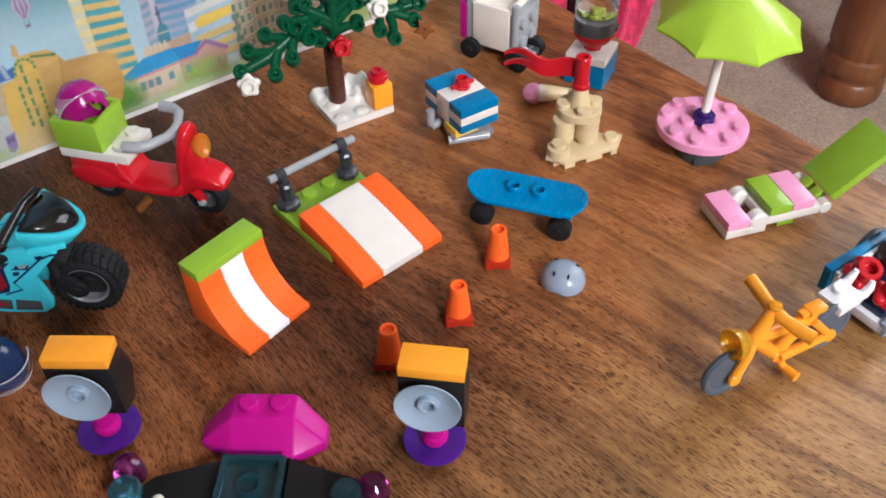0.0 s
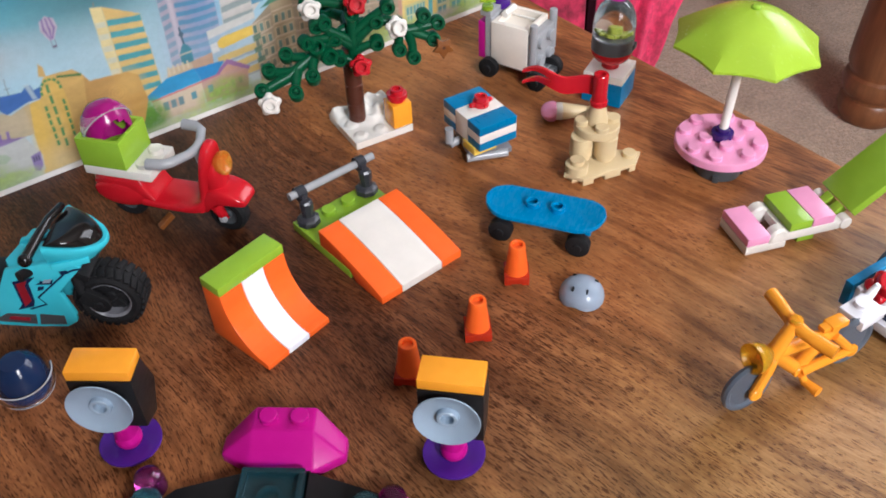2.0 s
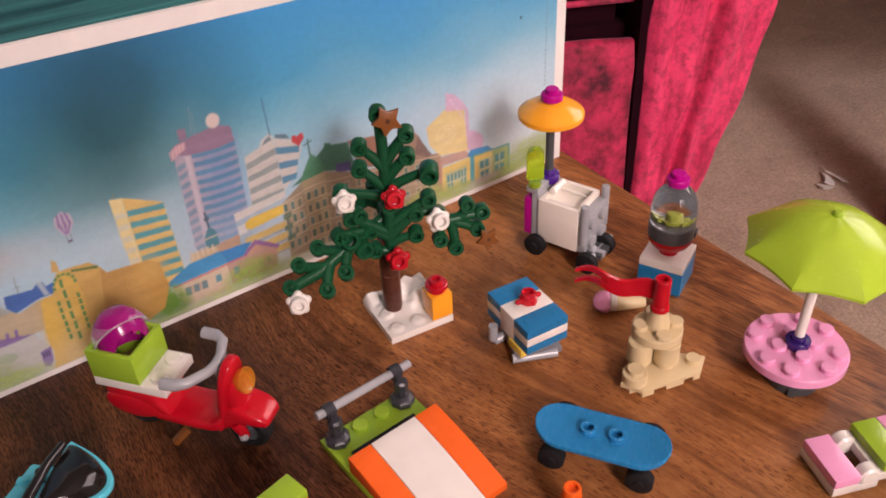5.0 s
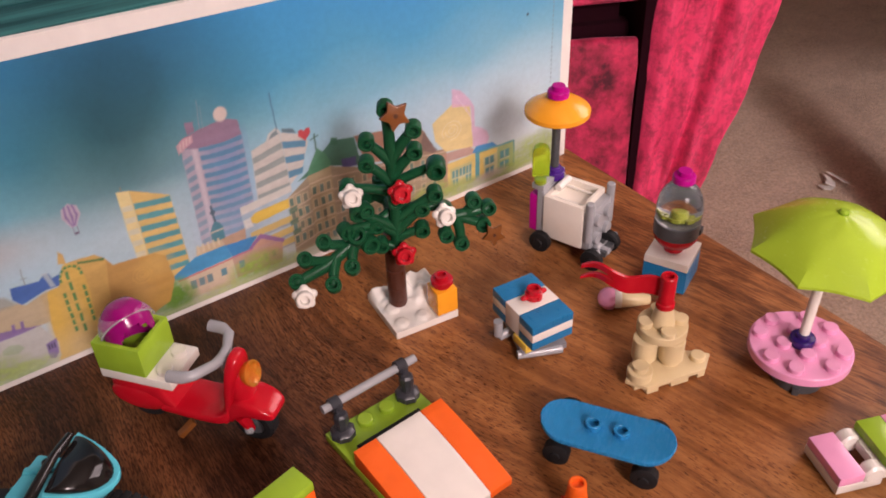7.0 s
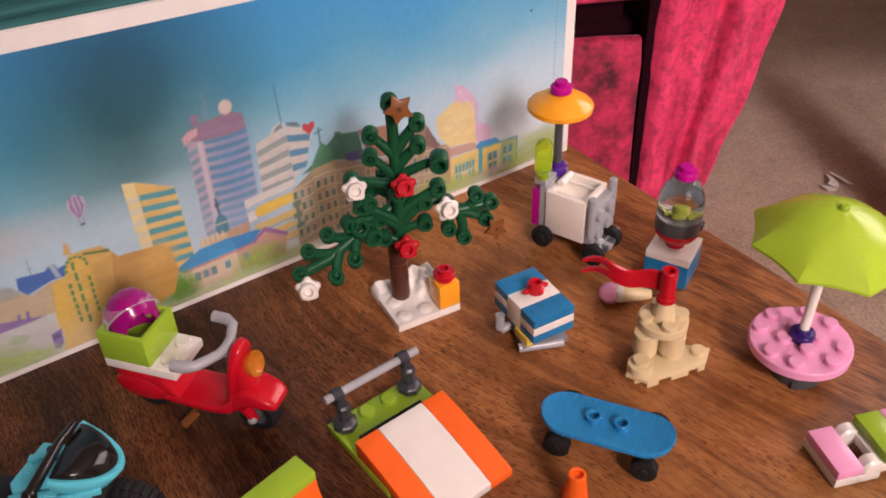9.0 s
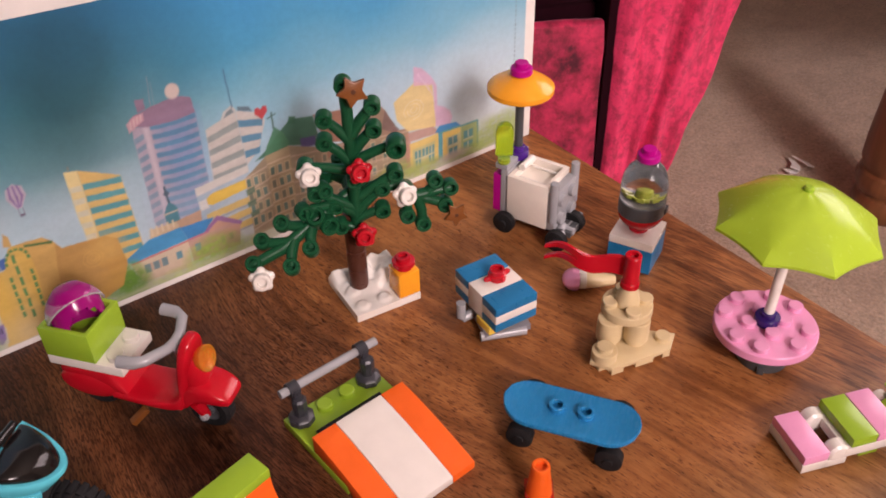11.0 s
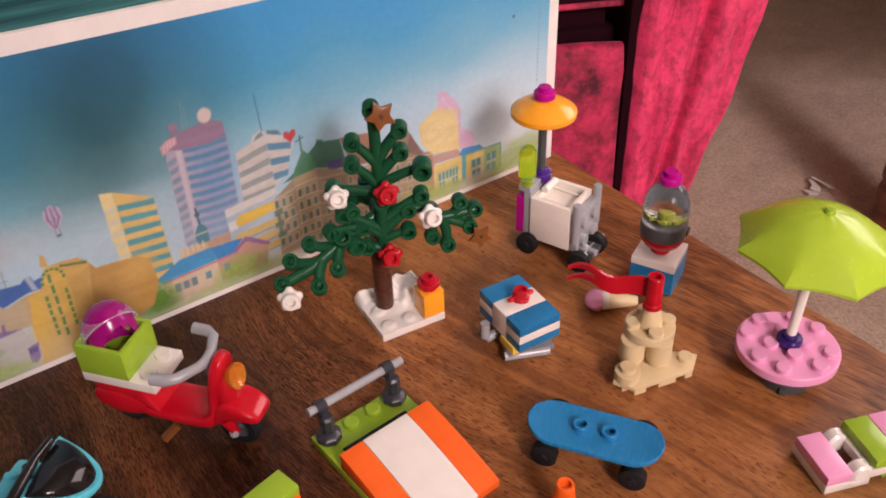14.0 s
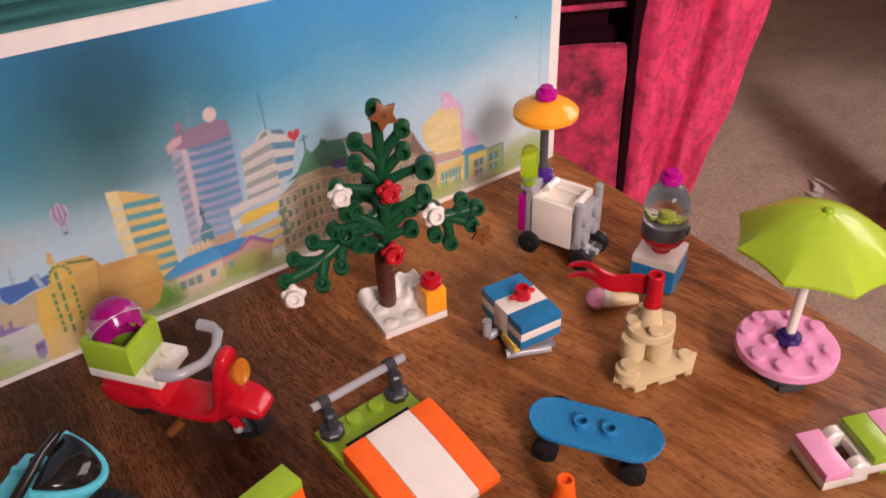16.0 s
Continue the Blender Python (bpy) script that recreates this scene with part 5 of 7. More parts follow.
def star():
    pts = [((5.1 if k % 2 == 0 else 2.8) * math.sin(k * math.pi / 5), (5.1 if k % 2 == 0 else 2.8) * math.cos(k * math.pi / 5)) for k in range(10)]
    return joined(prism(pts[::-1], -0.9, 0.9, 0.45), at(rod(1.5, 2, -2.6, 0.2, 12)))


for x, y, z, m, yaw in ((-33.0, -20.8, 25.6, M_WHITE, 8), (12.0, -3.6, 42.6, M_WHITE, 22), (-17.0, -3.0, 51.0, M_WHITE, 14), (-1.2, -5.0, 53.0, M_RED, 12), (-1.2, -7.4, 30.6, M_RED, 8)):
    part("flower", moved(flower(), pose(x, y, z, 72, 0, yaw)), m, tree, "white flower" if m is M_WHITE else "red flower")
for x, y, z, tilt, turn, size in ((-1.0, -4.0, 79.4, 78, 22, 1.0), (28.6, -2.6, 32.8, 80, 30, 0.84)):
    st = part("star", moved(star(), pose(x, y, z, tilt, 0, 14) @ pose(0, 0, 0, 0, 0, turn) @ Matrix.Scale(size, 4)), M_GOLD, tree, "bronze-gold star")
    part("star_hole", moved(rod(0.75, 0.2, 0.86, 0.05, 12), pose(x, y, z, tilt, 0, 14) @ Matrix.Scale(size, 4)), M_BROWN, st)
q = pose(0, 0, 0, 0, 0, 26.7) @ Vector((8, -8, 0))
part("lantern_brick", at(block(7.8, 7.8, 9.6, 0.3), q.x, q.y, 3.25, 0, 0, 26.7), M_YELLOW, tree, "warm orange small brick")
part("lantern_top", at(lathe([(0, 0), (2.9, 0), (2.9, 1.3), (3.9, 1.5), (3.9, 3.0), (3.6, 3.2), (2.4, 3.2), (2.4, 4.8), (1.5, 4.9), (1.5, 3.6), (0, 3.6)], 24), q.x, q.y, 12.9), M_RED, tree, "red round plate with open stud")

# ---- wrapped present on a sled ----
gift = thing("toy_present", 172.6, 204.4, 0, -5.0, "blue and white toy present with red bow on grey sled", "toy present")
GZ = 6.6
part("sled_plate", moved(block(15.8, 17.8, 2.2, 0.25), pose(0.4, -1.6, 1.4, 0, 0, -14)), M_RIM, gift, "grey plate")
part("yellow_plate", at(block(9.6, 7.6, 3.2, 0.2), -3.6, -5.4, 3.4), M_LEMON, gift, "yellow plate")
for sy in (-9.5, 8):
    part("runner", moved(pipe([(-7.6, sy, 1.7), (7.6, sy, 1.7)], 1.6, 14), pose(0.4, -0.2, 0, 0, 0, -20)), M_GREY, gift, "light grey round bar")
part("handle", pipe([(-6, 3, 3.4), (-10.4, 3.4, 2.4), (-11, 3.5, 3.4), (-11, 3.5, 9.2)], 1.6, 12), M_GREY, gift, "light grey bent bar")
for k, (m, h, text) in enumerate(((M_BLUE, 3.2, "blue layer"), (M_WHITE, 3.2, "white layer"))):
    part("wrap_layer", at(joined(at(block(15.8, 7.9, 3.15, 0.25), 0, -8, 0), at(block(15.8, 7.9, 3.15, 0.25), 0, 8, 0)), 0, 0, GZ + 3.2 * k), m, gift, text)
part("ribbon_band", at(joined(at(block(15.8, 7.9, 9.55, 0.25), 0, 0, 0)), 0, 0, GZ), M_WHITE, gift, "white ribbon band")
for sy in (-8, 8):
    part("lid_tile", at(block(15.8, 7.9, 3.2, 0.3), 0, sy, GZ + 6.4), M_BLUE, gift, "blue smooth tile")
bow = joined(lathe([(0, 0), (3.0, 0), (3.0, 1.9), (2.4, 2.2), (2.4, 3.8), (1.6, 3.9), (1.6, 2.8), (0, 2.8)], 22), *[at(moved(ball(1.3, 1.0, 12), Matrix.Diagonal((1.25, 0.8, 0.75, 1))), sx * 3.5, 0, 1.1) for sx in (-1, 1)], *[at(ball(0.9, 0.8, 10), 0, sy * 3.0, 1.0) for sy in (-1, 1)])
part("bow", at(bow, 1.2, 1.0, GZ + 9.6), M_RED, gift, "red bow stud")

# ---- sand castle ----
castle = thing("sand_castle", 196.0, 168.0, 0, -14, "tan toy sand castle with a red flag on top", "toy castle")


def castle_base():
    out = [(-14.6, -3.4), (-9.8, -8.8), (11.4, -8.6), (16.6, -3.2), (9.5, 1.5), (6, 9.5), (-1, 9.5), (-7.5, 4.0)]
    feet = [at(block(w, 4.6, 1.9, 0.15), x, y, 0) for x, y, w in ((-7.6, -6.4, 4.2), (2.2, -6.35, 6.4), (10.2, -6.2, 2.6), (-10.4, -3.4, 4), (1, 6.6, 6))]
    return joined(prism(out, 1.8, 3.3, 0.25), *feet, at(stud(), 11.6, -3.6, 3.3))


part("castle_base", castle_base(), M_TAN, castle, "tan angled plate with notches")
part("turret_stub", at(lathe([(0, 0), (4.0, 0), (4.0, 3.0), (3.7, 3.2), (2.5, 3.2), (2.5, 4.9), (0, 4.9)], 24), -9.6, -3.4, 3.3), M_TAN, castle, "tan round plate")
for x, y in ((-4.6, 2.6), (3.0, -1.0), (2.6, 8.2)):
    part("column", at(lathe([(0, 0), (3.0, 0), (3.0, 1.4), (4.0, 1.8), (4.0, 9.4), (3.7, 9.6), (0, 9.6)], 24), x, y, 3.3), M_TAN, castle, "tan round brick")
part("turret_plate", at(joined(rod(8.0, 3.2, 0, 0.3, 36), *studs(2, 2, 3.2)), 1.6, 3.6, 13.0, 0, 0, 30), M_TAN, castle, "tan round plate with four studs")
part("turret_cone", at(lathe([(0, 0), (3.9, 0), (3.9, 1.5), (2.6, 6.8), (2.3, 7.4), (0, 7.4)], 24), 1.4, 3.6, 16.2), M_TAN, castle, "tan cone")


def banner():
    """A waving pennant with two tails; x away from the pole."""
    bm = bmesh.new()
    n = 26
    rows = []
    for k in range(n + 1):
        u = k / n
        x = -2.2 - 25.0 * u
        wave = 1.7 * math.sin(u * 8.4 + 0.4) * (0.35 + 0.65 * u)
        droop = 1.3 * math.sin(u * 7.6 + 2.4) * min(1, u * 2.5)
        split = max(0.0, (u - 0.56) / 0.44)
        top, low = 3.4 - 0.6 * u, -3.4 + 0.8 * u
        rows.append([(x, wave, top + droop), (x, wave, (0.25 + (top - 0.9) * split * 0.8) + droop), (x, wave, (-0.25 + (low + 0.9) * split * 0.8) + droop), (x, wave, low + droop)])
    def strip(i, j):
        front = [[bm.verts.new((p[0], p[1] - 0.6, p[2])) for p in (r[i], r[j])] for r in rows]
        back = [[bm.verts.new((p[0], p[1] + 0.6, p[2])) for p in (r[i], r[j])] for r in rows]
        for k in range(n):
            bm.faces.new((front[k][0], front[k + 1][0], front[k + 1][1], front[k][1]))
            bm.faces.new((back[k][0], back[k][1], back[k + 1][1], back[k + 1][0]))
            bm.faces.new((front[k][0], back[k][0], back[k + 1][0], front[k + 1][0]))
            bm.faces.new((front[k][1], front[k + 1][1], back[k + 1][1], back[k][1]))
        bm.faces.new((front[0][0], front[0][1], back[0][1], back[0][0]))
        bm.faces.new((front[n][0], back[n][0], back[n][1], front[n][1]))
    strip(0, 1)
    strip(2, 3)
    mid = [k for k in range(n + 1) if k / n <= 0.58]
    fr = [[bm.verts.new((rows[k][i][0], rows[k][i][1] + s, rows[k][i][2])) for i in (1, 2)] for s in (-0.6, 0.6) for k in mid]
    m = len(mid)
    for k in range(m - 1):
        bm.faces.new((fr[k][0], fr[k + 1][0], fr[k + 1][1], fr[k][1]))
        bm.faces.new((fr[m + k][0], fr[m + k][1], fr[m + k + 1][1], fr[m + k + 1][0]))
    bmesh.ops.recalc_face_normals(bm, faces=bm.faces[:])
    return bm


part("flag_pole", at(lathe([(0, 0), (3.0, 0), (3.0, 1.6), (2.6, 2.0), (2.6, 11.6), (2.4, 11.9), (1.5, 11.9), (1.5, 10.4), (0, 10.4)], 24), 1.4, 3.6, 23.4), M_RED, castle, "red hollow pole clip")
part("pennant", moved(banner(), pose(1.4, 3.6, 30.2, 0, 0, -29 - 12)), M_RED, castle, "red waving pennant with two tails", 50)

# ---- ice-cream lying on the table ----
cone_ice = thing("toy_ice_cream", 207.2, 197.4, 0, -39, "pink toy ice cream cone lying on the table", "toy food")
lay = pose(0, 0, 3.6, 0, 90, 0)
part("wafer", moved(lathe([(0, 10.2), (1.5, 10.0), (1.8, 9.4), (2.7, 4.0), (3.2, 0.4), (3.2, 0), (0, 0)], 24), lay), M_TAN, cone_ice, "tan wafer cone")
part("cream_ring", moved(lathe([(0, -2.6), (2.9, -2.6), (3.4, -2.0), (3.4, -0.2), (3.0, 0.2), (0, 0.2)], 20), lay), M_WHITE, cone_ice, "white cream ring")
swirl = lathe([(0, -8.2), (1.2, -8.0), (2.5, -7.2), (3.5, -5.8), (3.9, -4.4), (3.7, -3.0), (3.2, -2.4), (0, -2.4)], 48)
for v in swirl.verts:
    ang = math.atan2(v.co.y, v.co.x)
    f = 1 + 0.07 * math.cos(7 * ang + 0.5 * v.co.z)
    v.co.x *= f
    v.co.y *= f
part("scoop", moved(swirl, lay), M_PINK, cone_ice, "pink swirled scoop")

# ---- ice-cream cart ----
cart = thing("ice_cream_cart", 218.9, 236.5, 0, -70, "white and grey toy ice cream cart with orange parasol", "toy cart")
tub = at(open_box(16.4, 17.2, 18, 1.8, 15.2), 0, 0, 5.0)
part("tub", tub, M_CREAM, cart, "white open tub")
for sy in (-4.4, 4.4):
    part("lid_rail", at(block(11.5, 0.8, 0.8, 0.2), 0, sy, 20.8), M_WHITE, cart)
part("hinge_bar", at(joined(rod(1.5, 8, -4, 0.2, 14)), -5.4, 1, 24.2, 90, 0, 0), M_WHITE, cart, "white bar across the tub")
part("end_panel", at(joined(block(3.0, 16, 20, 0.3), at(block(5, 16, 2.4, 0.3), -1.4, 0, 20)), -9.8, 0, 4.2), M_GREY, cart, "light grey end panel")
part("accent_tile", at(block(3.2, 15.6, 16, 0.3), -13.0, 0, 5.4), M_MAGENTA, cart, "magenta tile")
part("stud_plate", at(joined(block(3.2, 16, 16, 0.3), *[moved(stud(), pose(1.6, y, z, 0, 90, 0)) for y in (-4, 4) for z in (4, 12)]), 9.8, 0, 5.0), M_GREY, cart, "light grey plate with side studs")
for sy in (-7.4, 8.8):
    part("push_handle", at(joined(rod(1.6, 17, 8.6, 0.3, 14), at(block(3.2, 3.0, 3.0, 0.3), -0.4, -sy * 0.1, 12)), 10.4, sy, 0), M_GREY, cart, "light grey upright bar")
part("chassis", at(block(28, 12, 2.4, 0.3), 3.2, 0, 2.8), M_DARK, cart, "dark grey chassis plate")
for sx, reach in ((-7.6, 9.6), (14.2, 4.8)):
    part("axle", at(rod(1.2, 20, -10, 0.2, 12), sx, -1.6, 4.1, 90, 0, 0), M_GREY, cart)
    for sy in (-1, 1):
        w = part("wheel", at(lathe([(0, -2.2), (1.6, -2.2), (1.9, -1.6), (2.9, -1.6), (4.1, -1.2), (4.1, 1.3), (3.6, 1.9), (0, 1.9)], 24), sx, (reach if sy > 0 else -9.6) - 1.6, 4.1, 90 * sy, 0, 0), M_RUBBER, cart, "black wheel")
part("hitch", at(joined(ball(2.2, 1, 14), at(rod(1.4, 5, 0, 0.2, 12), 0, 0, 0, 0, 90, 0)), 12.6, -3.4, 4.4), M_GREY, cart)
part("parasol_socket", at(joined(rod(3.9, 3.2, 0), at(stud(), 0, 0, 3.2)), -10.6, 3.2, 24.2), M_PURPLE, cart, "purple round plate")
part("parasol_pole", at(rod(1.6, 27, 26, 0.2, 14), -10.6, 3.2, 0), M_DARK, cart, "grey parasol pole")
part("parasol", at(lathe([(0, 2.0), (4.0, 1.6), (9.5, 0.2), (11.5, 0.0), (11.9, 0.4), (11.9, 2.0), (11.5, 2.5), (8.4, 4.6), (4.2, 6.2), (0, 6.8)], 40), -10.6, 3.2, 51.2), M_YELLOW, cart, "warm orange dish parasol")
part("parasol_knob", at(lathe([(0, 0), (3.0, 0), (3.9, 0.6), (3.9, 2.6), (3.6, 3.0), (2.4, 3.1), (2.4, 4.6), (2.2, 4.8), (0, 4.8)], 24), -10.6, 3.2, 57.6), M_MAGENTA, cart, "magenta knob")
pop = prism([(-3.2, 0), (3.2, 0), (3.2, 9.5)] + [(3.2 * math.cos(a), 9.5 + 3.2 * math.sin(a)) for a in (math.pi * k / 8 for k in range(1, 8))] + [(-3.2, 9.5)], -1.7, 1.7, 0.5)
part("ice_lolly", moved(joined(at(pop, 0, 3.6, 0), at(block(2.2, 1.8, 4.4, 0.2), 0, 1.6, -0.9, 90, 0, 0), moved(rod(2.3, 2.0, 0, 0.2, 14), pose(0, 0, 0, -90, 0, 0))), pose(-11.2, -6.2, 26.4, 90, 0, 32)), M_TLIME, cart, "translucent lime ice lolly")

# ---- bubble-gum machine ----
gum = thing("gumball_machine", 233.0, 199.0, 0, 25, "clear domed toy gumball machine on a blue base", "toy machine")
part("base", brick(2, 2, 9.6, False), M_BLUE, gum, "blue square brick")
part("base_tile", at(block(15.8, 15.8, 3.2, 0.35), 0, 0, 9.65), M_WHITE, gum, "white smooth tile")
part("bowl", at(lathe([(0, 0), (3.4, 0), (3.4, 2.2), (4.4, 2.5), (6.6, 4.0), (7.8, 6.2), (8.0, 7.6), (7.6, 7.8), (0, 7.8)], 36), 0, 0, 12.9), M_RED, gum, "red rounded bowl")
part("collar", at(joined(lathe([(0, 0), (8.05, 0), (8.05, 5.2), (7.6, 5.6), (0, 5.6)], 36), at(block(3.2, 2, 2.2, 0.2), 1.5, -7.6, 0.6)), 0, 0, 20.7), M_DARK, gum, "dark grey collar")
part("gears", at(joined(rod(2.4, 1.4, 0), rod(1.5, 3.0, 0.8), *[at(block(1.3, 1.8, 1.4, 0.2), 2.4 * math.cos(a), 3.2 * math.sin(a), 0.2, 0, 0, math.degrees(a)) for a in (k * 1.047 for k in range(6))]), 0.8, 0, 26.3), M_OLIVE, gum, "olive bits inside the dome")
dome = [(8.0, 24.0), (8.0, 31.4), (7.5, 34.6), (6.2, 37.6), (4.2, 39.8), (2.6, 40.8), (0, 41.1), (0, 40.8), (2.5, 40.5), (4.0, 39.5), (5.9, 37.4), (7.2, 34.5), (7.7, 31.4), (7.7, 24.0)]
part("dome", lathe(dome, 40), M_CLEAR, gum, "clear plastic dome").visible_shadow = False
part("dome_knob", at(lathe([(0, 0), (3.0, 0), (3.9, 0.6), (3.9, 2.6), (3.6, 3.0), (2.4, 3.1), (2.4, 4.6), (2.2, 4.8), (0, 4.8)], 24), 0, 0, 40.9), M_MAGENTA, gum, "magenta knob")

# ---- parasol table ----
ptable = thing("parasol_table", 231.6, 142.8, 0, 0, "round pink toy table with lime parasol", "toy table")
part("foot", at(joined(lathe([(0, 0.2), (7.9, 0.2), (7.9, 6.0), (7.5, 6.3), (0, 6.3)], 36), *[at(block(2.6, 2.0, 2.6, 0.1), 7.4 * math.cos(a), 7.4 * math.sin(a), 0.1, 0, 0, math.degrees(a)) for a in (0.6, 2.17, 3.74, 5.31)]), -3.7, -3.4, 0), M_DARK, ptable, "grey round foot with notches")
top_studs = [(i, j) for i in range(4) for j in range(4) if (i, j) in ((0, 0), (3, 0), (0, 3), (3, 3))]
pink_top = part("tabletop", at(lathe([(0, 0), (15.6, 0), (15.9, 0.3), (15.9, 2.9), (15.6, 3.2), (0, 3.2)], 48), 0, 0, 6.4, 0, 0, 12), M_PINK, ptable, "pink round plate with studs")
first_stud = part("stud", stud(), M_PINK, pink_top)
for k, (i, j) in enumerate((i, j) for i in range(4) for j in range(4) if (i, j) not in top_studs):
    s = first_stud if k == 0 else copy_thing(first_stud, Matrix())
    s.matrix_local = pose(0, 0, 0, 0, 0, 12) @ Matrix.Translation(((i - 1.5) * 8 * MM, (j - 1.5) * 8 * MM, 9.6 * MM))
part("hub", at(lathe([(0, 0), (3.2, 0), (3.2, 1.0), (3.9, 1.2), (3.9, 3.0), (3.6, 3.3), (2.4, 3.4), (2.3, 4.6), (0, 4.6)], 24), 0, 0, 9.6), M_INDIGO, ptable, "dark purple round hub")
part("parasol_pole", pipe([(0, 0, 12), (6.4, 2.3, 55.2)], 1.6, 16), M_WHITE, ptable, "white pole")


def canopy():
    """Eight-sided canopy: straight ribs, panels that sag between them, scalloped rim."""
    bm = bmesh.new()
    n, m, R, H = 64, 10, 24.9, 12.0
    rings = []
    for j in range(m + 1):
        t = j / m
        ring = []
        for i in range(n):
            a = 2 * math.pi * i / n
            ph = (i % 8) / 8.0
            sag = 4 * ph * (1 - ph)
            r = R * t * (1 - 0.10 * sag * t)
            z = H * (1 - t ** 1.75) + (0.9 * sag * t * (1 - t)) + 0.5 * sag * t ** 3
            ring.append((r * math.cos(a), r * math.sin(a), z))
        rings.append(ring)
    for off in (0.0, -0.9):
        tip = bm.verts.new((0, 0, H + off))
        vs = [[bm.verts.new((x, y, z + off)) for x, y, z in ring] for ring in rings[1:]]
        for i in range(n):
            bm.faces.new((tip, vs[0][i], vs[0][(i + 1) % n]) if off == 0 else (tip, vs[0][(i + 1) % n], vs[0][i]))
        for a, b in zip(vs, vs[1:]):
            for i in range(n):
                k = (i + 1) % n
                bm.faces.new((a[i], b[i], b[k], a[k]) if off == 0 else (a[i], a[k], b[k], b[i]))
        if off == 0:
            rim = vs[-1]
        else:
            for i in range(n):
                k = (i + 1) % n
                bm.faces.new((rim[i], vs[-1][i], vs[-1][k], rim[k]))
    bmesh.ops.recalc_face_normals(bm, faces=bm.faces[:])
    return bm


part("canopy", moved(canopy(), pose(6.3, 2.4, 44.2, 1.6, 1.1, 14.75)), M_CANOPY, ptable, "lime green eight-sided canopy", 22)
part("canopy_knob", at(rod(1.6, 2.4, 0, 0.6, 14), 6.6, 2.0, 55.0), M_LIME, ptable)

# ---- sun lounger ----
lounger = thing("sun_lounger", 217.5, 105.2, 0, -21, "pink, lime and white toy sun lounger on the table", "toy lounger")
part("foot_plate", at(joined(block(8, 16, 3.2, 0.3), at(block(7.4, 3.4, 2.4, 0.3), 6.4, 6.3, 0), at(block(7.4, 3.4, 2.4, 0.3), 6.4, -6.3, 0), at(block(3.2, 13, 1.8, 0.3), 5.0, 0, 0.2)), -13.0, 0, 0.4), M_WHITE, lounger, "white hinge plate")
part("foot_tile", at(block(7.8, 15.8, 3.2, 0.35), -13.0, 0, 3.6), M_PINK, lounger, "pink smooth tile")
for sy in (-5.8, 5.8):
    part("hinge_knuckle", at(joined(rod(3.2, 4.2, -2.1, 0.7, 24), at(block(3.6, 5.0, 4.0, 0.8), -1.2, -1.4, -2.0)), -5.6, sy, 4.6, 90, 0, 0), M_WHITE, lounger, "white hinge knuckle")
part("seat_plate", at(joined(block(20, 16, 3.2, 0.3), at(rod(2.2, 3.6, -1.8, 0.3, 16), 11.8, -6.6, 1.8, 90, 0, 0), at(rod(2.2, 3.6, -1.8, 0.3, 16), 11.8, 6.6, 1.8, 90, 0, 0)), 6.0, 0, 3.0), M_WHITE, lounger, "white seat plate")
for x, m, text in ((1.4, M_LIME, "lime smooth tile"), (9.4, M_PINK, "pink smooth tile")):
    part("seat_tile", at(block(7.8, 15.8, 3.2, 0.35), x, 0, 6.2), m, lounger, text)
part("seat_foot", at(block(6, 8, 2.9, 0.3), 5, -3, 0.1), M_LIME, lounger, "lime foot under the seat")
rest = joined(at(block(24.6, 16, 3.2, 0.4), 15.6, 0, -1.2), at(block(4, 3.4, 3, 0.3), 1.0, -2.6, -1.2), at(block(4, 3.4, 3, 0.3), 1.0, 2.6, -1.2))
part("backrest", moved(rest, pose(17.2, 0, 5.6, 0, -40, 0)), M_LIME, lounger, "lime green reclined backrest")

# ---- bicycle and trailer ----
bike = thing("toy_bicycle", 168.6, 63.1, 0, 168.8, "orange toy bicycle with grey wheels on the table", "toy bicycle", "", (2.1, 0.5))
bike.scale = (0.92, 0.92, 0.92)


def tyre():
    return lathe([(0, -0.7), (1.0, -0.8), (5.2, -0.5), (6.0, -1.0), (6.9, -0.9), (7.2, 0), (6.9, 0.9), (6.0, 1.0), (5.2, 0.5), (1.0, 0.8), (0, 0.7)], 36)


for x in (19.0, -19.0):
    part("wheel", at(moved(tyre(), Matrix.Scale(1.18, 4)), x, 0, 8.5, 90, 0, 0), M_BLUEGREY, bike, "slate grey disc wheel")
part("frame", joined(pipe([(11.6, 0, 18.4), (1.4, 0, 7.4)], 2.2, 12), pipe([(11.6, 0, 18.4), (-8.6, 0, 16.4)], 2.0, 12), pipe([(-10, 0, 18.6), (0.8, 0, 7.2)], 2.0, 12), pipe([(6.6, 0, 27.6), (9.6, 0, 22.6), (12.6, 0, 16.4)], [2.0, 2.2, 2.4], 12), pipe([(-10.6, 0, 19.4), (-8.6, 0, 15.4)], 1.9, 10), at(rod(1.9, 5, -2.5, 0.3, 14), 1.6, 0, 7.4, 90, 0, 0)), M_AMBER, bike, "orange frame")
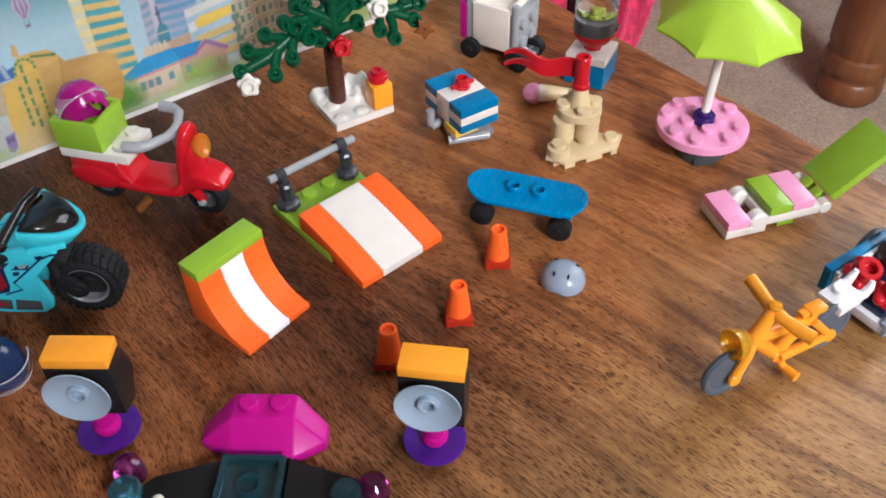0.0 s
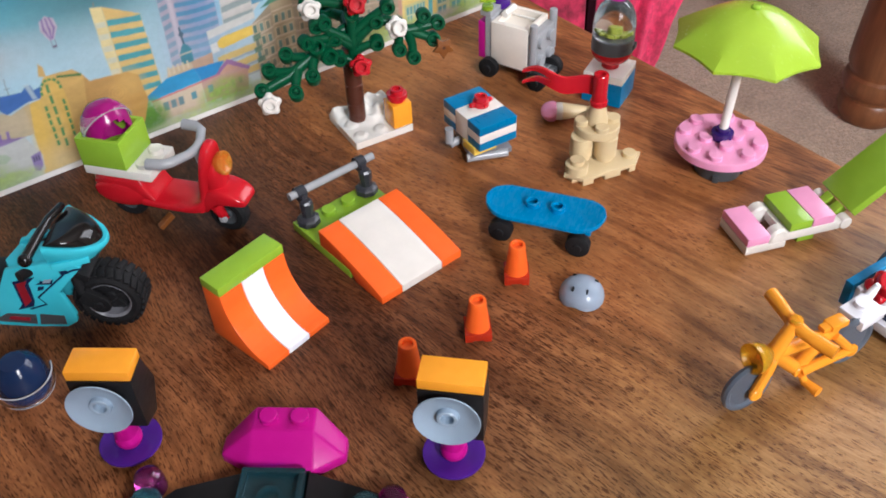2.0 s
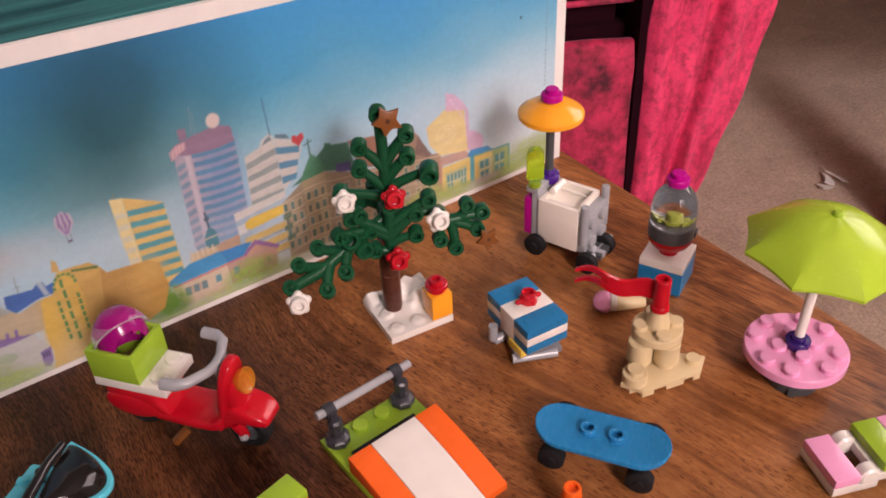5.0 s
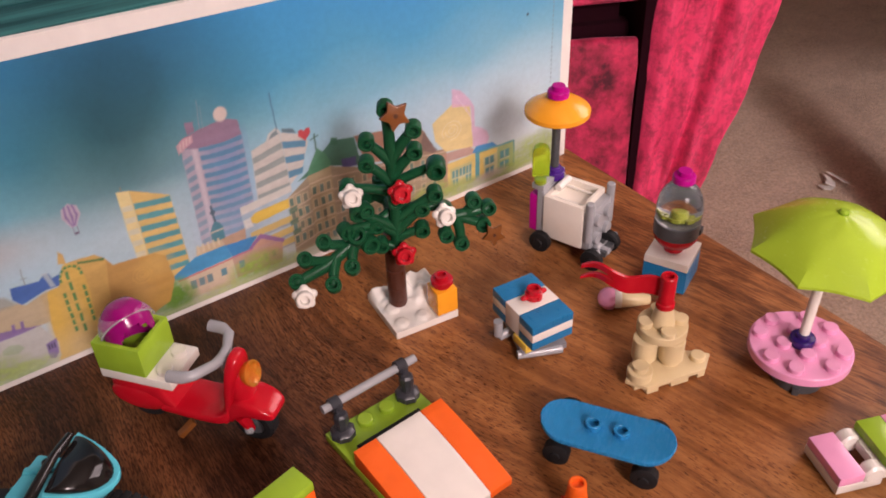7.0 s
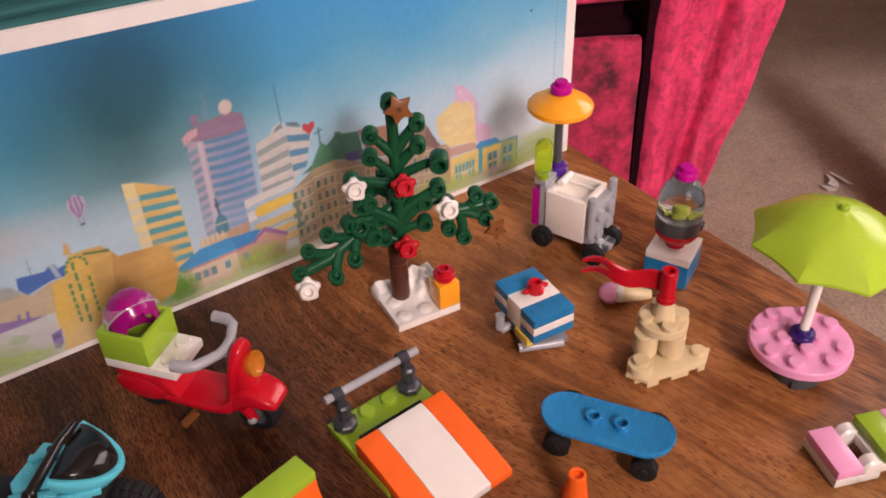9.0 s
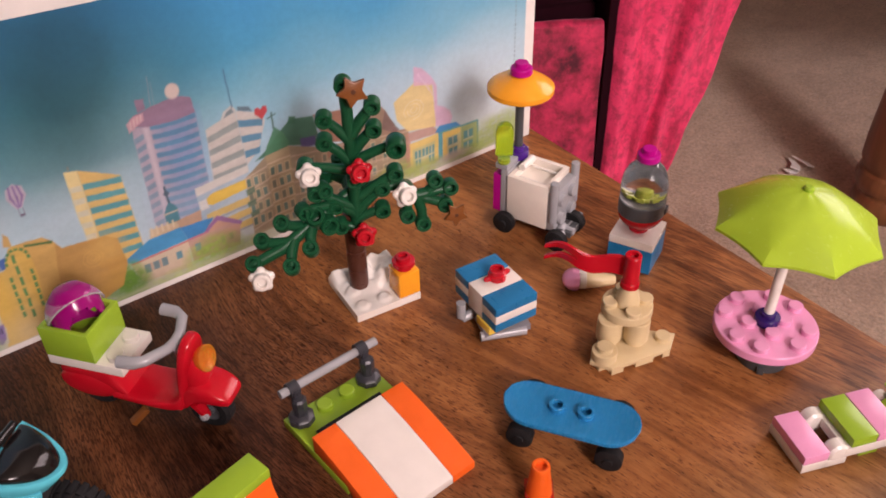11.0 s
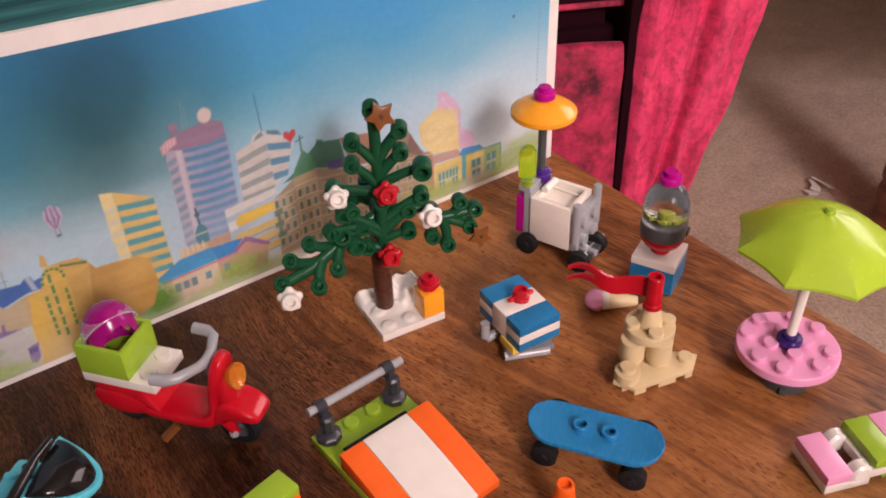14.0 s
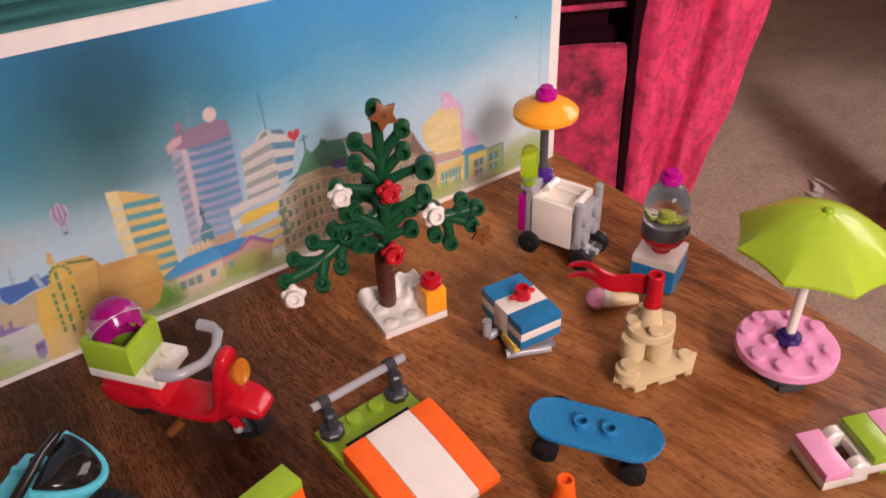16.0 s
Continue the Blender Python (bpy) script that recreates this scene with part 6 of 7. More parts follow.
for sy in (-2.2, 2.2):
    part("fork", pipe([(12.6, sy * 0.6, 18), (14.4, sy, 15.6), (17.8, sy, 7.2)], [1.5, 1.5, 1.7], 10), M_AMBER, bike, "orange fork leg")
    part("chain_stay", pipe([(1.4, sy, 7.6), (-17.6, sy, 7.3)], [1.6, 1.5], 10), M_AMBER, bike, "orange chain stay")
    part("seat_stay", pipe([(-9.2, sy * 0.8, 17), (-17.6, sy, 7.6)], 1.4, 10), M_AMBER, bike, "orange seat stay")
    part("axle_cap", at(rod(2.2, 1.6, -0.7, 0.4, 14), 17.8, sy * 1.25, 7.2, 90, 0, 0), M_AMBER, bike)
    part("axle_cap", at(rod(2.2, 1.6, -0.7, 0.4, 14), -17.8, sy * 1.25, 7.2, 90, 0, 0), M_AMBER, bike)
part("handlebar", pipe([(2.6, 12.0, 25.4), (4.0, 8.4, 25.8), (5.6, 3.6, 26.6), (6.2, 0, 27.0), (5.6, -3.6, 27.4), (4.6, -8.4, 27.6), (4.0, -12.4, 28.0)], [2.1, 2.1, 1.9, 2.2, 1.9, 2.1, 2.1], 14), M_AMBER, bike, "orange handlebar")
part("stem_cap", at(rod(1.9, 1.4, 0, 0.4, 16), 6.2, 0, 28.4), M_TYELLOW, bike, "yellow stem cap")
part("headlamp", moved(lathe([(0, 0), (1.9, 0), (3.5, 2.4), (4.0, 4.4), (4.0, 5.4), (3.4, 5.4), (2.8, 4.0), (0, 3.2)], 22), pose(13.6, 0, 19.6, 0, 84, 0) @ Matrix.Scale(1.14, 4)), M_TYELLOW, bike, "translucent amber headlamp")
part("saddle", at(joined(block(6.4, 4.2, 2.2, 0.7), at(block(4.0, 2.8, 1.6, 0.5), 3.6, 0, 0.2)), -10.8, 0, 18.8), M_AMBER, bike, "orange saddle")
part("crank", joined(pipe([(1.6, 3.0, 7.4), (0.2, 3.6, 4.4)], 1.2, 10), pipe([(0.2, 3.4, 4.2), (-0.6, 8.6, 4.0)], [1.3, 1.7], 12), pipe([(1.6, -3.0, 7.4), (3.2, -3.6, 10.2)], 1.2, 10), pipe([(3.2, -3.4, 10.2), (3.2, -8.2, 10.2)], [1.3, 1.7], 12)), M_AMBER, bike, "orange crank and pedals")

trailer = thing("bike_trailer", 211.8, 60.2, 0, 176, "blue and white toy bicycle trailer carrying red flowers", "toy trailer")
part("tow_plate", joined(at(block(9.6, 8.0, 3.2, 0.3), 20.6, 0, 12.4), at(lathe([(0, 0), (2.4, 0), (2.4, 1.6), (0, 1.7)], 16), 20.0, -0.6, 15.6), *[pipe([(17, sy * 2.4, 14.0), (14.0, sy * 2.8, 14.2), (12.2, sy * 2.9, 15.6), (11.6, sy * 2.6, 17.4)], [1.5, 1.4, 1.2, 0.8], 10) for sy in (-1, 1)]), M_SNOW, trailer, "white tow plate with clip")
part("tray", at(block(36, 18, 3.2, 0.3), -6.2, 1.6, 2.6), M_SNOW, trailer, "white tray")
part("side_panel", at(block(38, 2.7, 8.8, 0.3), -6.4, -9.8, 4.2), M_BLUE, trailer, "blue side panel")
part("inner_rail", at(block(30, 1.6, 7.4, 0.3), -3.8, -7.5, 4.4), M_SNOW, trailer, "white inner panel")
part("side_rail", at(block(36, 2.6, 4.2, 0.3), -6.2, 10.4, 2.4), M_PALE, trailer, "pale grey rail")
part("load_deck", at(block(30, 14, 4.0, 0.3), -5, 1.4, 5.9), M_NAVY, trailer, "dark blue box under the flowers")
for x, y, z, yaw in ((5.8, -3.6, 10.6, 0), (6.4, 5.6, 9.4, 40)):
    part("flower", at(moved(flower(), Matrix.Scale(1.35, 4)), x, y, z, -20, 10, yaw), M_RED, trailer, "red flower")
for sy in (-11.6, 15.4):
    part("wheel", at(tyre(), -10, sy, 7.2, 90, 0, 0), M_BLUEGREY, trailer, "slate grey disc wheel")
# unidentified brown piece; its rounded, eared shape is made up
part("brown_load", at(joined(ball(4.6, 1.0, 18), at(ball(3.4, 1.0, 16), 0, 0, 5.4), at(ball(1.3, 1, 10), 2.4, 0.6, 8.2), at(ball(1.3, 1, 10), -2.4, 0.6, 8.2)), -7.6, -3.0, 12.6), M_BROWN, trailer, "brown rounded load")

# ---- motor scooter ----
scooter = thing("toy_scooter", 67.6, 234.5, 0, -52, "red toy scooter with lime box and grey handlebars", "toy scooter")


def loft(sections, n=20, power=2.6):
    """Rounded cross-sections (x, half width, low, high) joined along x."""
    bm = bmesh.new()
    rings = []
    for x, w, lo, hi in sections:
        ring = []
        for k in range(n):
            a = 2 * math.pi * k / n
            c, s = math.cos(a), math.sin(a)
            y = w * math.copysign(abs(c) ** (2 / power), c)
            z = (lo + hi) / 2 + (hi - lo) / 2 * math.copysign(abs(s) ** (2 / power), s)
            ring.append(bm.verts.new((x, y, z)))
        rings.append(ring)
    for a, b in zip(rings, rings[1:]):
        for k in range(n):
            j = (k + 1) % n
            bm.faces.new((a[k], a[j], b[j], b[k]))
    bm.faces.new(rings[0][::-1])
    bm.faces.new(rings[-1])
    bmesh.ops.recalc_face_normals(bm, faces=bm.faces[:])
    return bm


def smooth_loft(sections, steps=4, n=28, power=2.6):
    """The loft with its sections eased between the given ones."""
    out = []
    for i in range(len(sections) - 1):
        p0, p1, p2, p3 = (sections[max(0, min(len(sections) - 1, i + d))] for d in (-1, 0, 1, 2))
        for k in range(steps):
            t = k / steps
            out.append(tuple(0.5 * (2 * b + (c - a) * t + (2 * a - 5 * b + 4 * c - d) * t * t + (3 * b - a - 3 * c + d) * t ** 3) for a, b, c, d in zip(p0, p1, p2, p3)))
    return loft(out + [sections[-1]], n, power)


hips = [moved(ball(1.0, 1.0, 24), Matrix.Translation((-16.5, sy * 5.6, 13.0)) @ Matrix.Diagonal((9.8, 2.2, 5.2, 1))) for sy in (-1, 1)]
part("rear_body", joined(smooth_loft([(-27.4, 2.0, 12.0, 15), (-26, 5.0, 10.8, 18.2), (-21, 6.8, 10, 21.4), (-12, 7.0, 9.6, 21.8), (-8.4, 6.9, 9.4, 21.0), (-6, 6.6, 9.4, 16.0), (-4, 6.4, 9.3, 12.4)]), *hips), M_RED, scooter, "glossy red rear body", 50)
part("seat_base", at(block(18, 8, 2.0, 0.5), -15, 0, 20.2), M_RED, scooter)
part("footboard", smooth_loft([(-9, 6.9, 9.0, 12.4), (0, 7.1, 8.8, 11.8), (8, 7.1, 8.8, 12.0), (11.5, 6.8, 9.2, 13.4), (13.4, 6.0, 10.4, 15.4)], 4, 24, 5), M_RED, scooter, "red footboard", 50)
part("leg_shield", moved(smooth_loft([(0, 6.2, -1.6, 0.8), (6, 5.6, -1.6, 1.2), (11, 6.2, -1.5, 1.6), (16.5, 6.3, -1.4, 2.0), (21, 5.0, -1.2, 2.8), (24, 3.2, -0.8, 2.8), (25.2, 1.2, 0, 2.2)], 4, 24, 3), pose(11.4, 0, 9.6, 0, -75, 0)), M_RED, scooter, "red leg shield", 50)
part("front_column", smooth_loft([(13.4, 2.8, 10, 27), (16, 4.2, 11, 28), (18.4, 3.9, 13, 27.4), (20.0, 2.2, 16, 25)], 4, 24), M_RED, scooter, "", 50)
part("front_fender", smooth_loft([(11.4, 3.6, 7.4, 13), (13, 5.2, 8.0, 16.0), (16.6, 5.6, 11.6, 18.8), (21, 5.7, 12.6, 18.2), (24.6, 5.2, 12.6, 16.8), (26.6, 4.4, 12.6, 15.4), (27.2, 3.6, 13.0, 14.6)], 4, 28, 4.2), M_RED, scooter, "boxy red front fender", 50)
part("fork_leg", joined(*[pipe([(16.6, sy * 4.2, 12), (18.2, sy * 4.0, 8.6), (18.6, sy * 3.8, 6.6)], [2.0, 1.6, 1.5], 10) for sy in (-1, 1)]), M_RED, scooter)
part("headlamp", moved(lathe([(0, 0), (1.8, 0), (3.2, 1.6), (3.9, 3.0), (3.9, 4.0), (3.4, 4.1), (2.6, 3.4), (0, 2.8)], 26), pose(17.2, 0, 25.8, 0, 74, 0)), M_TAMBER, scooter, "translucent amber headlamp")
part("handlebar", joined(pipe([(0.6, -10.8, 30.8), (5.0, -10.4, 30.9), (7.6, -9.0, 31.0), (11.2, -3.4, 30.9), (12.0, 0, 30.8), (11.6, 3.4, 31.1), (9.6, 8.6, 31.8), (7.0, 10.0, 32.0), (2.6, 10.0, 32.2)], [1.8, 1.8, 1.6, 1.5, 1.7, 1.5, 1.6, 1.8, 1.8], 14), pipe([(12.0, 0, 30.8), (13.4, 0, 26.0)], [1.7, 1.9], 12)), M_GREY, scooter, "light grey handlebar")
for x in (18.6, -18.0):
    w = part("wheel", at(lathe([(3.6, -2.6), (5.6, -2.6), (6.5, -1.7), (6.6, 0), (6.5, 1.7), (5.6, 2.6), (3.6, 2.6)], 30, True), x, 0, 6.6, 90, 0, 0), M_RUBBER, scooter, "black rubber tyre")
    part("rim", at(lathe([(0, -2.2), (1.2, -2.4), (1.5, -1.4), (3.5, -2.0), (3.7, -2.2), (3.7, 2.2), (3.5, 2.0), (1.5, 1.4), (1.2, 2.4), (0, 2.2)], 24), x, 0, 6.6, 90, 0, 0), M_DARK, w)
part("kick_stand", moved(block(6.0, 2.4, 1.8, 0.25, -0.9), Matrix.Translation((-1.2, -7.6, 5.0)) @ pose(0, 0, 0, 0, 0, 48) @ pose(0, 0, 0, 0, -34, 0)), M_GOLD, scooter, "flat bronze kick stand")
part("axle_pin", at(joined(rod(1.5, 1.2, 0, 0.3, 18), rod(0.9, 1.8, 0, 0.3, 14)), 18.6, -4.2, 7.2, 90, 0, 0), M_GREY, scooter, "light grey axle pin")
part("carrier_plate", at(joined(block(23.8, 15.8, 3.2, 0.3), at(stud(), 8, -4, 3.2), at(stud(), 8, 4, 3.2)), -13.9, 0, 20.9), M_WHITE, scooter, "white carrier plate with studs")
crate_h = 10.4
crate = open_box(15.8, 15.8, crate_h, 1.5, 1.6)
part("crate", at(crate, -17.9, 0, 24.15), M_LIME, scooter, "lime green open box")

pink_helmet = thing("magenta_helmet", 57.0, 248.6, 28.8, 8, "magenta toy helmet with clear visor in lime box", "toy helmet", "", (-14, 0))


def helmet_shell(r, h):
    return lathe([(r - 1.1, 0), (r, 0.2), (r * 1.02, h * 0.35), (r * 0.97, h * 0.6), (r * 0.8, h * 0.82), (r * 0.5, h * 0.96), (0, h)], 32)


def visor(r, a0, a1, z0, z1, thick=0.7, n=24, m=8):
    """A curved clear shield round the front (-y)."""
    bm = bmesh.new()
    out = []
    for off in (0, -thick):
        rows = []
        for j in range(m + 1):
            lat = math.asin(min(0.999, (z0 + (z1 - z0) * j / m) / r))
            rows.append([bm.verts.new(((r + off) * math.cos(lat) * math.sin(a), -(r + off) * math.cos(lat) * math.cos(a), (r + off) * math.sin(lat))) for a in (radians(a0 + (a1 - a0) * i / n) for i in range(n + 1))])
        out.append(rows)
    for rows, flip in zip(out, (False, True)):
        for a, b in zip(rows, rows[1:]):
            for i in range(n):
                f = (a[i], a[i + 1], b[i + 1], b[i])
                bm.faces.new(f[::-1] if flip else f)
    o, q = out
    for i in range(n):
        bm.faces.new((o[0][i + 1], o[0][i], q[0][i], q[0][i + 1]))
        bm.faces.new((o[m][i], o[m][i + 1], q[m][i + 1], q[m][i]))
    for j in range(m):
        bm.faces.new((o[j][0], o[j + 1][0], q[j + 1][0], q[j][0]))
        bm.faces.new((o[j + 1][n], o[j][n], q[j][n], q[j + 1][n]))
    bmesh.ops.recalc_face_normals(bm, faces=bm.faces[:])
    return bm


def open_helmet(r, h, mouth_half, mouth_top):
    """A thick domed shell with an arched face opening at -y."""
    outer = [(r * 0.94, 0), (r, h * 0.12), (r * 1.03, h * 0.36), (r * 0.98, h * 0.6), (r * 0.82, h * 0.81), (r * 0.52, h * 0.95), (0, h)]
    inner = [(0, h - 1.3), (r * 0.5 - 0.6, h * 0.95 - 1.2), (r * 0.82 - 1.1, h * 0.81 - 0.8), (r * 0.98 - 1.4, h * 0.6), (r * 1.03 - 1.4, h * 0.36), (r - 1.4, h * 0.12), (r * 0.94 - 1.3, 0)]
    fine = []
    for prof in (outer, inner):
        for (a, b), (c, d) in zip(prof, prof[1:]):
            fine += [(a + (c - a) * k / 3, b + (d - b) * k / 3) for k in range(3)]
        fine.append(prof[-1])
    bm = lathe([p for p in fine], 64, False)
    gone = []
    for f in bm.faces:
        c = f.calc_center_median()
        lim = mouth_top * (1 - (c.x / mouth_half) ** 4) if abs(c.x) < mouth_half else -1
        if c.y < 0 and c.z < lim:
            gone.append(f)
    bmesh.ops.delete(bm, geom=gone, context="FACES")
    bmesh.ops.remove_doubles(bm, verts=bm.verts[:], dist=0.02)
    bmesh.ops.bridge_loops(bm, edges=[e for e in bm.edges if len(e.link_faces) == 1])
    bmesh.ops.recalc_face_normals(bm, faces=bm.faces[:])
    return bm


def visor_edge(r, a0, a1, z, thick=0.42):
    """A whitish bead along a clear visor's edge, added to imitate its bright reflections."""
    rr = math.sqrt(max(0.1, r * r - z * z))
    return pipe([(rr * math.sin(a), -rr * math.cos(a), z) for a in (radians(a0 + (a1 - a0) * k / 30) for k in range(31))], thick, 8)


part("shell", open_helmet(7.3, 14.6, 6.0, 8.2), M_HELMET, pink_helmet, "magenta domed shell with face opening", 45)
shield = part("visor", at(visor(8.5, -95, 95, 0.0, 5.6), 0, 0, 5.6, -46), M_VISOR, pink_helmet, "clear visor")
shield.visible_shadow = False
part("visor_edge_glint", at(visor_edge(8.4, -95, 95, 0.0, 0.24), 0, 0, 5.6, -46), M_EDGE, shield)
part("visor_edge_glint", at(visor_edge(8.4, -95, 95, 5.6, 0.2), 0, 0, 5.6, -46), M_EDGE, shield)

navy = thing("navy_helmet", 1.4, 192.8, 0, -18, "dark blue toy helmet with clear visor on the table", "toy helmet", "", (6, 0))
part("shell", helmet_shell(6.9, 13.6), M_NAVY, navy, "glossy navy domed shell")
part("chin_guard", lathe([(5.6, 0.0), (7.0, 0.0), (7.1, 3.0), (5.8, 3.0)], 28, True), M_NAVY, navy, "navy chin guard")
shield = part("visor", at(visor(8.6, -105, 105, -4.4, 1.8), 0, 0, 5.2), M_CLEAR, navy, "clear visor band")
shield.visible_shadow = False
part("visor_edge_glint", at(visor_edge(8.5, -105, 105, -4.4, 0.26), 0, 0, 5.2), M_EDGE, shield)
part("visor_edge_glint", at(visor_edge(8.5, -105, 105, 1.8, 0.22), 0, 0, 5.2), M_EDGE, shield)

# ---- motorcycle ----
moto = thing("toy_motorcycle", 32.9, 200.5, 0, -37, "aqua toy racing motorcycle with black windscreen on the table", "toy motorcycle")


def sized(bm, f):
    return moved(bm, Matrix.Scale(f, 4))


def moto_wheel(x, r=0.93, y=2.6):
    """A knobbly tyre on a spoked rim, drawn at full size and scaled by r."""
    w = part("wheel", at(sized(lathe([(6.8, -4.2), (8.6, -4.9), (9.9, -4.2), (10.4, -2.4), (10.5, 0), (10.4, 2.4), (9.9, 4.2), (8.6, 4.9), (6.8, 4.2)], 40, True), r), x, y, 11.0 * r, 90, 0, 0), M_RUBBER, moto, "black rubber tyre with tread blocks")
    first = part("tread_block", sized(joined(at(block(1.9, 4.4, 1.0, 0.25), 0, -2.3, 10.0, 0, 0, 14), at(block(1.9, 4.4, 1.0, 0.25), 0, 2.3, 10.0, 0, 0, -14)), r), M_RUBBER, w)
    for k in range(26):
        b = first if k == 0 else copy_thing(first, Matrix())
        b.matrix_local = Matrix.Translation((x * MM, y * MM, 11.0 * r * MM)) @ Matrix.Rotation(2 * math.pi * k / 26, 4, "Y")
    part("rim", at(sized(lathe([(6.3, -3.9), (7.0, -4.6), (7.1, -3.8), (7.0, 3.8), (7.0, 4.6), (6.3, 3.9)], 36, True), r), x, y, 11.0 * r, 90, 0, 0), M_RIM, w, "grey wheel rim")
    part("spoke_disc", at(sized(joined(rod(6.9, 1.6, -0.8, 0.1, 30), rod(2.0, 5, -2.5, 0.4, 18), *[at(block(12.6, 2.2, 3.4, 0.4), 0, 0, -1.7, 0, 0, k * 60) for k in range(3)]), r), x, y, 11.0 * r, 90, 0, 0), M_RUBBER, w, "black spokes")


moto_wheel(-1.6)
moto_wheel(-60)
part("fork", joined(*[pipe([(-9, 2.6 + sy * 3.6, 26), (-8.0, 2.6 + sy * 4.6, 16), (-5.0, 2.6 + sy * 4.4, 11)], [1.2, 1.6, 1.9], 12) for sy in (-1, 1)], at(block(4, 11, 2.4, 0.5), -5, 0, 22.6, 0, 30, 0)), M_RUBBER, moto, "black front fork")
for sy in (-1, 1):
    part("caliper", at(joined(rod(3.3, 1.8, -0.9, 0.4, 22), at(block(5.0, 5.6, 2.0, 0.5), -2.4, 2.4, -1.0, 0, 0, -38), rod(1.5, 3.0, -1.5, 0.3, 14)), -3.6, 2.6 + sy * 5.2, 10.6, 90, 0, 0), M_RUBBER, moto, "black axle plate")
part("engine", at(block(30, 9, 16, 1.5), -36, 0, 8), M_BLACK, moto, "black engine block")


def outlined(pts, w):
    """A thin band along a line of points, as an outline."""
    left, right = [], []
    for k, (x, z) in enumerate(pts):
        a, b = Vector(pts[max(0, k - 1)]), Vector(pts[min(len(pts) - 1, k + 1)])
        d = (b - a).normalized() * w / 2
        left.append((x - d.y, z + d.x))
        right.append((x + d.y, z - d.x))
    return left + right[::-1]


for sy in (-1, 1):
    low_panel = prism([(-2.4, 29.0), (-11.2, 19.8), (-9.3, 10.6), (-9.8, 7.9), (-12.9, 6.0), (-24, 6.4), (-37, 8.0), (-46, 10), (-42, 14.5), (-33, 18.5), (-27.5, 22), (-24, 28.4), (-13.3, 30.6), (-5, 30.4)], -0.9, 0.9, 0.4)
    side = part("side_fairing", moved(low_panel, Matrix(((1, 0, 0, 0), (0, 0, -1, sy * 6.4), (0, 1, 0, 0), (0, 0, 0, 1)))), M_AQUA, moto, "aqua side fairing")
    for name, pts, m in (
            ("flash_outline", [(-23.0, 24.5), (-16.1, 26.1), (-18.6, 23.8), (-19.1, 17.0), (-20.0, 14.8), (-25.0, 13.5), (-23.1, 15.7)], M_NAVY),
            ("red_flash", [(-22.2, 23.7), (-18.7, 24.9), (-19.9, 22.9), (-19.9, 17.1), (-22.4, 14.9), (-22.4, 16.4)], M_CRIMSON),
            ("dark_line", outlined([(-2.6, 28.7), (-4.7, 28.4), (-7.4, 27.2), (-17.7, 18.2), (-16.2, 15.5), (-21.4, 13.7)], 0.55), M_NAVY),
            ("dark_mark", [(-6.6, 28.4), (-6.2, 27.2), (-8.6, 26.8), (-8.9, 28.0)], M_NAVY),
            ("dark_mark", [(-14.6, 25.9), (-10.2, 26.4), (-12.3, 23.2), (-16.9, 23.2), (-15.4, 24.0)], M_NAVY),
            ("dark_mark", [(-16.4, 22.4), (-14.6, 22.5), (-15.3, 21.1), (-17.0, 20.9)], M_NAVY),
            ("mark_heart", [(-13.8, 25.2), (-11.5, 25.4), (-12.6, 23.9), (-14.6, 23.9)], M_SKYGREY),
            ("grille", [(-12.6, 10.7), (-19.4, 11.6), (-20.6, 7.4), (-12.9, 7.2)], M_DARK),
            ("grille", [(-20.6, 11.4), (-28.7, 12.2), (-33.4, 9.6), (-30.8, 8.9), (-21.4, 7.6)], M_DARK),
            ("red_patch", [(-22.5, 10.4), (-28, 11.0), (-29, 9.9), (-23, 9.0)], M_CRIMSON)):
        bm = prism(pts, 0, 0.12, 0)
        part(name, moved(bm, Matrix(((1, 0, 0, 0), (0, 0, sy, sy * (7.34 + (0.1 if name in ("red_patch", "red_flash", "mark_heart") else 0))), (0, 1, 0, 0), (0, 0, 0, 1)))), m, side)
part("nose_fairing", smooth_loft([(-20, 6.8, 20, 28.6), (-14, 7.6, 21, 30.2), (-8, 7.4, 24, 31.0), (-4, 6.2, 27.0, 31.8), (-1.2, 4.4, 29.4, 32.4), (0.4, 2.4, 31.0, 32.6)]), M_AQUA, moto, "aqua nose fairing", 50)


def screen_edge(v):
    """The lower, rounded edge of the windscreen, from one side (-1) by the nose to the other (1)."""
    c = math.cos(v * math.pi / 2)
    return Vector((-11.2 + 12.8 * c ** (0.85 if v < 0 else 0.85 + 0.5 * min(1.0, 2 * v)), 9.1 * math.sin(v * math.pi / 2), 34.0 + 4.0 * abs(v) ** 1.5))


def screen_arch(v):
    """The upper, rear edge: a shallow arch."""
    k = 1 - abs(v) ** 1.25
    return Vector((-11.2 + 0.6 * k, 9.1 * v, 38.0 + 1.6 * k))


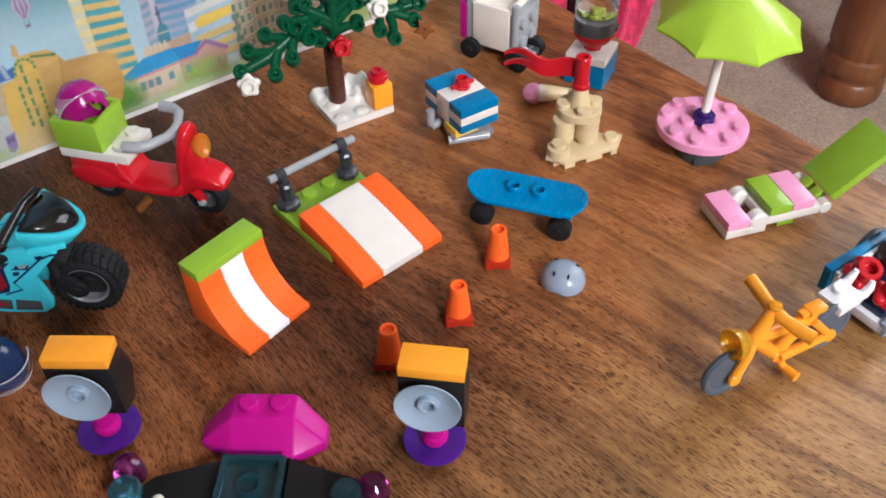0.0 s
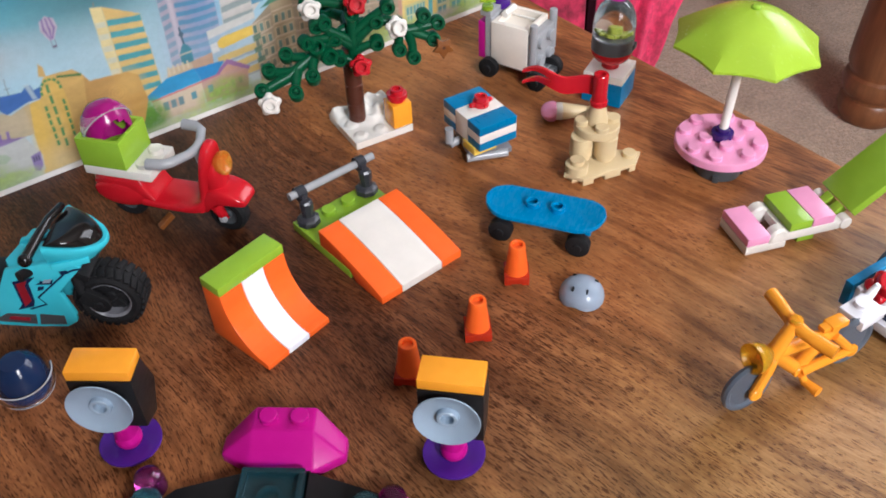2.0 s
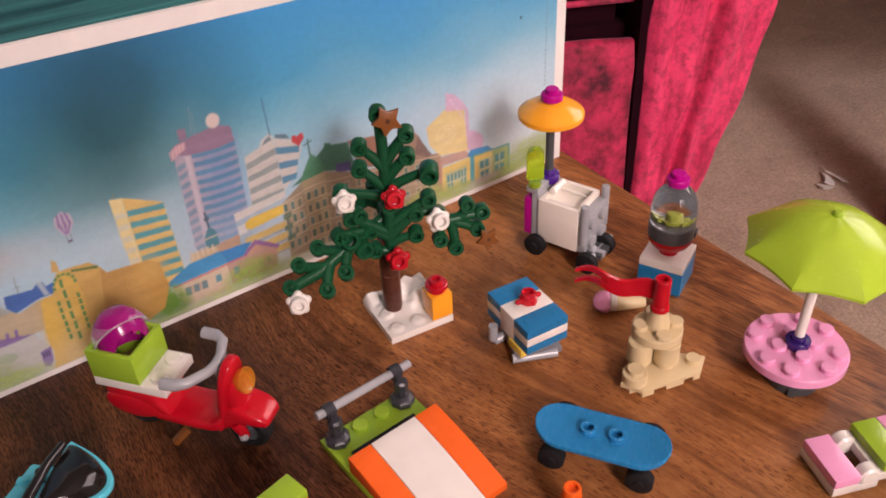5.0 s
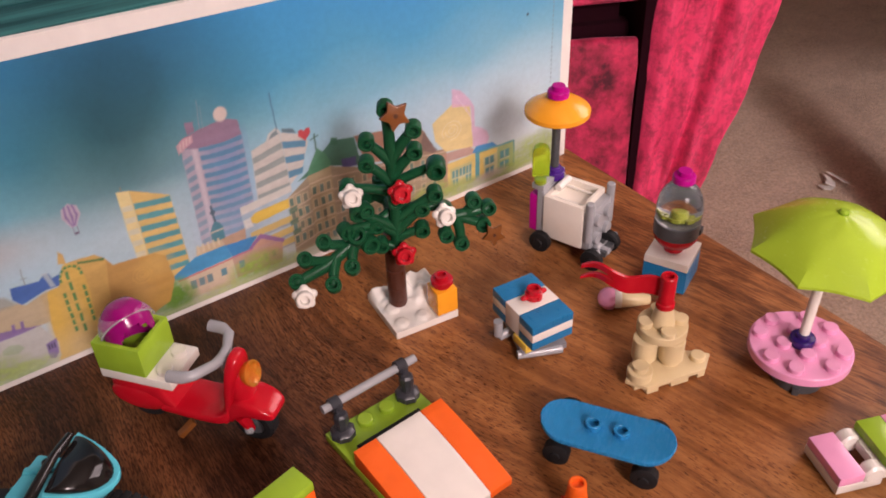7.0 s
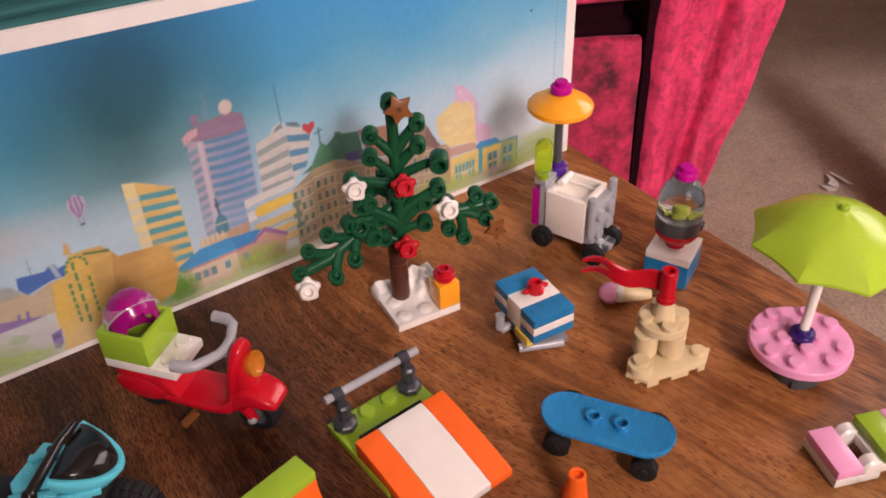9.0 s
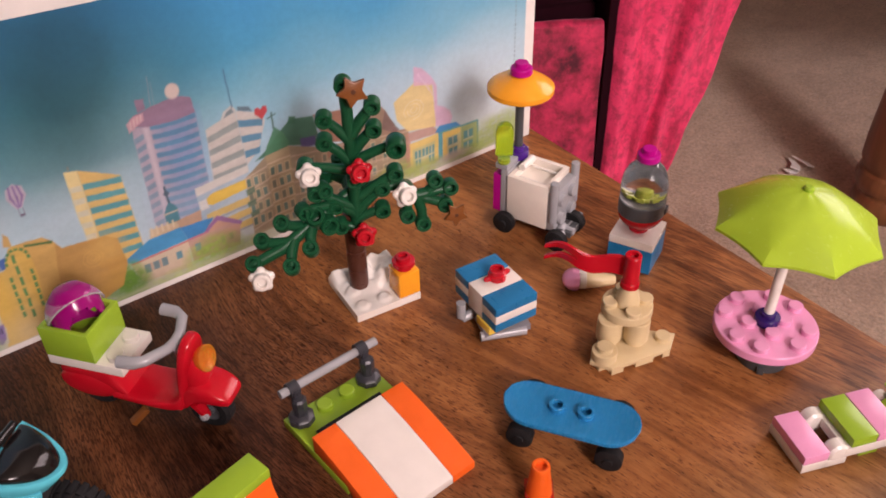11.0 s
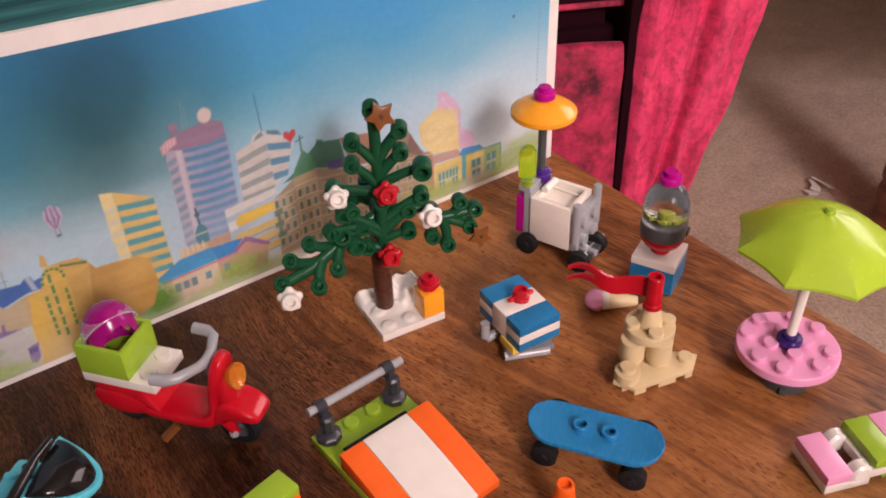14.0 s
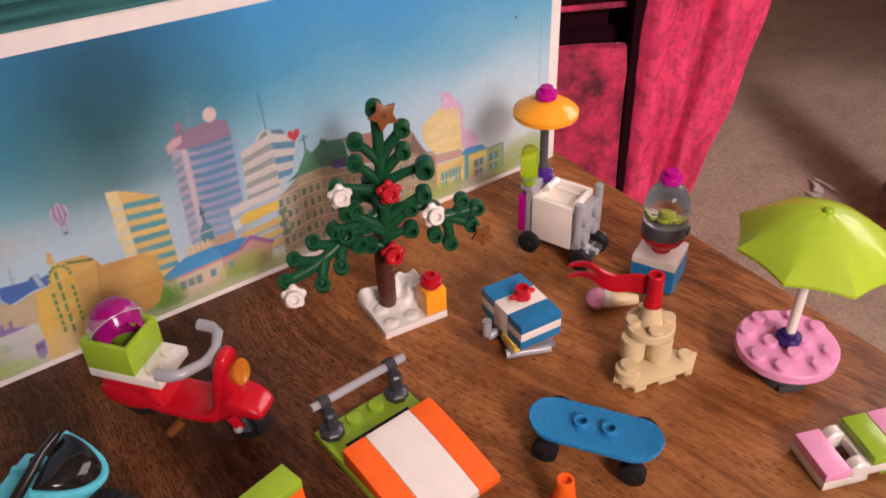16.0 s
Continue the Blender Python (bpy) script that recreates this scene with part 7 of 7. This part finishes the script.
def windscreen(n=36, m=12):
    bm = bmesh.new()
    rows = []
    for j in range(m + 1):
        u = j / m
        row = []
        for i in range(n + 1):
            v = -0.985 + 1.97 * i / n
            p = screen_edge(v).lerp(screen_arch(v), u)
            out = Vector((math.cos(v * 1.3), math.sin(v * 1.3), 1.0))
            row.append(bm.verts.new(p + out * 2.2 * math.sin(math.pi * u) * (1 - v * v) ** 0.5))
        rows.append(row)
    for lo, hi in zip(rows, rows[1:]):
        for i in range(n):
            bm.faces.new((lo[i], lo[i + 1], hi[i + 1], hi[i]))
    heart = bm.verts.new((-9.5, 0, 33.0))
    rim = rows[0] + [r[-1] for r in rows[1:-1]] + rows[-1][::-1] + [r[0] for r in rows[1:-1]][::-1]
    for p, q in zip(rim, rim[1:] + rim[:1]):
        bm.faces.new((q, p, heart))
    bmesh.ops.recalc_face_normals(bm, faces=bm.faces[:])
    return bm


def screen_surround(n=40):
    """The moulded lip that the windscreen sits in, with the chin below it."""
    bm = bmesh.new()
    loops = []
    for i in range(n + 1):
        v = -1 + 2 * i / n
        p = screen_edge(v)
        out = Vector((math.cos(v * 1.35), math.sin(v * 1.35), 0))
        wide = 1.0 + (0.35 if v < 0 else 1.6) * max(0.0, abs(v) - 0.4)
        loops.append([bm.verts.new(p + out * o * wide + Vector((0, 0, z * (1.0 if z > -2 else 0.5 + 0.5 * abs(v))))) for o, z in ((-1.2, -0.3), (0.1, 0.5), (1.1, 0.3), (1.3, -0.3), (1.3, -1.2), (0.7, -3.4), (-0.9, -6.4), (-2.6, -6.4))])
    for a, b in zip(loops, loops[1:]):
        for k in range(8):
            bm.faces.new((a[k], b[k], b[(k + 1) % 8], a[(k + 1) % 8]))
    bm.faces.new(loops[0][::-1])
    bm.faces.new(loops[-1])
    bmesh.ops.recalc_face_normals(bm, faces=bm.faces[:])
    return bm


LEAN = Matrix.Translation((-0.2, 2.0, 32.6)) @ Matrix.Rotation(radians(-6), 4, "X") @ Matrix.Translation((0.4, 0, -35.0))
part("windscreen", moved(windscreen(), LEAN), M_GLOSS, moto, "glossy black windscreen", 70)
part("screen_surround", moved(screen_surround(), LEAN), M_AQUA, moto, "aqua lip round the windscreen", 50)
part("screen_strut", joined(pipe([(-13.8, -11.2, 36.2), (-12.6, -4, 37.6), (-11.9, 3, 38.0), (-11.2, 10.8, 36.6)], [1.5, 1.35, 1.2, 1.1], 14), at(ball(1.9, 1.0, 14), -13.9, -11.4, 36.0)), M_GLOSS, moto, "black bar behind the screen", 60)
for sy in (-1, 1):
    part("intake", moved(at(block(10, 1.4, 1.8, 0.4), -5.2, sy * 8.6, 31.2, 0, 4, -sy * 24), LEAN), M_AQUA, moto)
    part("grip", pipe([(-16, sy * 4, 27.5), (-19, sy * 9.4, 28)], 1.6, 12), M_BLACK, moto, "black handle grip")
part("cowl", prism([(-12, 10.6), (-17.2, 11.4), (-22.9, 12.3), (-26.2, -1.4), (-23.5, -5.5), (-15, -6.6), (-10, 0)][::-1], 22.5, 27.6, 0.9), M_AQUA, moto, "aqua angular cowl behind the screen")
part("tank", loft([(-50, 3.6, 12, 17), (-44, 5.6, 12, 18), (-36, 6.2, 13, 19), (-29, 6.2, 14, 20), (-24, 5.8, 16, 23), (-17.5, 4.2, 20, 25)], 24), M_AQUA, moto, "aqua fuel tank")
part("seat", loft([(-76, 2.4, 33, 36), (-70, 4.0, 29, 35.6), (-58, 4.6, 25, 31), (-48, 4.2, 25, 30)], 20), M_AQUA, moto, "aqua seat and tail")
